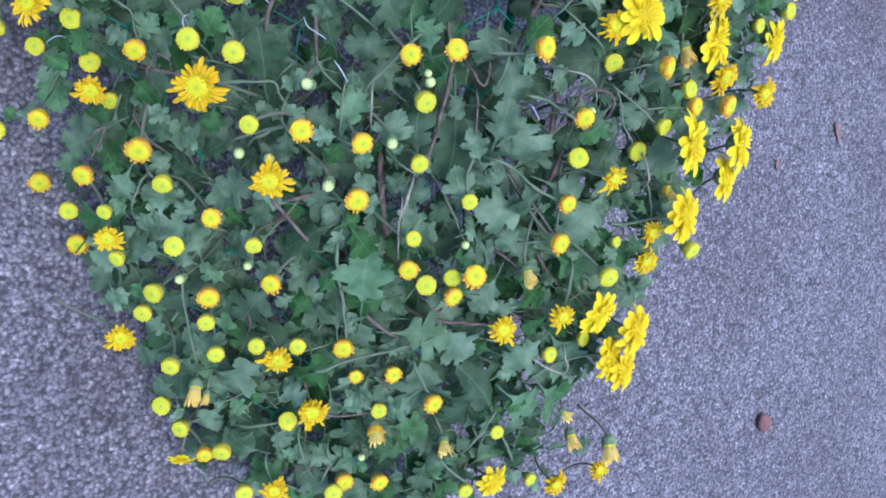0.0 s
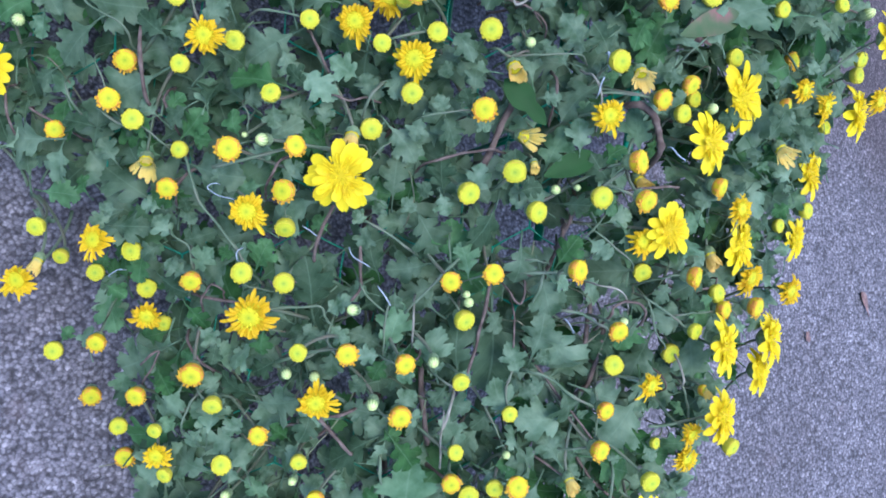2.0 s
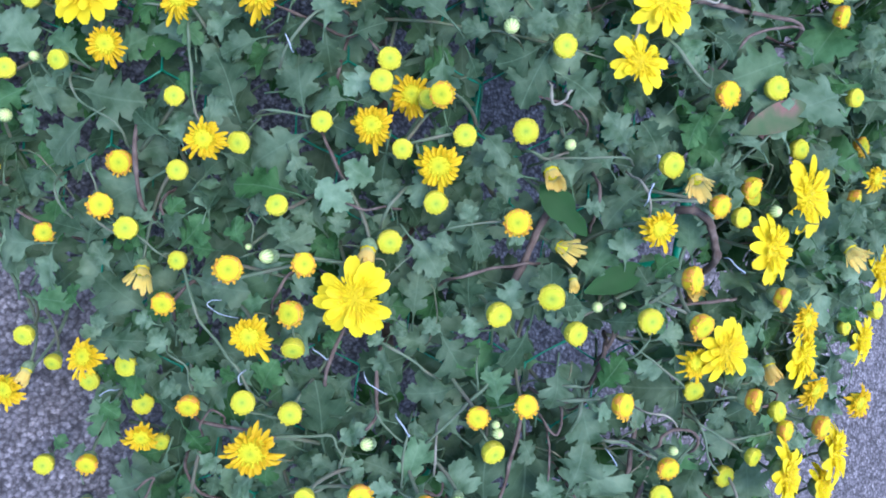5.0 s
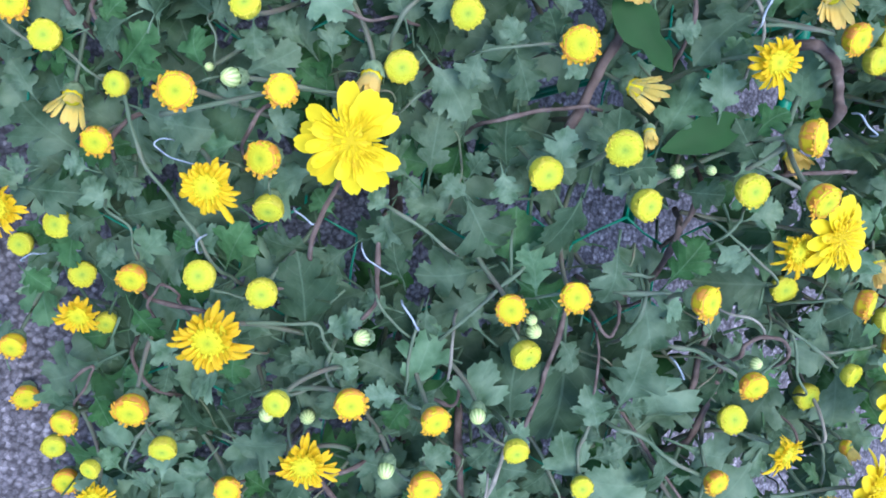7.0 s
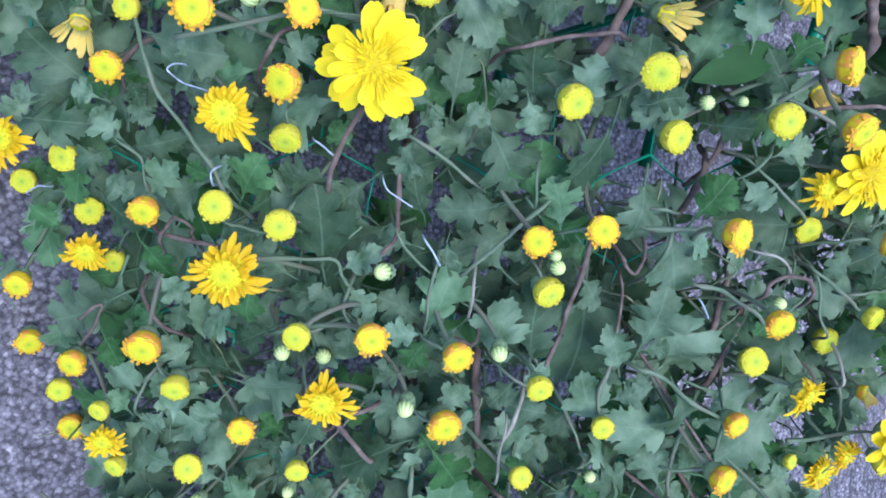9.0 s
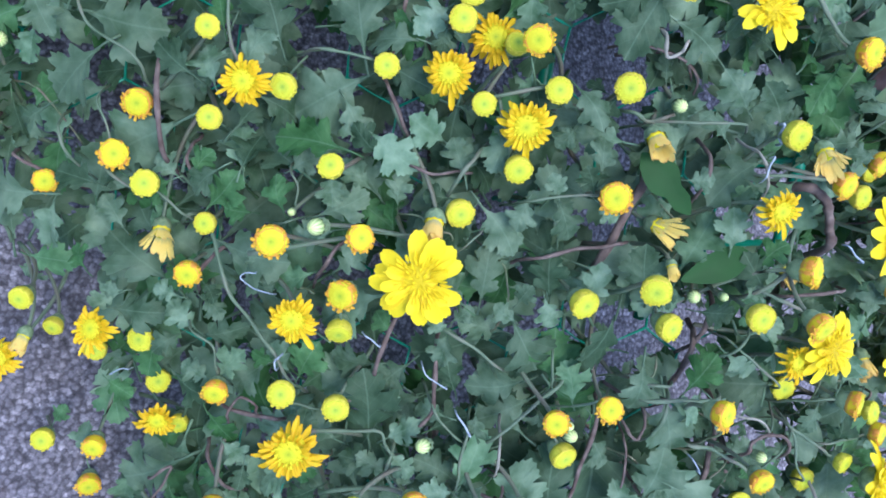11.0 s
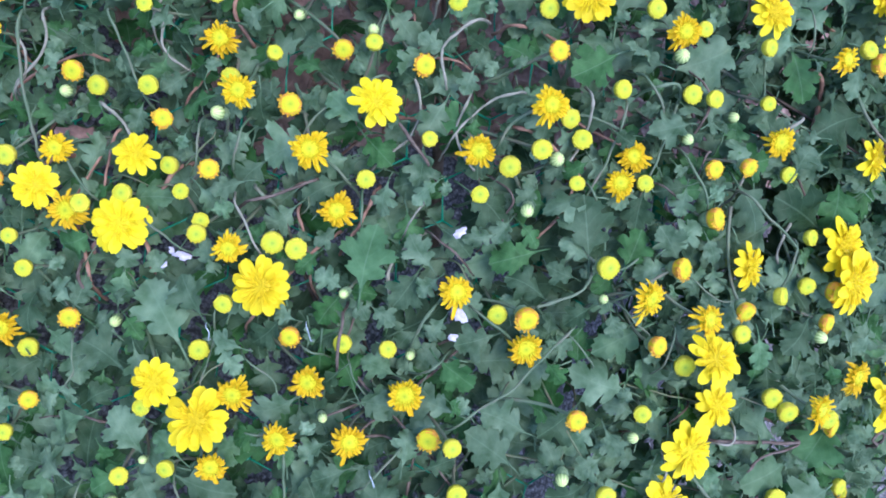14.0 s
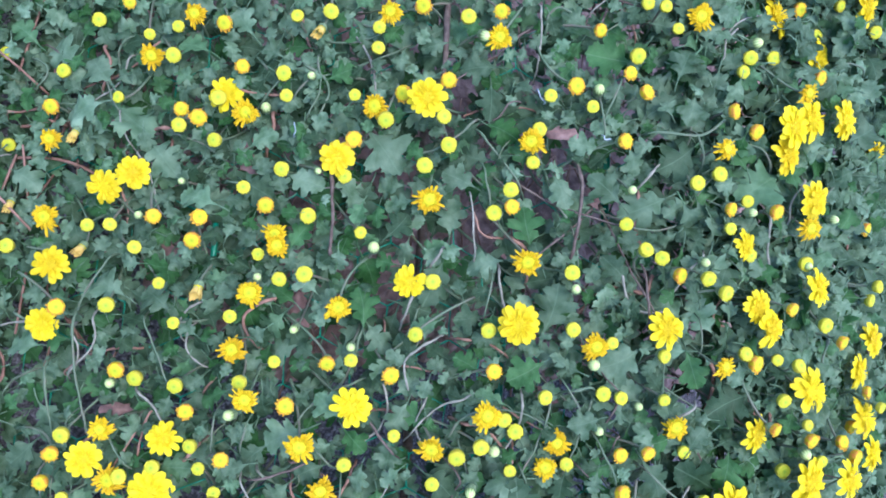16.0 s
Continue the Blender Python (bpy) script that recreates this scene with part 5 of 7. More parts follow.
grow(0.018,
     (-0.250, 0.316, -0.269, 0.296), (-0.189, 0.315, -0.185, 0.340), (-0.074, 0.335, -0.101, 0.320), (-0.074, 0.439, -0.092, 0.457), (0.080, 0.413, 0.085, 0.454),
     (0.082, 0.392, 0.054, 0.377), (0.050, 0.470, 0.023, 0.463), (0.144, 0.456, 0.121, 0.474), (0.195, 0.406, 0.208, 0.373), (0.257, 0.371, 0.217, 0.351),
     (0.243, 0.326, 0.232, 0.292), (0.155, 0.404, 0.120, 0.388), (0.038, 0.381, 0.016, 0.391), (0.219, 0.419, 0.197, 0.447), (0.360, 0.487, 0.419, 0.505))
grow(0.032,
     (-0.002, 0.039, -0.014, 0.055), (-0.103, 0.023, -0.114, 0.038), (-0.005, 0.042, -0.020, 0.055), (0.200, 0.026, 0.189, 0.051), (0.254, 0.019, 0.226, 0.009),
     (0.166, 0.065, 0.141, 0.064), (0.080, -0.057, 0.056, -0.071), (0.060, -0.023, 0.038, -0.017), (0.013, -0.025, 0.004, -0.016), (0.226, -0.066, 0.193, -0.049),
     (0.116, -0.078, 0.120, -0.131), (0.128, -0.141, 0.116, -0.156), (0.240, -0.096, 0.223, -0.126), (0.237, -0.084, 0.231, -0.095), (-0.142, 0.252, -0.151, 0.268),
     (0.019, 0.202, 0.048, 0.199), (-0.124, 0.123, -0.094, 0.114), (-0.016, 0.152, -0.035, 0.144), (-0.176, 0.113, -0.194, 0.104), (-0.184, 0.609, -0.190, 0.631))
grow(0.032,
     (-0.036, 0.419, -0.020, 0.397))
grow(0.009,
     (0.087, 0.127, 0.074, 0.099), (0.093, 0.116, 0.114, 0.101), (-0.085, 0.089, -0.101, 0.103), (-0.054, 0.102, -0.066, 0.129), (-0.017, 0.065, 0.001, 0.049),
     (-0.071, 0.049, -0.083, 0.038))
grow(0.018,
     (0.089, 0.163, 0.072, 0.148))
grow(0.032,
     (0.303, 0.088, 0.340, 0.105))

OVAL = plain("smooth_leaf", [(0.3, (0.007, 0.037, 0.008)), (0.7, (0.012, 0.055, 0.013))], 45, 0.6, 0.0, 0.15, 0.001)
OVAL.node_tree.nodes["Principled BSDF"].inputs["Specular IOR Level"].default_value = 0.12
AGEING = plain("ageing_leaf", [(0.34, (0.022, 0.066, 0.018)), (0.5, (0.05, 0.075, 0.03)), (0.66, (0.14, 0.07, 0.06))], 55, 0.6, 0.0, 0.2, 0.001)

grow(0.012,
     (0.234, -0.289, 0.262, -0.316), (0.262, -0.318, 0.273, -0.336), (0.274, -0.350, 0.291, -0.367), (0.340, -0.361, 0.321, -0.371), (0.222, -0.293, 0.203, -0.303),
     (0.217, -0.310, 0.220, -0.339), (0.230, -0.327, 0.239, -0.361), (0.286, -0.387, 0.266, -0.393), (0.252, -0.336, 0.246, -0.358))


def oval_leaf(base, tip, wide, mat=OVAL, label="smooth oval dark green leaf", waist=0.0):
    """A smooth ovate blade, with a waist before its end lobe where the leaf has one."""
    a, b = Vector(base), Vector(tip)
    y = b - a
    x = y.cross(Vector((-0.45, -0.1, 0.9))).normalized()
    n = x.cross(y).normalized()
    v, f, t = [], [], []
    for i in range(11):
        s = i / 10
        w = wide * math.sin(math.pi * s ** 0.8) ** 0.75 * (1 + waist * (0.35 - math.exp(-((s - 0.62) / 0.12) ** 2))) if 0 < i < 10 else 0.0006
        for k in (-1, -0.5, 0, 0.5, 1):
            v.append(tuple(a + y * s + x * (w * k) + n * (0.18 * abs(k) * w + 0.05 * y.length * math.sin(math.pi * s)) - ROOT))
            t.append((0.5 + 0.4 * k, s))
    for i in range(10):
        f += [(5 * i + k, 5 * i + 5 + k, 5 * i + 6 + k, 5 * i + 1 + k) for k in range(4)]
    part("leaf", mesh_of("leaf", v, f, mat, t), None, plant, label)


oval_leaf((0.092, 0.060, 0.285), (0.119, 0.034, 0.288), 0.0072, OVAL, "smooth dark green leaf with a rounded end lobe", 0.5)
oval_leaf((0.155, 0.018, 0.291), (0.122, 0.004, 0.280), 0.0077)
oval_leaf((0.246, 0.110, 0.332), (0.197, 0.090, 0.325), 0.0085, AGEING, "large ageing leaf turning pinkish brown")
oval_leaf((0.348, 0.097, 0.313), (0.329, 0.115, 0.328), 0.0050)


def taken(p, size):
    """Whether one of the larger outer leaves already lies at p."""
    for c, r in PLACED:
        d = p - c
        along = d.dot(VIEW_AXIS)
        if along < 0.012 and (d - VIEW_AXIS * along).length < 0.34 * (r + size):
            return True
    return False


LAYERS = ((0.0165, 0.60, 0.006, 0.024, 0.012, 0.024), (0.0175, 0.80, 0.016, 0.038, 0.020, 0.034), (0.0190, 0.86, 0.034, 0.066, 0.026, 0.042), (0.024, 0.30, 0.070, 0.11, 0.030, 0.046),
          (0.0170, 0.75, 0.012, 0.034, 0.016, 0.028))
for step, chance, d0, d1, s0, s1 in LAYERS:
    for j in range(int(1.36 / step)):
        y0 = -0.46 + j * step
        xl, xr = left_edge(y0), right_edge(y0)
        for i in range(int((xr - xl) / step) + 1):
            x, y = xl + i * step + vrng.uniform(-0.011, 0.011), y0 + vrng.uniform(-0.011, 0.011)
            size, deep = vrng.uniform(s0, s1), vrng.uniform(d0, d1)
            inset = 0.2 * size + max(0.0, deep - 0.03) * 0.35
            far = 0.86 if y > 0.3 else 1.0
            thick = (x > 0.2 and y > 0.25) or (x < -0.08 and y > 0.38 and d0 > 0.013) or (d0 == 0.034 and y > 0.06)
            size *= far * (1.4 if x > 0.17 and y > 0.25 and d0 < 0.02 else 1.0)
            if not (xl + inset + 0.12 * size < x < xr - inset) or vrng.random() > (1.0 if thick else chance * far):
                continue
            if d0 == 0.012 and not ((x > 0.08 and y > 0.12) or (x < -0.05 and y > 0.42)):
                continue
            p = Vector((x, y, max(0.012, canopy(x, y) - deep)))
            if not free(p, size) or (d0 < 0.03 and taken(p, size)):
                continue
            p = behind(p, size)
            p.z = max(p.z, 0.012)
            n = Vector((-0.46 + (min(1.0 * x, 0.22) if x > 0 else 0.5 * x) + vrng.gauss(0, 0.34), -0.10 + vrng.gauss(0, 0.34), 0.88))
            m = facing(p - ROOT, n, vrng.gauss(math.pi, 1.5), size) @ Matrix.Translation((0, -0.5, 0))
            put_leaf(m, False)
tagged(part("leaves", mass.mesh("leaves", LEAF_MASS), None, plant), "dense lobed dark grey-green leaves", kind="stuff")


# ---------------------------------------------------------------- branches
def branch(points, r0, r1, mat, name="stem", dive=False):
    """A stem through the points; with dive its ends go down between the leaves."""
    pts = [Vector(p) for p in points]
    if dive:
        pts = [behind(p, 0.012) for p in pts]
        ends = [(pts[0] - pts[1]).normalized(), (pts[-1] - pts[-2]).normalized()]
        pts = [pts[0] + ends[0] * 0.011 + VIEW_AXIS * 0.024] + pts + [pts[-1] + ends[1] * 0.011 + VIEW_AXIS * 0.024]
    path = []
    for i in range(len(pts) - 1):
        a, b = pts[i], pts[i + 1]
        pa = pts[i - 1] if i else a - (b - a)
        pb = pts[i + 2] if i + 2 < len(pts) else b + (b - a)
        path += bezier(a, a + (b - pa) / 6, b - (pb - a) / 6, b, 6)[:-1 if i + 2 < len(pts) else None]
    path = [p + 0.0011 * noise.noise_vector(p * 90) for p in path]
    n = len(path)
    v, f, t = tube([p - ROOT for p in path], [{STALK: 0.58, WOOD: 0.78}.get(mat, 0.68) * (r0 + (r1 - r0) * i / (n - 1)) * (1 + 0.10 * math.sin(i * 1.7) + 0.3 * max(0.0, math.cos(i * 0.55 + 40 * r0 * n)) ** 12) for i in range(n)], 6)
    return part(name, mesh_of(name, [tuple(q) for q in v], f, mat, t), None, plant)


def under(p):
    """Moves a thin stem along the camera's mean view behind a leaf that lies over it."""
    for c, r in PLACED:
        d = p - c
        along = d.dot(VIEW_AXIS)
        if along < 0.007 and (d - VIEW_AXIS * along).length < 0.42 * r:
            p = p + VIEW_AXIS * (0.007 - along)
    return p


srng = random.Random(21)
SPINE = [Vector((0.10, 0.95, 0.06)), Vector((0.08, 0.6, 0.13)), Vector((0.06, 0.3, 0.15)), Vector((0.07, 0.05, 0.13)), Vector((0.10, -0.18, 0.09)), Vector((0.14, -0.38, 0.04))]
branch(SPINE, 0.008, 0.003, WOOD, "main_stem")
for i in range(70):
    y = srng.uniform(-0.34, 0.85)
    side = srng.choice((-1, 1))
    x0 = 0.08 + srng.uniform(-0.03, 0.03)
    xe = srng.uniform(max(-0.13, left_edge(y) + 0.03), 0.05) if side < 0 else srng.uniform(0.10, min(0.30, right_edge(y) - 0.04))
    xo = srng.uniform(-0.20, 0.22) if y > 0.15 else 0.0
    x0, xe = x0 + xo, min(max(xe + xo, left_edge(y) + 0.03), right_edge(y) - 0.05)
    ye = y - srng.uniform(0.02, 0.14)
    e = Vector((xe, ye, canopy(xe, ye) - srng.uniform(0.002, 0.026)))
    near = min(HEADS, key=lambda h: (h - e).length)
    if (near - e).length < 0.05:
        e = near + VIEW_AXIS * 0.011
    a = Vector((x0, y, max(0.03, canopy(x0, y) - 0.10)))
    mid = (a + e) / 2 + Vector((srng.uniform(-0.03, 0.03), srng.uniform(-0.03, 0.03), srng.uniform(0.0, 0.03)))
    q1, q2 = (a + mid) / 2 + Vector((srng.gauss(0, 0.006), srng.gauss(0, 0.006), 0)), (mid + e) / 2 + Vector((srng.gauss(0, 0.005), srng.gauss(0, 0.005), 0))
    branch([a] + [behind(p, 0.012) for p in (under(q1), under(mid), under(q2))] + [e], srng.uniform(0.0014, 0.0024), 0.0009, srng.choice((WOOD, STALK, STEM)), "side_stem")


for i in range(120):
    y = srng.uniform(-0.36, 0.86)
    x = srng.uniform(left_edge(y) + 0.03, right_edge(y) - 0.05)
    a, ln, deep = srng.uniform(0, 6.283), srng.uniform(0.02, 0.055), srng.uniform(0.004, 0.03)
    path = []
    for k in range(5):
        px, py = x + ln * k / 4 * math.cos(a) + srng.gauss(0, 0.0025), y + ln * k / 4 * math.sin(a) + srng.gauss(0, 0.0025)
        path.append(behind(under(Vector((px, py, max(0.02, canopy(px, py) - deep - 0.11 * ((k - 2) / 4) ** 2)))), 0.012))
    branch(path, srng.uniform(0.0008, 0.0014), 0.0007, srng.choice((WOOD, STALK, STALK, STALK)), "twig")


branch(((-0.116, 0.050, 0.154), (-0.104, 0.040, 0.162), (-0.094, 0.038, 0.170), (-0.084, 0.029, 0.174)), 0.0011, 0.0009, STEM, "side_stem", True)
branch(((-0.083, 0.028, 0.175), (-0.089, 0.025, 0.169)), 0.0014, 0.0011, STEM, "side_stem", True)
branch(((-0.074, 0.023, 0.181), (-0.069, 0.013, 0.181), (-0.065, -0.001, 0.180), (-0.059, -0.012, 0.180), (-0.042, -0.034, 0.184), (-0.034, -0.048, 0.185)), 0.0015, 0.0012, STEM, "side_stem", True)
branch(((-0.083, 0.056, 0.181), (-0.082, 0.048, 0.180)), 0.0011, 0.0009, WOOD, "side_stem", True)
branch(((-0.069, 0.010, 0.177), (-0.074, -0.001, 0.169)), 0.0014, 0.0011, WOOD, "side_stem", True)
branch(((-0.022, 0.015, 0.213), (-0.028, 0.003, 0.205)), 0.0013, 0.0010, WOOD, "side_stem", True)
branch(((-0.044, 0.047, 0.211), (-0.041, 0.040, 0.211), (-0.042, 0.031, 0.207)), 0.0008, 0.0006, STEM, "side_stem", True)
branch(((-0.047, 0.025, 0.202), (-0.041, 0.027, 0.207)), 0.0009, 0.0007, STEM, "side_stem", True)
branch(((-0.010, 0.022, 0.226), (0.005, 0.021, 0.235)), 0.0010, 0.0008, STEM, "side_stem", True)
branch(((0.023, 0.055, 0.256), (0.017, 0.044, 0.250)), 0.0015, 0.0012, STEM, "side_stem", True)
branch(((0.001, 0.051, 0.239), (0.009, 0.048, 0.243), (0.018, 0.049, 0.248)), 0.0010, 0.0008, WOOD, "side_stem", True)
branch(((0.047, 0.037, 0.263), (0.058, 0.039, 0.269), (0.064, 0.040, 0.272), (0.074, 0.041, 0.277)), 0.0010, 0.0008, STEM, "side_stem", True)
branch(((0.107, 0.051, 0.271), (0.101, 0.035, 0.265), (0.095, 0.013, 0.255)), 0.0030, 0.0025, WOOD, "side_stem", True)
branch(((0.056, 0.012, 0.257), (0.074, 0.017, 0.266), (0.088, 0.019, 0.273)), 0.0012, 0.0010, WOOD, "side_stem", True)
branch(((0.024, 0.014, 0.243), (0.029, 0.021, 0.249)), 0.0007, 0.0006, STEM, "side_stem", True)
branch(((0.141, 0.061, 0.309), (0.146, 0.053, 0.308), (0.148, 0.045, 0.306)), 0.0011, 0.0009, PALE, "side_stem", True)
branch(((0.150, 0.053, 0.306), (0.184, 0.053, 0.313)), 0.0014, 0.0011, STEM, "side_stem", True)
branch(((0.178, 0.05, 0.302), (0.184, 0.049, 0.303), (0.191, 0.045, 0.303), (0.197, 0.039, 0.302), (0.201, 0.031, 0.3), (0.202, 0.022, 0.297), (0.203, 0.012, 0.294), (0.204, -0.0, 0.29)), 0.0031, 0.0027, WOOD, "side_stem", True)
branch(((0.161, 0.000, 0.292), (0.179, 0.013, 0.300)), 0.0017, 0.0014, STEM, "side_stem", True)
branch(((0.121, 0.060, 0.297), (0.122, 0.048, 0.294)), 0.0013, 0.0011, WOOD, "side_stem", True)
branch(((-0.075, -0.025, 0.162), (-0.066, -0.033, 0.166), (-0.062, -0.047, 0.163)), 0.0010, 0.0008, STEM, "side_stem", True)
branch(((-0.057, -0.063, 0.158), (-0.037, -0.068, 0.171)), 0.0014, 0.0012, WOOD, "side_stem", True)
branch(((-0.035, -0.057, 0.180), (-0.028, -0.060, 0.184), (-0.020, -0.062, 0.189)), 0.0011, 0.0009, STEM, "side_stem", True)
branch(((-0.023, -0.072, 0.183), (0.004, -0.072, 0.200), (0.010, -0.079, 0.201), (0.013, -0.083, 0.201)), 0.0013, 0.0011, STEM, "side_stem", True)
branch(((-0.018, -0.015, 0.208), (-0.017, -0.022, 0.206)), 0.0008, 0.0006, STEM, "side_stem", True)
branch(((0.024, -0.022, 0.231), (0.039, -0.031, 0.236), (0.050, -0.039, 0.239)), 0.0013, 0.0010, STEM, "side_stem", True)
branch(((0.024, -0.034, 0.224), (0.027, -0.059, 0.216), (0.023, -0.071, 0.209)), 0.0014, 0.0012, WOOD, "side_stem", True)
branch(((0.026, -0.059, 0.218), (0.032, -0.068, 0.218), (0.040, -0.075, 0.220)), 0.0010, 0.0009, STEM, "side_stem", True)
branch(((0.077, -0.046, 0.249), (0.068, -0.056, 0.241), (0.055, -0.074, 0.228)), 0.0014, 0.0012, STEM, "side_stem", True)
branch(((0.073, -0.047, 0.247), (0.071, -0.033, 0.251)), 0.0010, 0.0008, STEM, "side_stem", True)
branch(((0.082, -0.059, 0.246), (0.096, -0.055, 0.253)), 0.0010, 0.0009, STEM, "side_stem", True)
branch(((0.100, -0.063, 0.249), (0.099, -0.091, 0.237), (0.096, -0.118, 0.225)), 0.0015, 0.0012, WOOD, "side_stem", True)
branch(((0.080, -0.072, 0.240), (0.085, -0.080, 0.240)), 0.0011, 0.0009, STEM, "side_stem", True)
branch(((0.118, -0.046, 0.264), (0.127, -0.047, 0.267)), 0.0012, 0.0010, STEM, "side_stem", True)
branch(((0.119, -0.054, 0.262), (0.139, -0.054, 0.268), (0.154, -0.054, 0.272)), 0.0016, 0.0013, STEM, "side_stem", True)
branch(((0.130, -0.056, 0.265), (0.127, -0.072, 0.257)), 0.0015, 0.0012, STEM, "side_stem", True)
branch(((0.157, -0.027, 0.282), (0.188, -0.047, 0.281)), 0.0010, 0.0008, STEM, "side_stem", True)
branch(((0.154, -0.031, 0.280), (0.162, -0.022, 0.285)), 0.0011, 0.0009, STEM, "side_stem", True)
branch(((0.164, -0.001, 0.292), (0.191, -0.010, 0.294)), 0.0014, 0.0012, STEM, "side_stem", True)
branch(((0.203, -0.061, 0.277), (0.224, -0.056, 0.281), (0.240, -0.056, 0.281)), 0.0013, 0.0010, STEM, "side_stem", True)
branch(((0.168, -0.062, 0.274), (0.183, -0.066, 0.276), (0.191, -0.074, 0.274)), 0.0010, 0.0008, PALE, "side_stem", True)
branch(((0.185, -0.002, 0.293), (0.215, 0.001, 0.297)), 0.0012, 0.0010, WOOD, "side_stem", True)
branch(((0.202, -0.062, 0.277), (0.195, -0.072, 0.272)), 0.0009, 0.0007, STEM, "side_stem", True)
branch(((0.156, -0.008, 0.267), (0.153, -0.025, 0.261)), 0.0017, 0.0014, WOOD, "side_stem", True)
branch(((0.151, -0.027, 0.260), (0.146, -0.046, 0.252)), 0.0020, 0.0016, WOOD, "side_stem", True)
branch(((-0.060, -0.092, 0.143), (-0.051, -0.106, 0.144)), 0.0014, 0.0011, WOOD, "side_stem", True)
branch(((-0.083, -0.104, 0.119), (-0.075, -0.097, 0.128), (-0.077, -0.106, 0.122), (-0.082, -0.116, 0.113)), 0.0010, 0.0008, WOOD, "side_stem", True)
branch(((-0.053, -0.126, 0.136), (-0.057, -0.135, 0.128), (-0.059, -0.148, 0.120)), 0.0013, 0.0010, STEM, "side_stem", True)
branch(((0.000, -0.105, 0.184), (0.009, -0.099, 0.192)), 0.0014, 0.0011, STEM, "side_stem", True)
branch(((-0.000, -0.118, 0.178), (0.005, -0.130, 0.176)), 0.0012, 0.0009, STEM, "side_stem", True)
branch(((0.021, -0.142, 0.177), (0.032, -0.138, 0.185)), 0.0016, 0.0013, WOOD, "side_stem", True)
branch(((0.013, -0.083, 0.201), (0.013, -0.093, 0.197), (0.018, -0.101, 0.197)), 0.0014, 0.0011, STEM, "side_stem", True)
branch(((0.042, -0.072, 0.223), (0.042, -0.084, 0.217), (0.044, -0.100, 0.212)), 0.0011, 0.0009, STEM, "side_stem", True)
branch(((0.044, -0.104, 0.210), (0.052, -0.109, 0.212)), 0.0011, 0.0009, STEM, "side_stem", True)
branch(((0.056, -0.076, 0.231), (0.058, -0.091, 0.225)), 0.0011, 0.0009, PALE, "side_stem", True)
branch(((0.077, -0.119, 0.199), (0.087, -0.158, 0.186)), 0.0026, 0.0021, WOOD, "side_stem", True)
branch(((0.077, -0.117, 0.220), (0.088, -0.125, 0.222)), 0.0011, 0.0009, STEM, "side_stem", True)
branch(((0.087, -0.133, 0.221), (0.085, -0.151, 0.212)), 0.0015, 0.0012, PALE, "side_stem", True)
branch(((0.122, -0.117, 0.238), (0.121, -0.128, 0.233), (0.126, -0.144, 0.227)), 0.0013, 0.0011, STEM, "side_stem", True)
branch(((0.047, -0.138, 0.197), (0.057, -0.145, 0.198)), 0.0012, 0.0010, STEM, "side_stem", True)
branch(((0.118, -0.080, 0.249), (0.122, -0.101, 0.241)), 0.0008, 0.0007, WOOD, "side_stem", True)
branch(((0.134, -0.116, 0.242), (0.146, -0.120, 0.244), (0.164, -0.132, 0.243), (0.187, -0.143, 0.242)), 0.0017, 0.0014, STEM, "side_stem", True)
branch(((0.147, -0.077, 0.261), (0.163, -0.081, 0.263), (0.189, -0.094, 0.263)), 0.0016, 0.0013, STEM, "side_stem", True)
branch(((0.200, -0.122, 0.253), (0.216, -0.126, 0.252)), 0.0015, 0.0012, STEM, "side_stem", True)
branch(((0.178, -0.066, 0.251), (0.181, -0.082, 0.245), (0.182, -0.106, 0.236)), 0.0023, 0.0019, WOOD, "side_stem", True)
branch(((0.195, -0.094, 0.243), (0.193, -0.123, 0.230), (0.187, -0.133, 0.225)), 0.0024, 0.0020, WOOD, "side_stem", True)
branch(((0.210, -0.073, 0.273), (0.220, -0.091, 0.267), (0.232, -0.102, 0.263)), 0.0011, 0.0009, STEM, "side_stem", True)
branch(((0.211, -0.072, 0.274), (0.240, -0.086, 0.269), (0.252, -0.090, 0.267)), 0.0013, 0.0011, STEM, "side_stem", True)
branch(((0.240, -0.082, 0.271), (0.278, -0.079, 0.269)), 0.0012, 0.0010, STEM, "side_stem", True)
branch(((0.246, -0.103, 0.265), (0.256, -0.126, 0.255)), 0.0014, 0.0011, PALE, "side_stem", True)
branch(((0.263, -0.133, 0.248), (0.282, -0.163, 0.232)), 0.0013, 0.0011, STEM, "side_stem", True)
branch(((0.208, -0.077, 0.272), (0.199, -0.091, 0.265)), 0.0009, 0.0008, STEM, "side_stem", True)
branch(((-0.193, 0.214, 0.126), (-0.190, 0.202, 0.126), (-0.188, 0.189, 0.124), (-0.191, 0.181, 0.120)), 0.0012, 0.0010, STEM, "side_stem", True)
branch(((-0.158, 0.283, 0.175), (-0.147, 0.273, 0.183), (-0.139, 0.267, 0.189)), 0.0011, 0.0009, STEM, "side_stem", True)
branch(((-0.190, 0.255, 0.135), (-0.187, 0.243, 0.135)), 0.0016, 0.0013, WOOD, "side_stem", True)
branch(((-0.116, 0.295, 0.216), (-0.110, 0.281, 0.220), (-0.104, 0.268, 0.222)), 0.0012, 0.0010, PALE, "side_stem", True)
branch(((-0.121, 0.228, 0.197), (-0.122, 0.210, 0.193), (-0.123, 0.186, 0.187)), 0.0011, 0.0009, STEM, "side_stem", True)
branch(((-0.108, 0.296, 0.217), (-0.091, 0.301, 0.231), (-0.079, 0.308, 0.241)), 0.0014, 0.0011, WOOD, "side_stem", True)
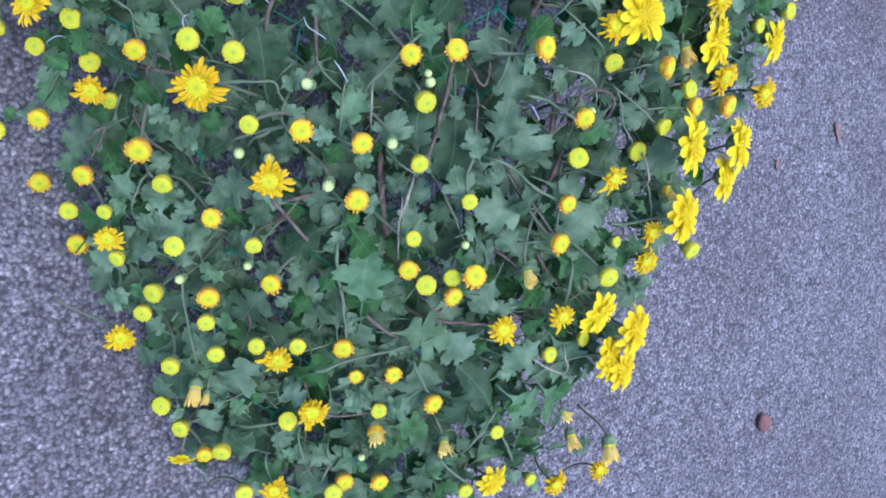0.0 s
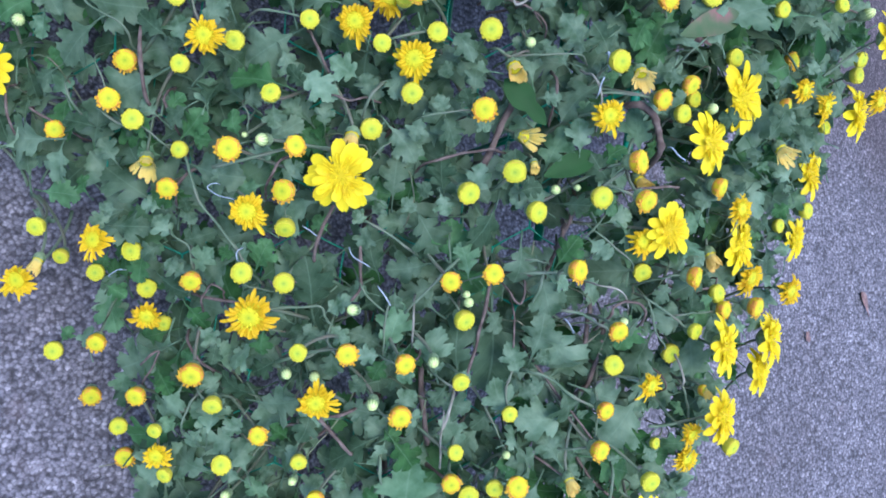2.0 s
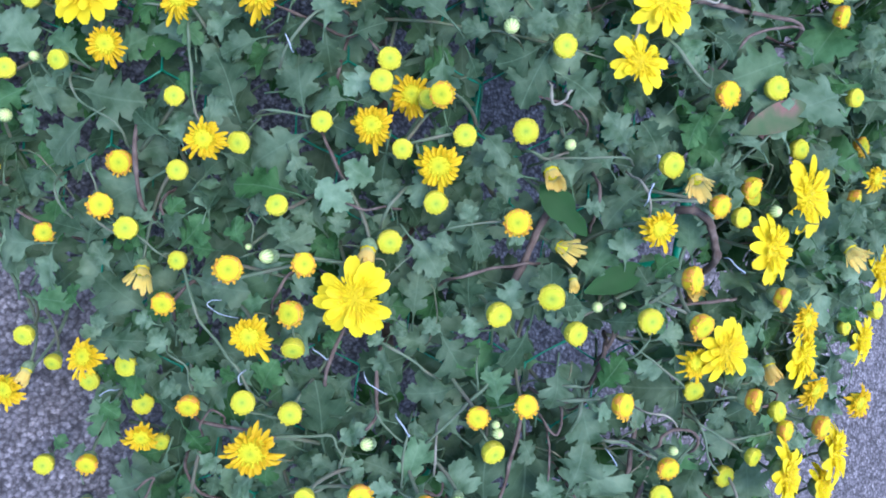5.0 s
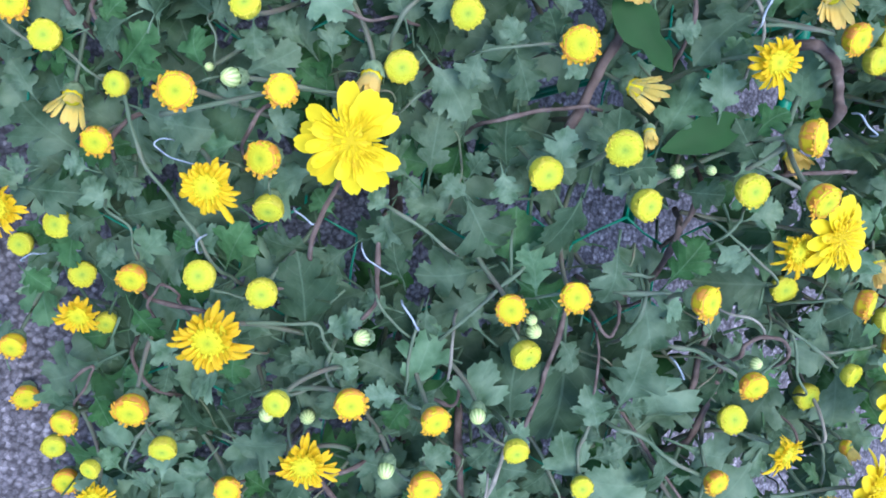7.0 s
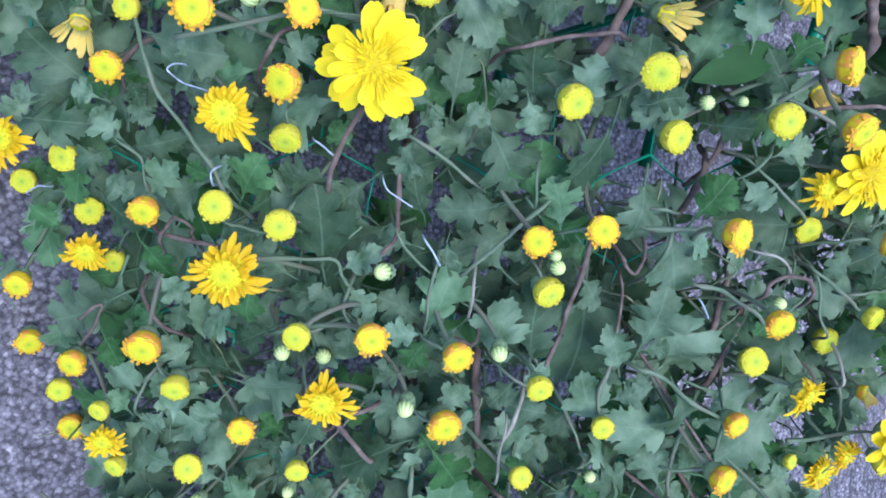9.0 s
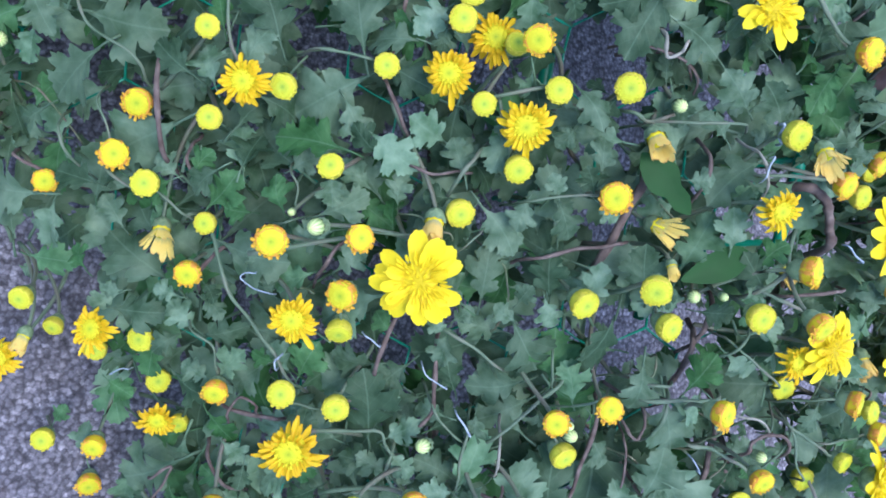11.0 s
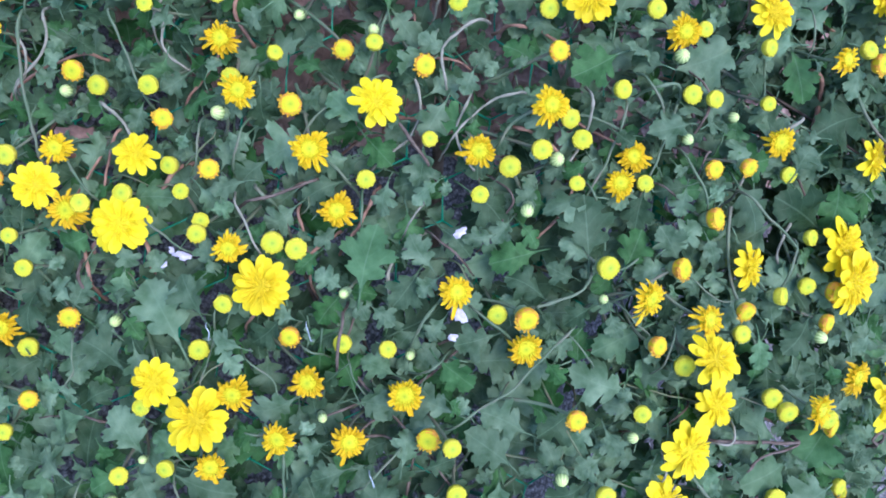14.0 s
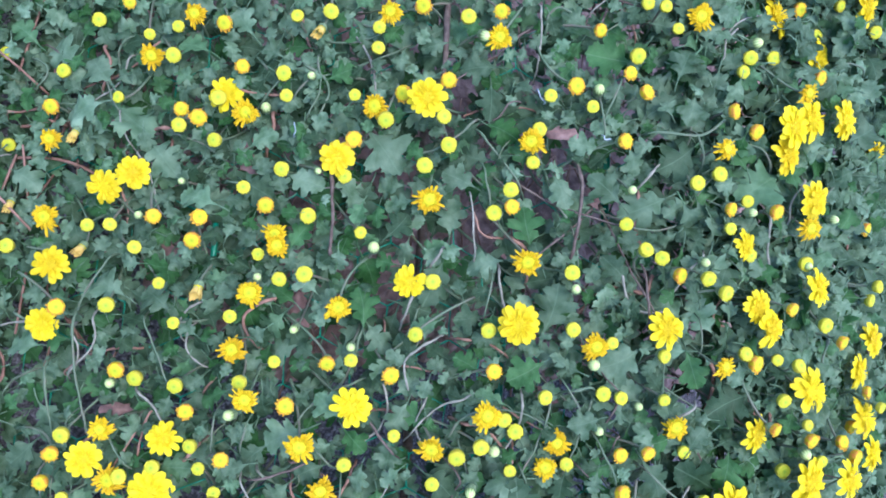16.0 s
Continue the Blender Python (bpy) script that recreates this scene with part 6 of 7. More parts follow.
branch(((-0.102, 0.201, 0.208), (-0.088, 0.189, 0.216), (-0.084, 0.180, 0.218)), 0.0010, 0.0008, STEM, "side_stem", True)
branch(((-0.076, 0.210, 0.230), (-0.069, 0.206, 0.235)), 0.0012, 0.0010, STEM, "side_stem", True)
branch(((-0.054, 0.303, 0.261), (-0.053, 0.287, 0.260)), 0.0012, 0.0010, STEM, "side_stem", True)
branch(((-0.010, 0.237, 0.279), (-0.018, 0.222, 0.272), (-0.022, 0.208, 0.267)), 0.0015, 0.0012, STEM, "side_stem", True)
branch(((-0.006, 0.202, 0.275), (-0.012, 0.196, 0.271), (-0.020, 0.193, 0.265)), 0.0013, 0.0011, STEM, "side_stem", True)
branch(((-0.053, 0.204, 0.246), (-0.049, 0.193, 0.246), (-0.043, 0.184, 0.248)), 0.0008, 0.0007, STEM, "side_stem", True)
branch(((-0.056, 0.225, 0.245), (-0.056, 0.199, 0.239)), 0.0013, 0.0011, WOOD, "side_stem", True)
branch(((-0.026, 0.290, 0.280), (-0.029, 0.284, 0.278)), 0.0010, 0.0008, PALE, "side_stem", True)
branch(((0.042, 0.236, 0.307), (0.062, 0.244, 0.318), (0.068, 0.250, 0.321), (0.070, 0.256, 0.323)), 0.0015, 0.0012, STEM, "side_stem", True)
branch(((0.011, 0.232, 0.291), (0.027, 0.219, 0.297)), 0.0013, 0.0011, STEM, "side_stem", True)
branch(((0.064, 0.226, 0.316), (0.049, 0.207, 0.306), (0.035, 0.189, 0.295), (0.027, 0.182, 0.290)), 0.0013, 0.0011, STEM, "side_stem", True)
branch(((0.062, 0.219, 0.314), (0.075, 0.205, 0.317)), 0.0008, 0.0007, STEM, "side_stem", True)
branch(((0.088, 0.243, 0.329), (0.101, 0.251, 0.335), (0.117, 0.261, 0.342)), 0.0015, 0.0013, STEM, "side_stem", True)
branch(((0.088, 0.238, 0.328), (0.097, 0.229, 0.330), (0.107, 0.222, 0.332)), 0.0010, 0.0008, STEM, "side_stem", True)
branch(((0.163, 0.308, 0.363), (0.179, 0.295, 0.365), (0.201, 0.279, 0.367)), 0.0013, 0.0011, STEM, "side_stem", True)
branch(((0.201, 0.279, 0.367), (0.194, 0.254, 0.361)), 0.0012, 0.0009, STEM, "side_stem", True)
branch(((0.111, 0.310, 0.344), (0.122, 0.299, 0.346)), 0.0009, 0.0007, WOOD, "side_stem", True)
branch(((0.131, 0.255, 0.346), (0.149, 0.244, 0.349), (0.166, 0.245, 0.354)), 0.0009, 0.0007, STEM, "side_stem", True)
branch(((0.123, 0.222, 0.338), (0.119, 0.204, 0.333)), 0.0010, 0.0009, STEM, "side_stem", True)
branch(((-0.012, 0.275, 0.281), (0.002, 0.262, 0.287)), 0.0010, 0.0008, WOOD, "side_stem", True)
branch(((-0.078, 0.144, 0.214), (-0.075, 0.123, 0.210), (-0.073, 0.104, 0.207), (-0.069, 0.095, 0.207)), 0.0014, 0.0011, STEM, "side_stem", True)
branch(((-0.099, 0.156, 0.200), (-0.090, 0.155, 0.207)), 0.0010, 0.0009, STEM, "side_stem", True)
branch(((-0.131, 0.124, 0.164), (-0.125, 0.111, 0.166), (-0.109, 0.098, 0.176), (-0.104, 0.087, 0.176)), 0.0011, 0.0009, STEM, "side_stem", True)
branch(((-0.120, 0.079, 0.160), (-0.115, 0.066, 0.160), (-0.113, 0.056, 0.159)), 0.0009, 0.0008, STEM, "side_stem", True)
branch(((-0.098, 0.093, 0.181), (-0.093, 0.058, 0.174)), 0.0018, 0.0015, WOOD, "side_stem", True)
branch(((-0.151, 0.055, 0.119), (-0.140, 0.046, 0.127)), 0.0012, 0.0010, WOOD, "side_stem", True)
branch(((-0.042, 0.099, 0.229), (-0.029, 0.097, 0.237), (-0.018, 0.094, 0.243)), 0.0012, 0.0010, STEM, "side_stem", True)
branch(((-0.013, 0.085, 0.240), (-0.005, 0.069, 0.241)), 0.0012, 0.0010, WOOD, "side_stem", True)
branch(((-0.035, 0.127, 0.241), (-0.022, 0.146, 0.254)), 0.0012, 0.0010, STEM, "side_stem", True)
branch(((-0.166, 0.068, 0.108), (-0.162, 0.047, 0.105)), 0.0012, 0.0010, WOOD, "side_stem", True)
branch(((-0.135, 0.068, 0.142), (-0.130, 0.055, 0.143)), 0.0012, 0.0010, STEM, "side_stem", True)
branch(((-0.180, 0.098, 0.107), (-0.179, 0.115, 0.112)), 0.0012, 0.0010, STEM, "side_stem", True)
branch(((0.007, 0.164, 0.275), (0.021, 0.177, 0.286), (0.027, 0.182, 0.290)), 0.0013, 0.0011, STEM, "side_stem", True)
branch(((0.026, 0.080, 0.265), (0.047, 0.085, 0.277)), 0.0014, 0.0011, STEM, "side_stem", True)
branch(((0.029, 0.077, 0.266), (0.037, 0.058, 0.264)), 0.0014, 0.0011, STEM, "side_stem", True)
branch(((0.163, 0.156, 0.333), (0.195, 0.154, 0.338), (0.230, 0.153, 0.342)), 0.0017, 0.0014, WOOD, "side_stem", True)
branch(((0.171, 0.163, 0.342), (0.171, 0.155, 0.340), (0.160, 0.155, 0.338)), 0.0011, 0.0009, PALE, "side_stem", True)
branch(((0.191, 0.134, 0.333), (0.201, 0.144, 0.337), (0.231, 0.151, 0.342)), 0.0012, 0.0010, WOOD, "side_stem", True)
branch(((0.148, 0.134, 0.327), (0.170, 0.115, 0.327), (0.183, 0.109, 0.328)), 0.0015, 0.0012, STEM, "side_stem", True)
branch(((0.127, 0.143, 0.326), (0.126, 0.131, 0.323)), 0.0011, 0.0009, PALE, "side_stem", True)
branch(((0.082, 0.105, 0.295), (0.102, 0.099, 0.301)), 0.0009, 0.0007, WOOD, "side_stem", True)
branch(((0.095, 0.074, 0.295), (0.130, 0.074, 0.306)), 0.0011, 0.0009, STEM, "side_stem", True)
branch(((0.084, 0.077, 0.291), (0.092, 0.074, 0.294), (0.101, 0.077, 0.298)), 0.0014, 0.0012, STEM, "side_stem", True)
branch(((0.059, 0.136, 0.295), (0.068, 0.133, 0.299)), 0.0008, 0.0007, STEM, "side_stem", True)
branch(((0.207, 0.081, 0.324), (0.217, 0.091, 0.328)), 0.0012, 0.0010, STEM, "side_stem", True)
branch(((0.053, -0.173, 0.184), (0.058, -0.192, 0.177), (0.064, -0.211, 0.170), (0.070, -0.233, 0.161)), 0.0017, 0.0014, STEM, "side_stem", True)
branch(((0.057, -0.262, 0.139), (0.077, -0.254, 0.153), (0.103, -0.246, 0.169), (0.124, -0.239, 0.181)), 0.0017, 0.0014, STEM, "side_stem", True)
branch(((0.014, -0.140, 0.174), (0.024, -0.152, 0.174), (0.036, -0.166, 0.174)), 0.0018, 0.0015, WOOD, "side_stem", True)
branch(((0.088, -0.173, 0.203), (0.085, -0.158, 0.209), (0.084, -0.143, 0.215)), 0.0010, 0.0008, PALE, "side_stem", True)
branch(((-0.053, -0.122, 0.138), (-0.046, -0.130, 0.140)), 0.0012, 0.0010, STEM, "side_stem", True)
branch(((-0.030, -0.192, 0.121), (-0.024, -0.220, 0.110), (-0.014, -0.254, 0.098)), 0.0013, 0.0011, STEM, "side_stem", True)
branch(((0.020, -0.307, 0.090), (0.041, -0.307, 0.103)), 0.0017, 0.0014, STEM, "side_stem", True)
branch(((0.042, -0.314, 0.099), (0.055, -0.304, 0.113)), 0.0014, 0.0012, STEM, "side_stem", True)
branch(((0.057, -0.319, 0.105), (0.071, -0.351, 0.092)), 0.0015, 0.0012, STEM, "side_stem", True)
branch(((0.080, -0.357, 0.093), (0.082, -0.341, 0.104), (0.078, -0.330, 0.109)), 0.0015, 0.0012, STEM, "side_stem", True)
branch(((0.081, -0.220, 0.170), (0.099, -0.234, 0.171)), 0.0017, 0.0014, WOOD, "side_stem", True)
branch(((0.091, -0.286, 0.141), (0.103, -0.302, 0.137)), 0.0014, 0.0011, STEM, "side_stem", True)
branch(((0.040, -0.340, 0.081), (0.047, -0.357, 0.074)), 0.0015, 0.0012, STEM, "side_stem", True)
branch(((0.219, -0.214, 0.212), (0.216, -0.192, 0.222)), 0.0018, 0.0015, STEM, "side_stem", True)
branch(((0.221, -0.201, 0.218), (0.250, -0.220, 0.208)), 0.0016, 0.0013, STEM, "side_stem", True)
branch(((0.211, -0.262, 0.189), (0.244, -0.276, 0.182), (0.237, -0.260, 0.191)), 0.0014, 0.0012, PALE, "side_stem", True)
branch(((0.180, -0.339, 0.138), (0.193, -0.309, 0.158)), 0.0015, 0.0012, STEM, "side_stem", True)
branch(((0.166, -0.348, 0.130), (0.200, -0.378, 0.117)), 0.0015, 0.0013, STEM, "side_stem", True)
branch(((0.211, -0.331, 0.147), (0.230, -0.355, 0.134)), 0.0015, 0.0013, STEM, "side_stem", True)
branch(((0.120, -0.260, 0.168), (0.134, -0.280, 0.161)), 0.0016, 0.0013, STEM, "side_stem", True)
branch(((0.172, -0.170, 0.227), (0.193, -0.169, 0.231)), 0.0013, 0.0010, STEM, "side_stem", True)
branch(((0.186, -0.136, 0.245), (0.192, -0.160, 0.235)), 0.0013, 0.0010, STEM, "side_stem", True)
branch(((-0.073, 0.538, 0.258), (-0.070, 0.501, 0.260), (-0.070, 0.474, 0.259)), 0.0020, 0.0016, WOOD, "side_stem", True)
branch(((-0.216, 0.465, 0.137), (-0.232, 0.428, 0.118)), 0.0014, 0.0011, STEM, "side_stem", True)
branch(((-0.234, 0.419, 0.113), (-0.231, 0.382, 0.113), (-0.222, 0.346, 0.119), (-0.216, 0.324, 0.122)), 0.0017, 0.0014, STEM, "side_stem", True)
branch(((-0.250, 0.377, 0.091), (-0.244, 0.340, 0.092), (-0.238, 0.322, 0.096)), 0.0017, 0.0014, STEM, "side_stem", True)
branch(((-0.187, 0.415, 0.163), (-0.178, 0.392, 0.170), (-0.168, 0.366, 0.176)), 0.0013, 0.0011, STEM, "side_stem", True)
branch(((-0.218, 0.589, 0.139), (-0.211, 0.567, 0.147)), 0.0011, 0.0009, PALE, "side_stem", True)
branch(((-0.228, 0.617, 0.126), (-0.220, 0.596, 0.134)), 0.0014, 0.0012, STEM, "side_stem", True)
branch(((-0.107, 0.618, 0.233), (-0.127, 0.594, 0.219)), 0.0013, 0.0011, STEM, "side_stem", True)
branch(((-0.088, 0.618, 0.247), (-0.101, 0.599, 0.239)), 0.0013, 0.0011, STEM, "side_stem", True)
branch(((0.099, 0.544, 0.354), (0.101, 0.521, 0.355), (0.096, 0.480, 0.351)), 0.0020, 0.0016, WOOD, "side_stem", True)
branch(((0.020, 0.514, 0.321), (0.023, 0.476, 0.322)), 0.0012, 0.0010, PALE, "side_stem", True)
branch(((0.156, 0.578, 0.380), (0.193, 0.579, 0.393), (0.213, 0.593, 0.399)), 0.0019, 0.0015, STEM, "side_stem", True)
branch(((0.191, 0.579, 0.392), (0.196, 0.560, 0.393)), 0.0016, 0.0013, STEM, "side_stem", True)
branch(((0.114, 0.610, 0.363), (0.116, 0.577, 0.365)), 0.0013, 0.0011, STEM, "side_stem", True)
branch(((0.130, 0.621, 0.370), (0.119, 0.591, 0.365)), 0.0013, 0.0011, STEM, "side_stem", True)
branch(((0.029, 0.540, 0.323), (0.035, 0.513, 0.326)), 0.0012, 0.0010, STEM, "side_stem", True)
branch(((0.012, 0.682, 0.287), (0.010, 0.616, 0.289)), 0.0035, 0.0028, WOOD, "side_stem", True)
branch(((0.034, 0.429, 0.323), (0.037, 0.455, 0.326)), 0.0012, 0.0010, STEM, "side_stem", True)
branch(((0.092, 0.375, 0.347), (0.103, 0.358, 0.349)), 0.0012, 0.0010, STEM, "side_stem", True)
branch(((0.103, 0.410, 0.353), (0.112, 0.393, 0.356)), 0.0012, 0.0010, STEM, "side_stem", True)
branch(((0.151, 0.465, 0.371), (0.156, 0.430, 0.371)), 0.0013, 0.0010, WOOD, "side_stem", True)
branch(((0.164, 0.413, 0.375), (0.160, 0.404, 0.373)), 0.0013, 0.0010, STEM, "side_stem", True)
branch(((0.120, 0.333, 0.353), (0.135, 0.304, 0.354)), 0.0013, 0.0010, STEM, "side_stem", True)
branch(((0.197, 0.427, 0.385), (0.199, 0.405, 0.383)), 0.0010, 0.0009, STEM, "side_stem", True)
branch(((-0.203, 0.325, 0.136), (-0.190, 0.303, 0.147)), 0.0014, 0.0011, STEM, "side_stem", True)
branch(((-0.114, 0.342, 0.221), (-0.118, 0.321, 0.215)), 0.0013, 0.0010, STEM, "side_stem", True)
branch(((-0.136, 0.342, 0.203), (-0.136, 0.320, 0.200)), 0.0013, 0.0010, STEM, "side_stem", True)
branch(((-0.039, 0.345, 0.273), (-0.022, 0.321, 0.281)), 0.0014, 0.0012, WOOD, "side_stem", True)
branch(((-0.057, -0.066, 0.165), (-0.056, -0.061, 0.168), (-0.053, -0.057, 0.172), (-0.049, -0.058, 0.174), (-0.046, -0.061, 0.175), (-0.046, -0.064, 0.174)), 0.0009, 0.0008, WOOD, "tendril", True)
branch(((0.177, -0.082, 0.271), (0.179, -0.076, 0.273), (0.187, -0.073, 0.276), (0.197, -0.074, 0.277), (0.205, -0.079, 0.275), (0.205, -0.084, 0.273)), 0.0013, 0.0011, WOOD, "tendril", True)
branch(((0.108, -0.065, 0.259), (0.112, -0.070, 0.258), (0.116, -0.073, 0.259), (0.118, -0.069, 0.261), (0.117, -0.063, 0.263)), 0.0010, 0.0009, WOOD, "tendril", True)
twig_rng = random.Random(77)
for i in range(240):
    y = twig_rng.uniform(0.27, 0.80)
    x = twig_rng.uniform(left_edge(y) + 0.06, right_edge(y) - 0.03)
    brown = i % 5 < 2
    deep = twig_rng.uniform(0.016, 0.036) if brown else twig_rng.uniform(0.006, 0.020)
    way, long, bow = twig_rng.gauss(-1.6, 0.75), twig_rng.uniform(0.022, 0.060), twig_rng.gauss(0, 0.008)
    line = []
    for k in range(4):
        along, off = long * k / 3, bow * math.sin(math.pi * k / 3)
        px, py = x + along * math.cos(way) - off * math.sin(way), y + along * math.sin(way) + off * math.cos(way)
        line.append(under(Vector((px, py, canopy(px, py) - deep - 0.004 * k))))
    thick = twig_rng.uniform(0.0013, 0.0026) if brown else twig_rng.uniform(0.0011, 0.0018)
    branch(line, thick, thick * 0.8, STRAW if brown else twig_rng.choice((STEM, STEM, PALE)), "side_stem", True)

branch(((0.087, 0.107, 0.305), (0.088, 0.099, 0.304), (0.094, 0.101, 0.306), (0.096, 0.105, 0.308)), 0.0012, 0.0010, PALE, "tendril", True)
branch(((0.315, 0.148, 0.344), (0.308, 0.152, 0.346), (0.313, 0.156, 0.347), (0.322, 0.156, 0.345), (0.322, 0.151, 0.344)), 0.0013, 0.0011, WOOD, "tendril", True)


# ---------------------------------------------------------------- supports, ties and litter
GREEN = plain("green_plastic", [(0.3, (0.0, 0.13, 0.075)), (0.7, (0.003, 0.20, 0.12))], 60, 0.35, 0, 0.1)
WIRE = plain("galvanised_wire", [(0.3, (0.16, 0.21, 0.25)), (0.7, (0.32, 0.39, 0.44))], 300, 0.5, 0.2, 0.2)
PAPER = plain("white_paper", [(0.3, (0.26, 0.26, 0.32)), (0.7, (0.46, 0.45, 0.52))], 260, 0.8, 0, 0.6, 0.002)
DRY = plain("dry_leaf", [(0.3, (0.085, 0.052, 0.048)), (0.5, (0.15, 0.095, 0.085)), (0.72, (0.23, 0.155, 0.14))], 120, 0.8, 0.0, 0.5, 0.001)
SOIL = plain("brown_soil", [(0.3, (0.10, 0.066, 0.056)), (0.55, (0.22, 0.145, 0.125)), (0.75, (0.36, 0.245, 0.21))], 70, 0.95, 0, 1.0, 0.006)


def tube_part(name, path, radii, mat, parent=None, sides=7, label=""):
    v, f, t = tube([Vector(p) for p in path], radii, sides)
    return part(name, mesh_of(name, [tuple(q) for q in v], f, mat, t), None, parent, label)


def frame_rods():
    """Green plastic-coated stakes on posts that carry the plant."""
    rig = tagged(new("garden_stake_frame"), "green plastic-coated garden stakes carrying the plant over the ground", "plant support")
    for x, y0, y1, low in ((-0.138, 0.42, 0.50, 0.050), (0.1945, 0.020, 0.072, 0.040), (0.20, -0.02, 0.84, 0.135), (0.105, -0.30, 0.84, 0.125)):
        path = [Vector((x, y0 + (y1 - y0) * i / 10, max(0.02, canopy(x, y0 + (y1 - y0) * i / 10) - low))) for i in range(11)]
        tube_part("stake", path, [0.0040 if low > 0.06 else 0.0034 if low < 0.045 else 0.0026] * 11, GREEN, rig)
        for p in (path[1], path[9]):
            tube_part("post", [Vector((p.x, p.y, -0.01)), Vector((p.x, p.y, p.z))], [0.0018, 0.0018], GREEN, rig)
    return rig


frame_rods()


def netting():
    """Hexagonal green wire netting below the foliage."""
    nt = tagged(new("wire_netting"), "green plastic-coated hexagonal wire netting under the foliage", "netting")
    soup, count = Soup(), 0
    a = 0.026
    for j in range(28):
        for i in range(10):
            cx, cy = -0.24 + i * a * 1.732 + (a * 0.866 if j % 2 else 0), -0.32 + j * a * 1.5
            for k in range(3):
                w0, w1 = math.radians(30 + 60 * k), math.radians(90 + 60 * k)
                p = [(cx + a * math.cos(w), cy + a * math.sin(w)) for w in (w0, w1)]
                if any(not (left_edge(y) + 0.05 < x < right_edge(y) - 0.07) for x, y in p):
                    continue
                q = [Vector((x, y, max(0.015, canopy(x, y) - 0.055))) for x, y in p]
                mid = (q[0] + q[1]) / 2 + Vector((0, 0, -0.002))
                strand = tube([q[0], mid, q[1]], [0.0008, 0.0005, 0.0008], 5)
                if -0.12 < cy < 0.20 and count < 290:
                    part("wire", mesh_of("wire", [tuple(v) for v in strand[0]], strand[1], GREEN, strand[2]), None, nt)
                    count += 1
                else:
                    soup.add(*strand)
    tagged(part("net_wire", soup.mesh("net_wire", GREEN), None, nt), kind="stuff")


netting()


def tie(points, r):
    """A short bent end of wire that ties a stem, sunk at its ends into the foliage."""
    pts = [behind(Vector(p), 0.004) for p in points]
    pts = [pts[0] + VIEW_AXIS * 0.006 - (pts[1] - pts[0]).normalized() * 0.002] + pts + [pts[-1] + VIEW_AXIS * 0.006]
    path = []
    for i in range(len(pts) - 1):
        a, b = pts[i], pts[i + 1]
        pa, pb = pts[max(0, i - 1)], pts[min(len(pts) - 1, i + 2)]
        path += bezier(a, a + (b - pa) / 6, b - (pb - a) / 6, b, 4)[:-1 if i + 2 < len(pts) else None]
    base = path[0].copy()
    ob = tagged(tube_part("wire_tie", [p - base for p in path], [0.66 * r] * len(path), WIRE), "pale galvanised wire tie hooked round a stem", "wire tie", "wire ties on the stems")
    ob.matrix_basis = Matrix.Translation(base)


tie(((-0.048, -0.007, 0.196), (-0.054, -0.005, 0.192), (-0.058, -0.002, 0.190), (-0.060, -0.000, 0.190), (-0.058, 0.002, 0.191), (-0.055, 0.002, 0.194)), 0.0005)
tie(((-0.041, -0.037, 0.190), (-0.042, -0.039, 0.188), (-0.041, -0.043, 0.187)), 0.0007)
tie(((0.016, -0.039, 0.226), (0.018, -0.043, 0.226), (0.022, -0.046, 0.228), (0.027, -0.049, 0.229)), 0.0005)
tie(((0.034, -0.062, 0.228), (0.038, -0.067, 0.228), (0.041, -0.072, 0.228)), 0.0007)
tie(((-0.009, -0.025, 0.216), (-0.006, -0.027, 0.217), (-0.003, -0.030, 0.219)), 0.0006)
tie(((0.143, 0.051, 0.310), (0.144, 0.056, 0.311), (0.145, 0.060, 0.313)), 0.0007)
tie(((0.199, 0.022, 0.312), (0.205, 0.018, 0.311), (0.211, 0.015, 0.311)), 0.0007)
tie(((0.147, -0.084, 0.265), (0.151, -0.088, 0.264), (0.154, -0.092, 0.263)), 0.0006)
tie(((-0.106, -0.049, 0.131), (-0.102, -0.046, 0.136), (-0.099, -0.046, 0.139)), 0.0005)
tie(((-0.076, 0.222, 0.238), (-0.075, 0.218, 0.239), (-0.073, 0.213, 0.239)), 0.0006)
tie(((0.146, 0.074, 0.317), (0.148, 0.070, 0.317), (0.150, 0.067, 0.316)), 0.0010)
tie(((-0.036, 0.134, 0.248), (-0.034, 0.130, 0.248), (-0.033, 0.127, 0.248)), 0.0006)
tie(((-0.125, 0.220, 0.199), (-0.123, 0.216, 0.200), (-0.123, 0.212, 0.199)), 0.0006)
tie(((0.064, 0.605, 0.346), (0.066, 0.599, 0.347), (0.070, 0.598, 0.349)), 0.0009)
tie(((0.112, 0.570, 0.369), (0.113, 0.567, 0.369), (0.117, 0.568, 0.371)), 0.0009)
tie(((-0.101, 0.574, 0.245), (-0.100, 0.567, 0.247), (-0.101, 0.564, 0.246)), 0.0007)


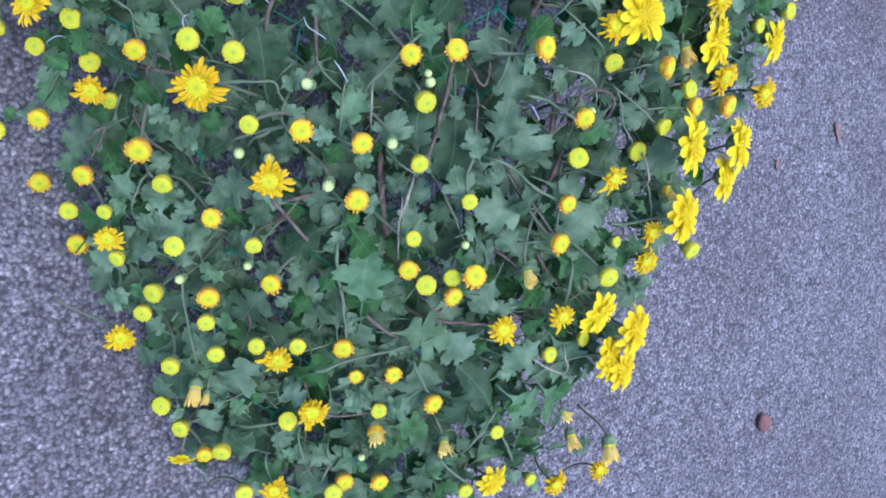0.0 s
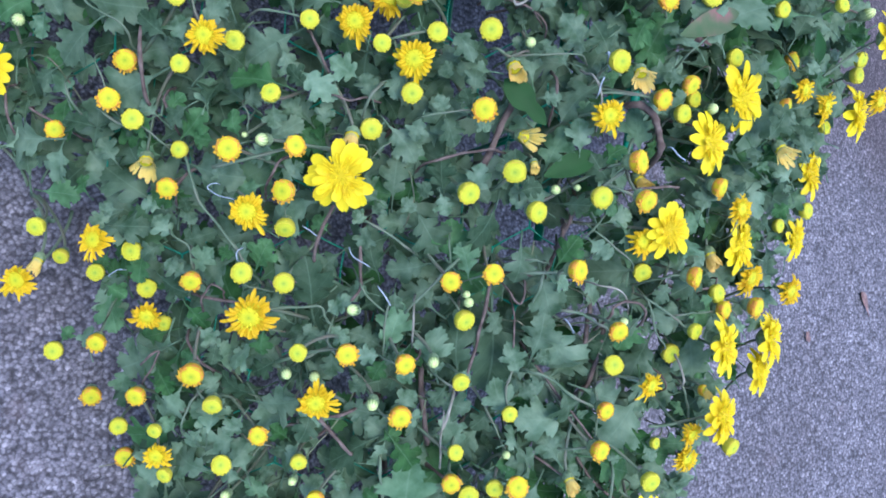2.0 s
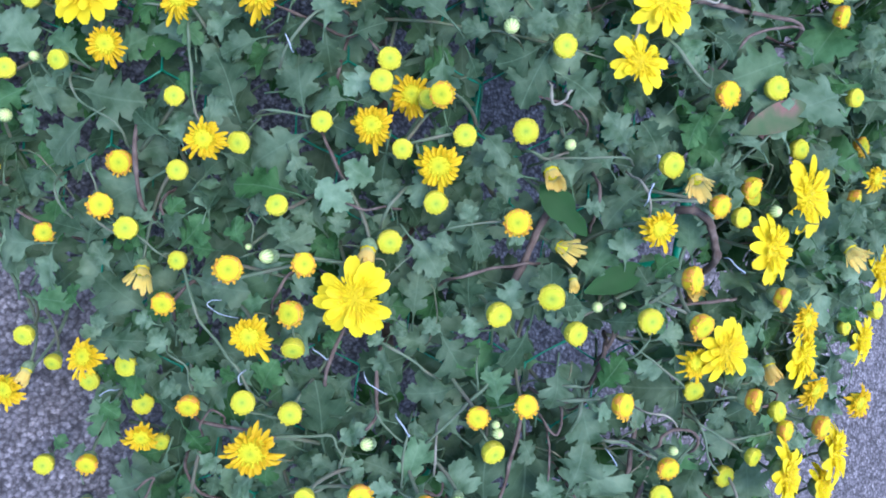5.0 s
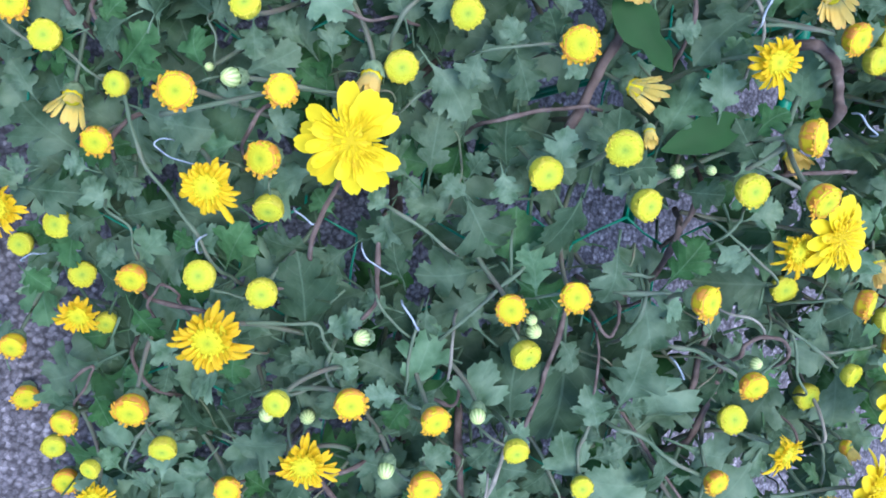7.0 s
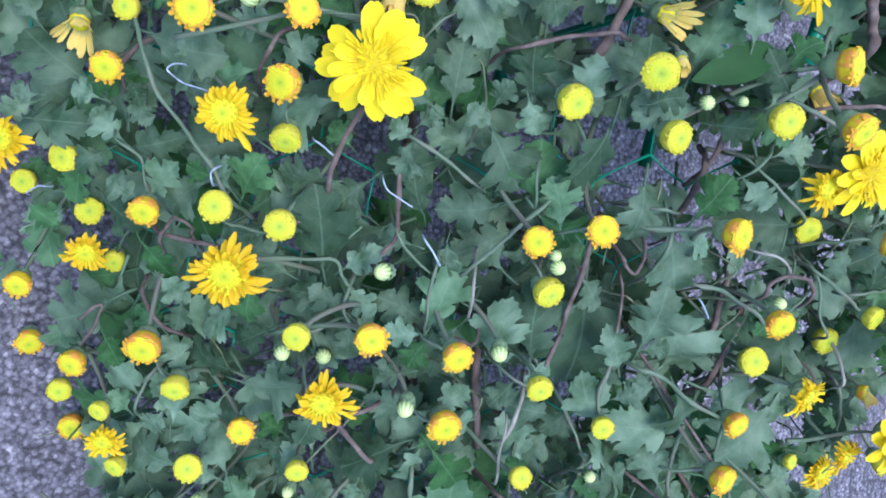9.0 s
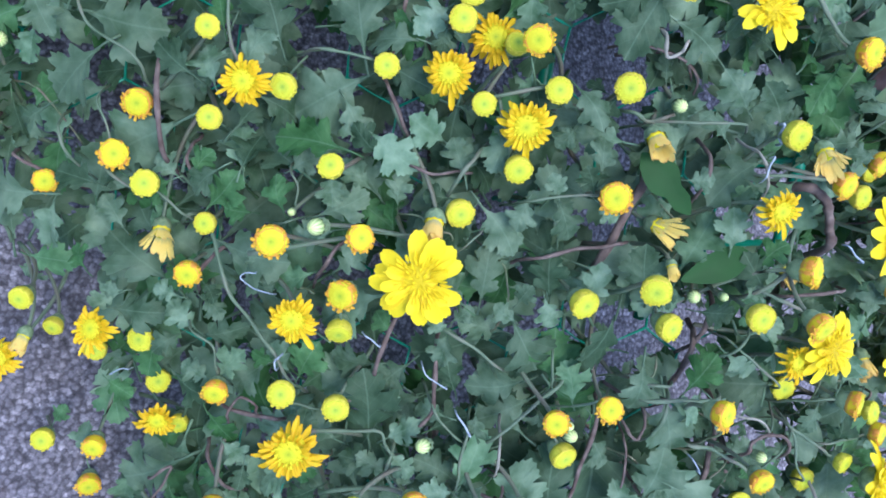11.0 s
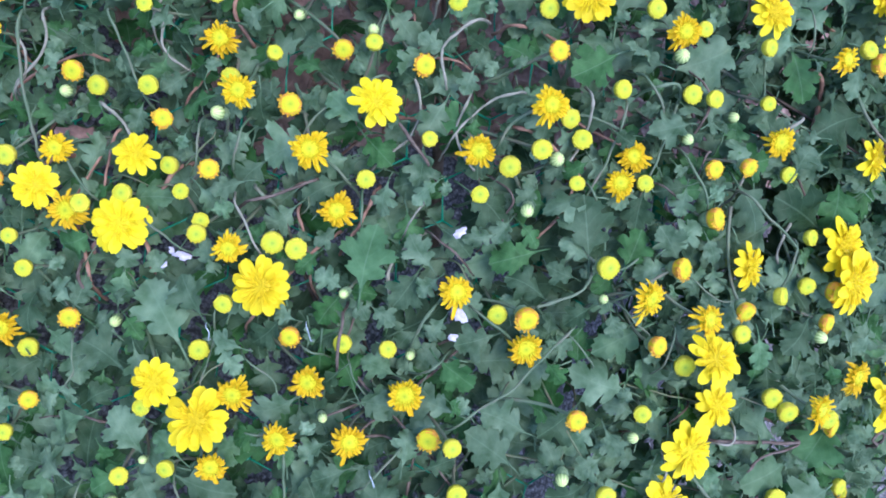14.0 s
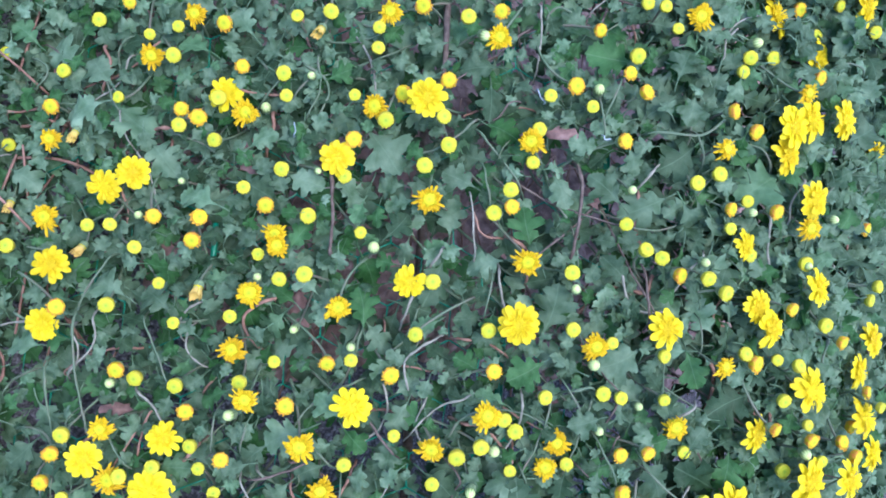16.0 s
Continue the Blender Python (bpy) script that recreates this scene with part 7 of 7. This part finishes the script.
def scrap(name, label, cat, x, y, z, turn, long, wide, mat, tilt=(-0.45, -0.1, 0.9), curl=0.1):
    """A thin torn piece with an uneven outline."""
    rng = random.Random(int(1000 * (x + 2 * y + 5)))
    v, f, t = [], [], []
    n = 14
    for lay in (0, 1):
        for k in range(n):
            w = 2 * math.pi * k / n
            r = rng.uniform(0.55, 1.1) if lay == 0 else None
            if lay == 0:
                px, py = long * 0.5 * r * math.cos(w), wide * 0.5 * r * math.sin(w)
                v.append((px, py, curl * (px / long) ** 2 * long * 4)), t.append((0.5 + py / long, 0.5 + px / long))
            else:
                q = v[k]
                v.append((q[0], q[1], q[2] - 0.0005)), t.append(t[k])
    v += [(0, 0, 0.0), (0, 0, -0.0005)]
    t += [(0.5, 0.5)] * 2
    for k in range(n):
        q = (k + 1) % n
        f += [(2 * n, k, q), (2 * n + 1, n + q, n + k), (k, n + k, n + q, q)]
    ob = tagged(part(name, mesh_of(name, v, f, mat, t), None), label, cat)
    ob.matrix_basis = facing(Vector((x, y, z)), tilt, turn)
    return ob


scrap("paper_scrap", "torn white paper scrap caught in the leaves", "paper scrap", 0.000, 0.230, 0.287, 0.5, 0.013, 0.008, PAPER)
scrap("paper_scrap", "small torn white paper scrap among stems", "paper scrap", -0.002, 0.217, 0.284, 1.2, 0.007, 0.005, PAPER)
scrap("paper_scrap", "torn white paper scrap caught in the leaves", "paper scrap", -0.004, 0.278, 0.292, 1.9, 0.011, 0.006, PAPER)
scrap("paper_scrap", "crumpled white paper scrap below the leaves", "paper scrap", -0.137, 0.263, 0.183, 1.2, 0.013, 0.006, PAPER)
scrap("paper_scrap", "small white paper scrap below the leaves", "paper scrap", -0.143, 0.266, 0.179, 0.3, 0.006, 0.004, PAPER)
scrap("paper_scrap", "small white paper scrap below the leaves", "paper scrap", -0.146, 0.257, 0.174, 2.3, 0.006, 0.003, PAPER)
scrap("dead_leaf", "dull mauve-brown dead leaf lying among the leaves", "dead leaf", 0.091, 0.575, 0.342, 1.3, 0.030, 0.013, DRY)
for x, y, z, w, ln in ((-0.076, 0.425, 0.213, 0.4, 0.035), (0.099, 0.366, 0.306, 1.4, 0.03), (0.065, 0.488, 0.298, 0.2, 0.035), (-0.012, 0.472, 0.256, 2.2, 0.03), (-0.164, 0.474, 0.145, 1.0, 0.03),
                       (-0.121, 0.549, 0.194, 0.7, 0.032), (-0.194, 0.345, 0.116, 2.0, 0.03), (0.124, 0.528, 0.335, 0.9, 0.03), (0.241, 0.109, 0.300, 0.3, 0.034)):
    scrap("dead_leaf", "curled brown dead leaf caught in the foliage", "dead leaf", x, y, z, w, ln, ln * 0.5, DRY, (-0.3, 0.1, 0.9), 0.35)


def soil_bed():
    """Low mound of soil and bark on the asphalt under the upper part of the plant."""
    bm = bmesh.new()
    bmesh.ops.create_grid(bm, x_segments=70, y_segments=60, size=0.5)
    for v in bm.verts:
        x, y = -0.30 + (v.co.x + 0.5) * 1.15, 0.33 + (v.co.y + 0.5) * 0.75
        edge = min(1.0, 7 * (0.46 - 0.5 * ((2 * abs(v.co.x)) ** 3.2 + (2 * abs(v.co.y)) ** 3.2) ** (1 / 3.2)) + 0.5 * noise.noise(Vector((x * 9, y * 9, 7))) + 0.25 * noise.noise(Vector((x * 30, y * 30, 2))))
        v.co = Vector((x, y, -0.004 + max(0.0, edge) * (0.034 + 0.010 * noise.noise(Vector((x * 16, y * 16, 0))) + 0.006 * noise.noise(Vector((x * 60, y * 60, 3))))))
    return tagged(part("soil", bm, SOIL), "low mound of brown soil and bark on the asphalt", "soil", kind="structure")


soil_bed()
straw = Soup()
trng = random.Random(5)
for i in range(420):
    x, y = trng.uniform(-0.3, 0.7), trng.uniform(0.37, 0.95)
    a, ln = trng.gauss(1.57, 0.5), trng.uniform(0.03, 0.09)
    z = trng.uniform(0.034, 0.06)
    d = Vector((math.cos(a), math.sin(a), trng.uniform(-0.25, 0.25))) * ln
    straw.add(*tube([Vector((x, y, z)) - d / 2, Vector((x, y, z + 0.003)), Vector((x, y, z)) + d / 2], [0.0012, 0.0014, 0.0011], 4))
tagged(part("straw", straw.mesh("straw", STRAW), None), "dry brown straw and dead stems on the soil", "straw", kind="stuff")


def pebble(x, y, r, mat, label):
    bm = bmesh.new()
    bmesh.ops.create_icosphere(bm, subdivisions=3, radius=r)
    for v in bm.verts:
        v.co *= 1 + 0.12 * noise.noise(v.co * 90 + Vector((x, y, 0)) * 10)
        v.co.z *= 0.55
        v.co.x *= 0.85
    for f in bm.faces:
        f.smooth = True
    ob = tagged(part("pebble", bm, mat, None), label, "pebble")
    ob.matrix_basis = pose(x, y, r * 0.5, 0, 0, 30)


RED = plain("reddish_stone", [(0.3, (0.10, 0.05, 0.05)), (0.7, (0.17, 0.085, 0.085))], 120, 0.8)
pebble(0.715, -0.428, 0.0125, RED, "reddish-brown rounded pebble on the asphalt")
scrap("fallen_leaf", "brown narrow fallen leaf flat on the asphalt", "fallen leaf", 0.852, -0.06, 0.0035, 1.9, 0.044, 0.013, DRY, (0, 0, 1), 0.04)
scrap("fallen_leaf", "small dark fallen leaf scrap on the asphalt", "fallen leaf", 0.732, -0.104, 0.003, 1.6, 0.020, 0.010, DRY, (0, 0, 1), 0.03)
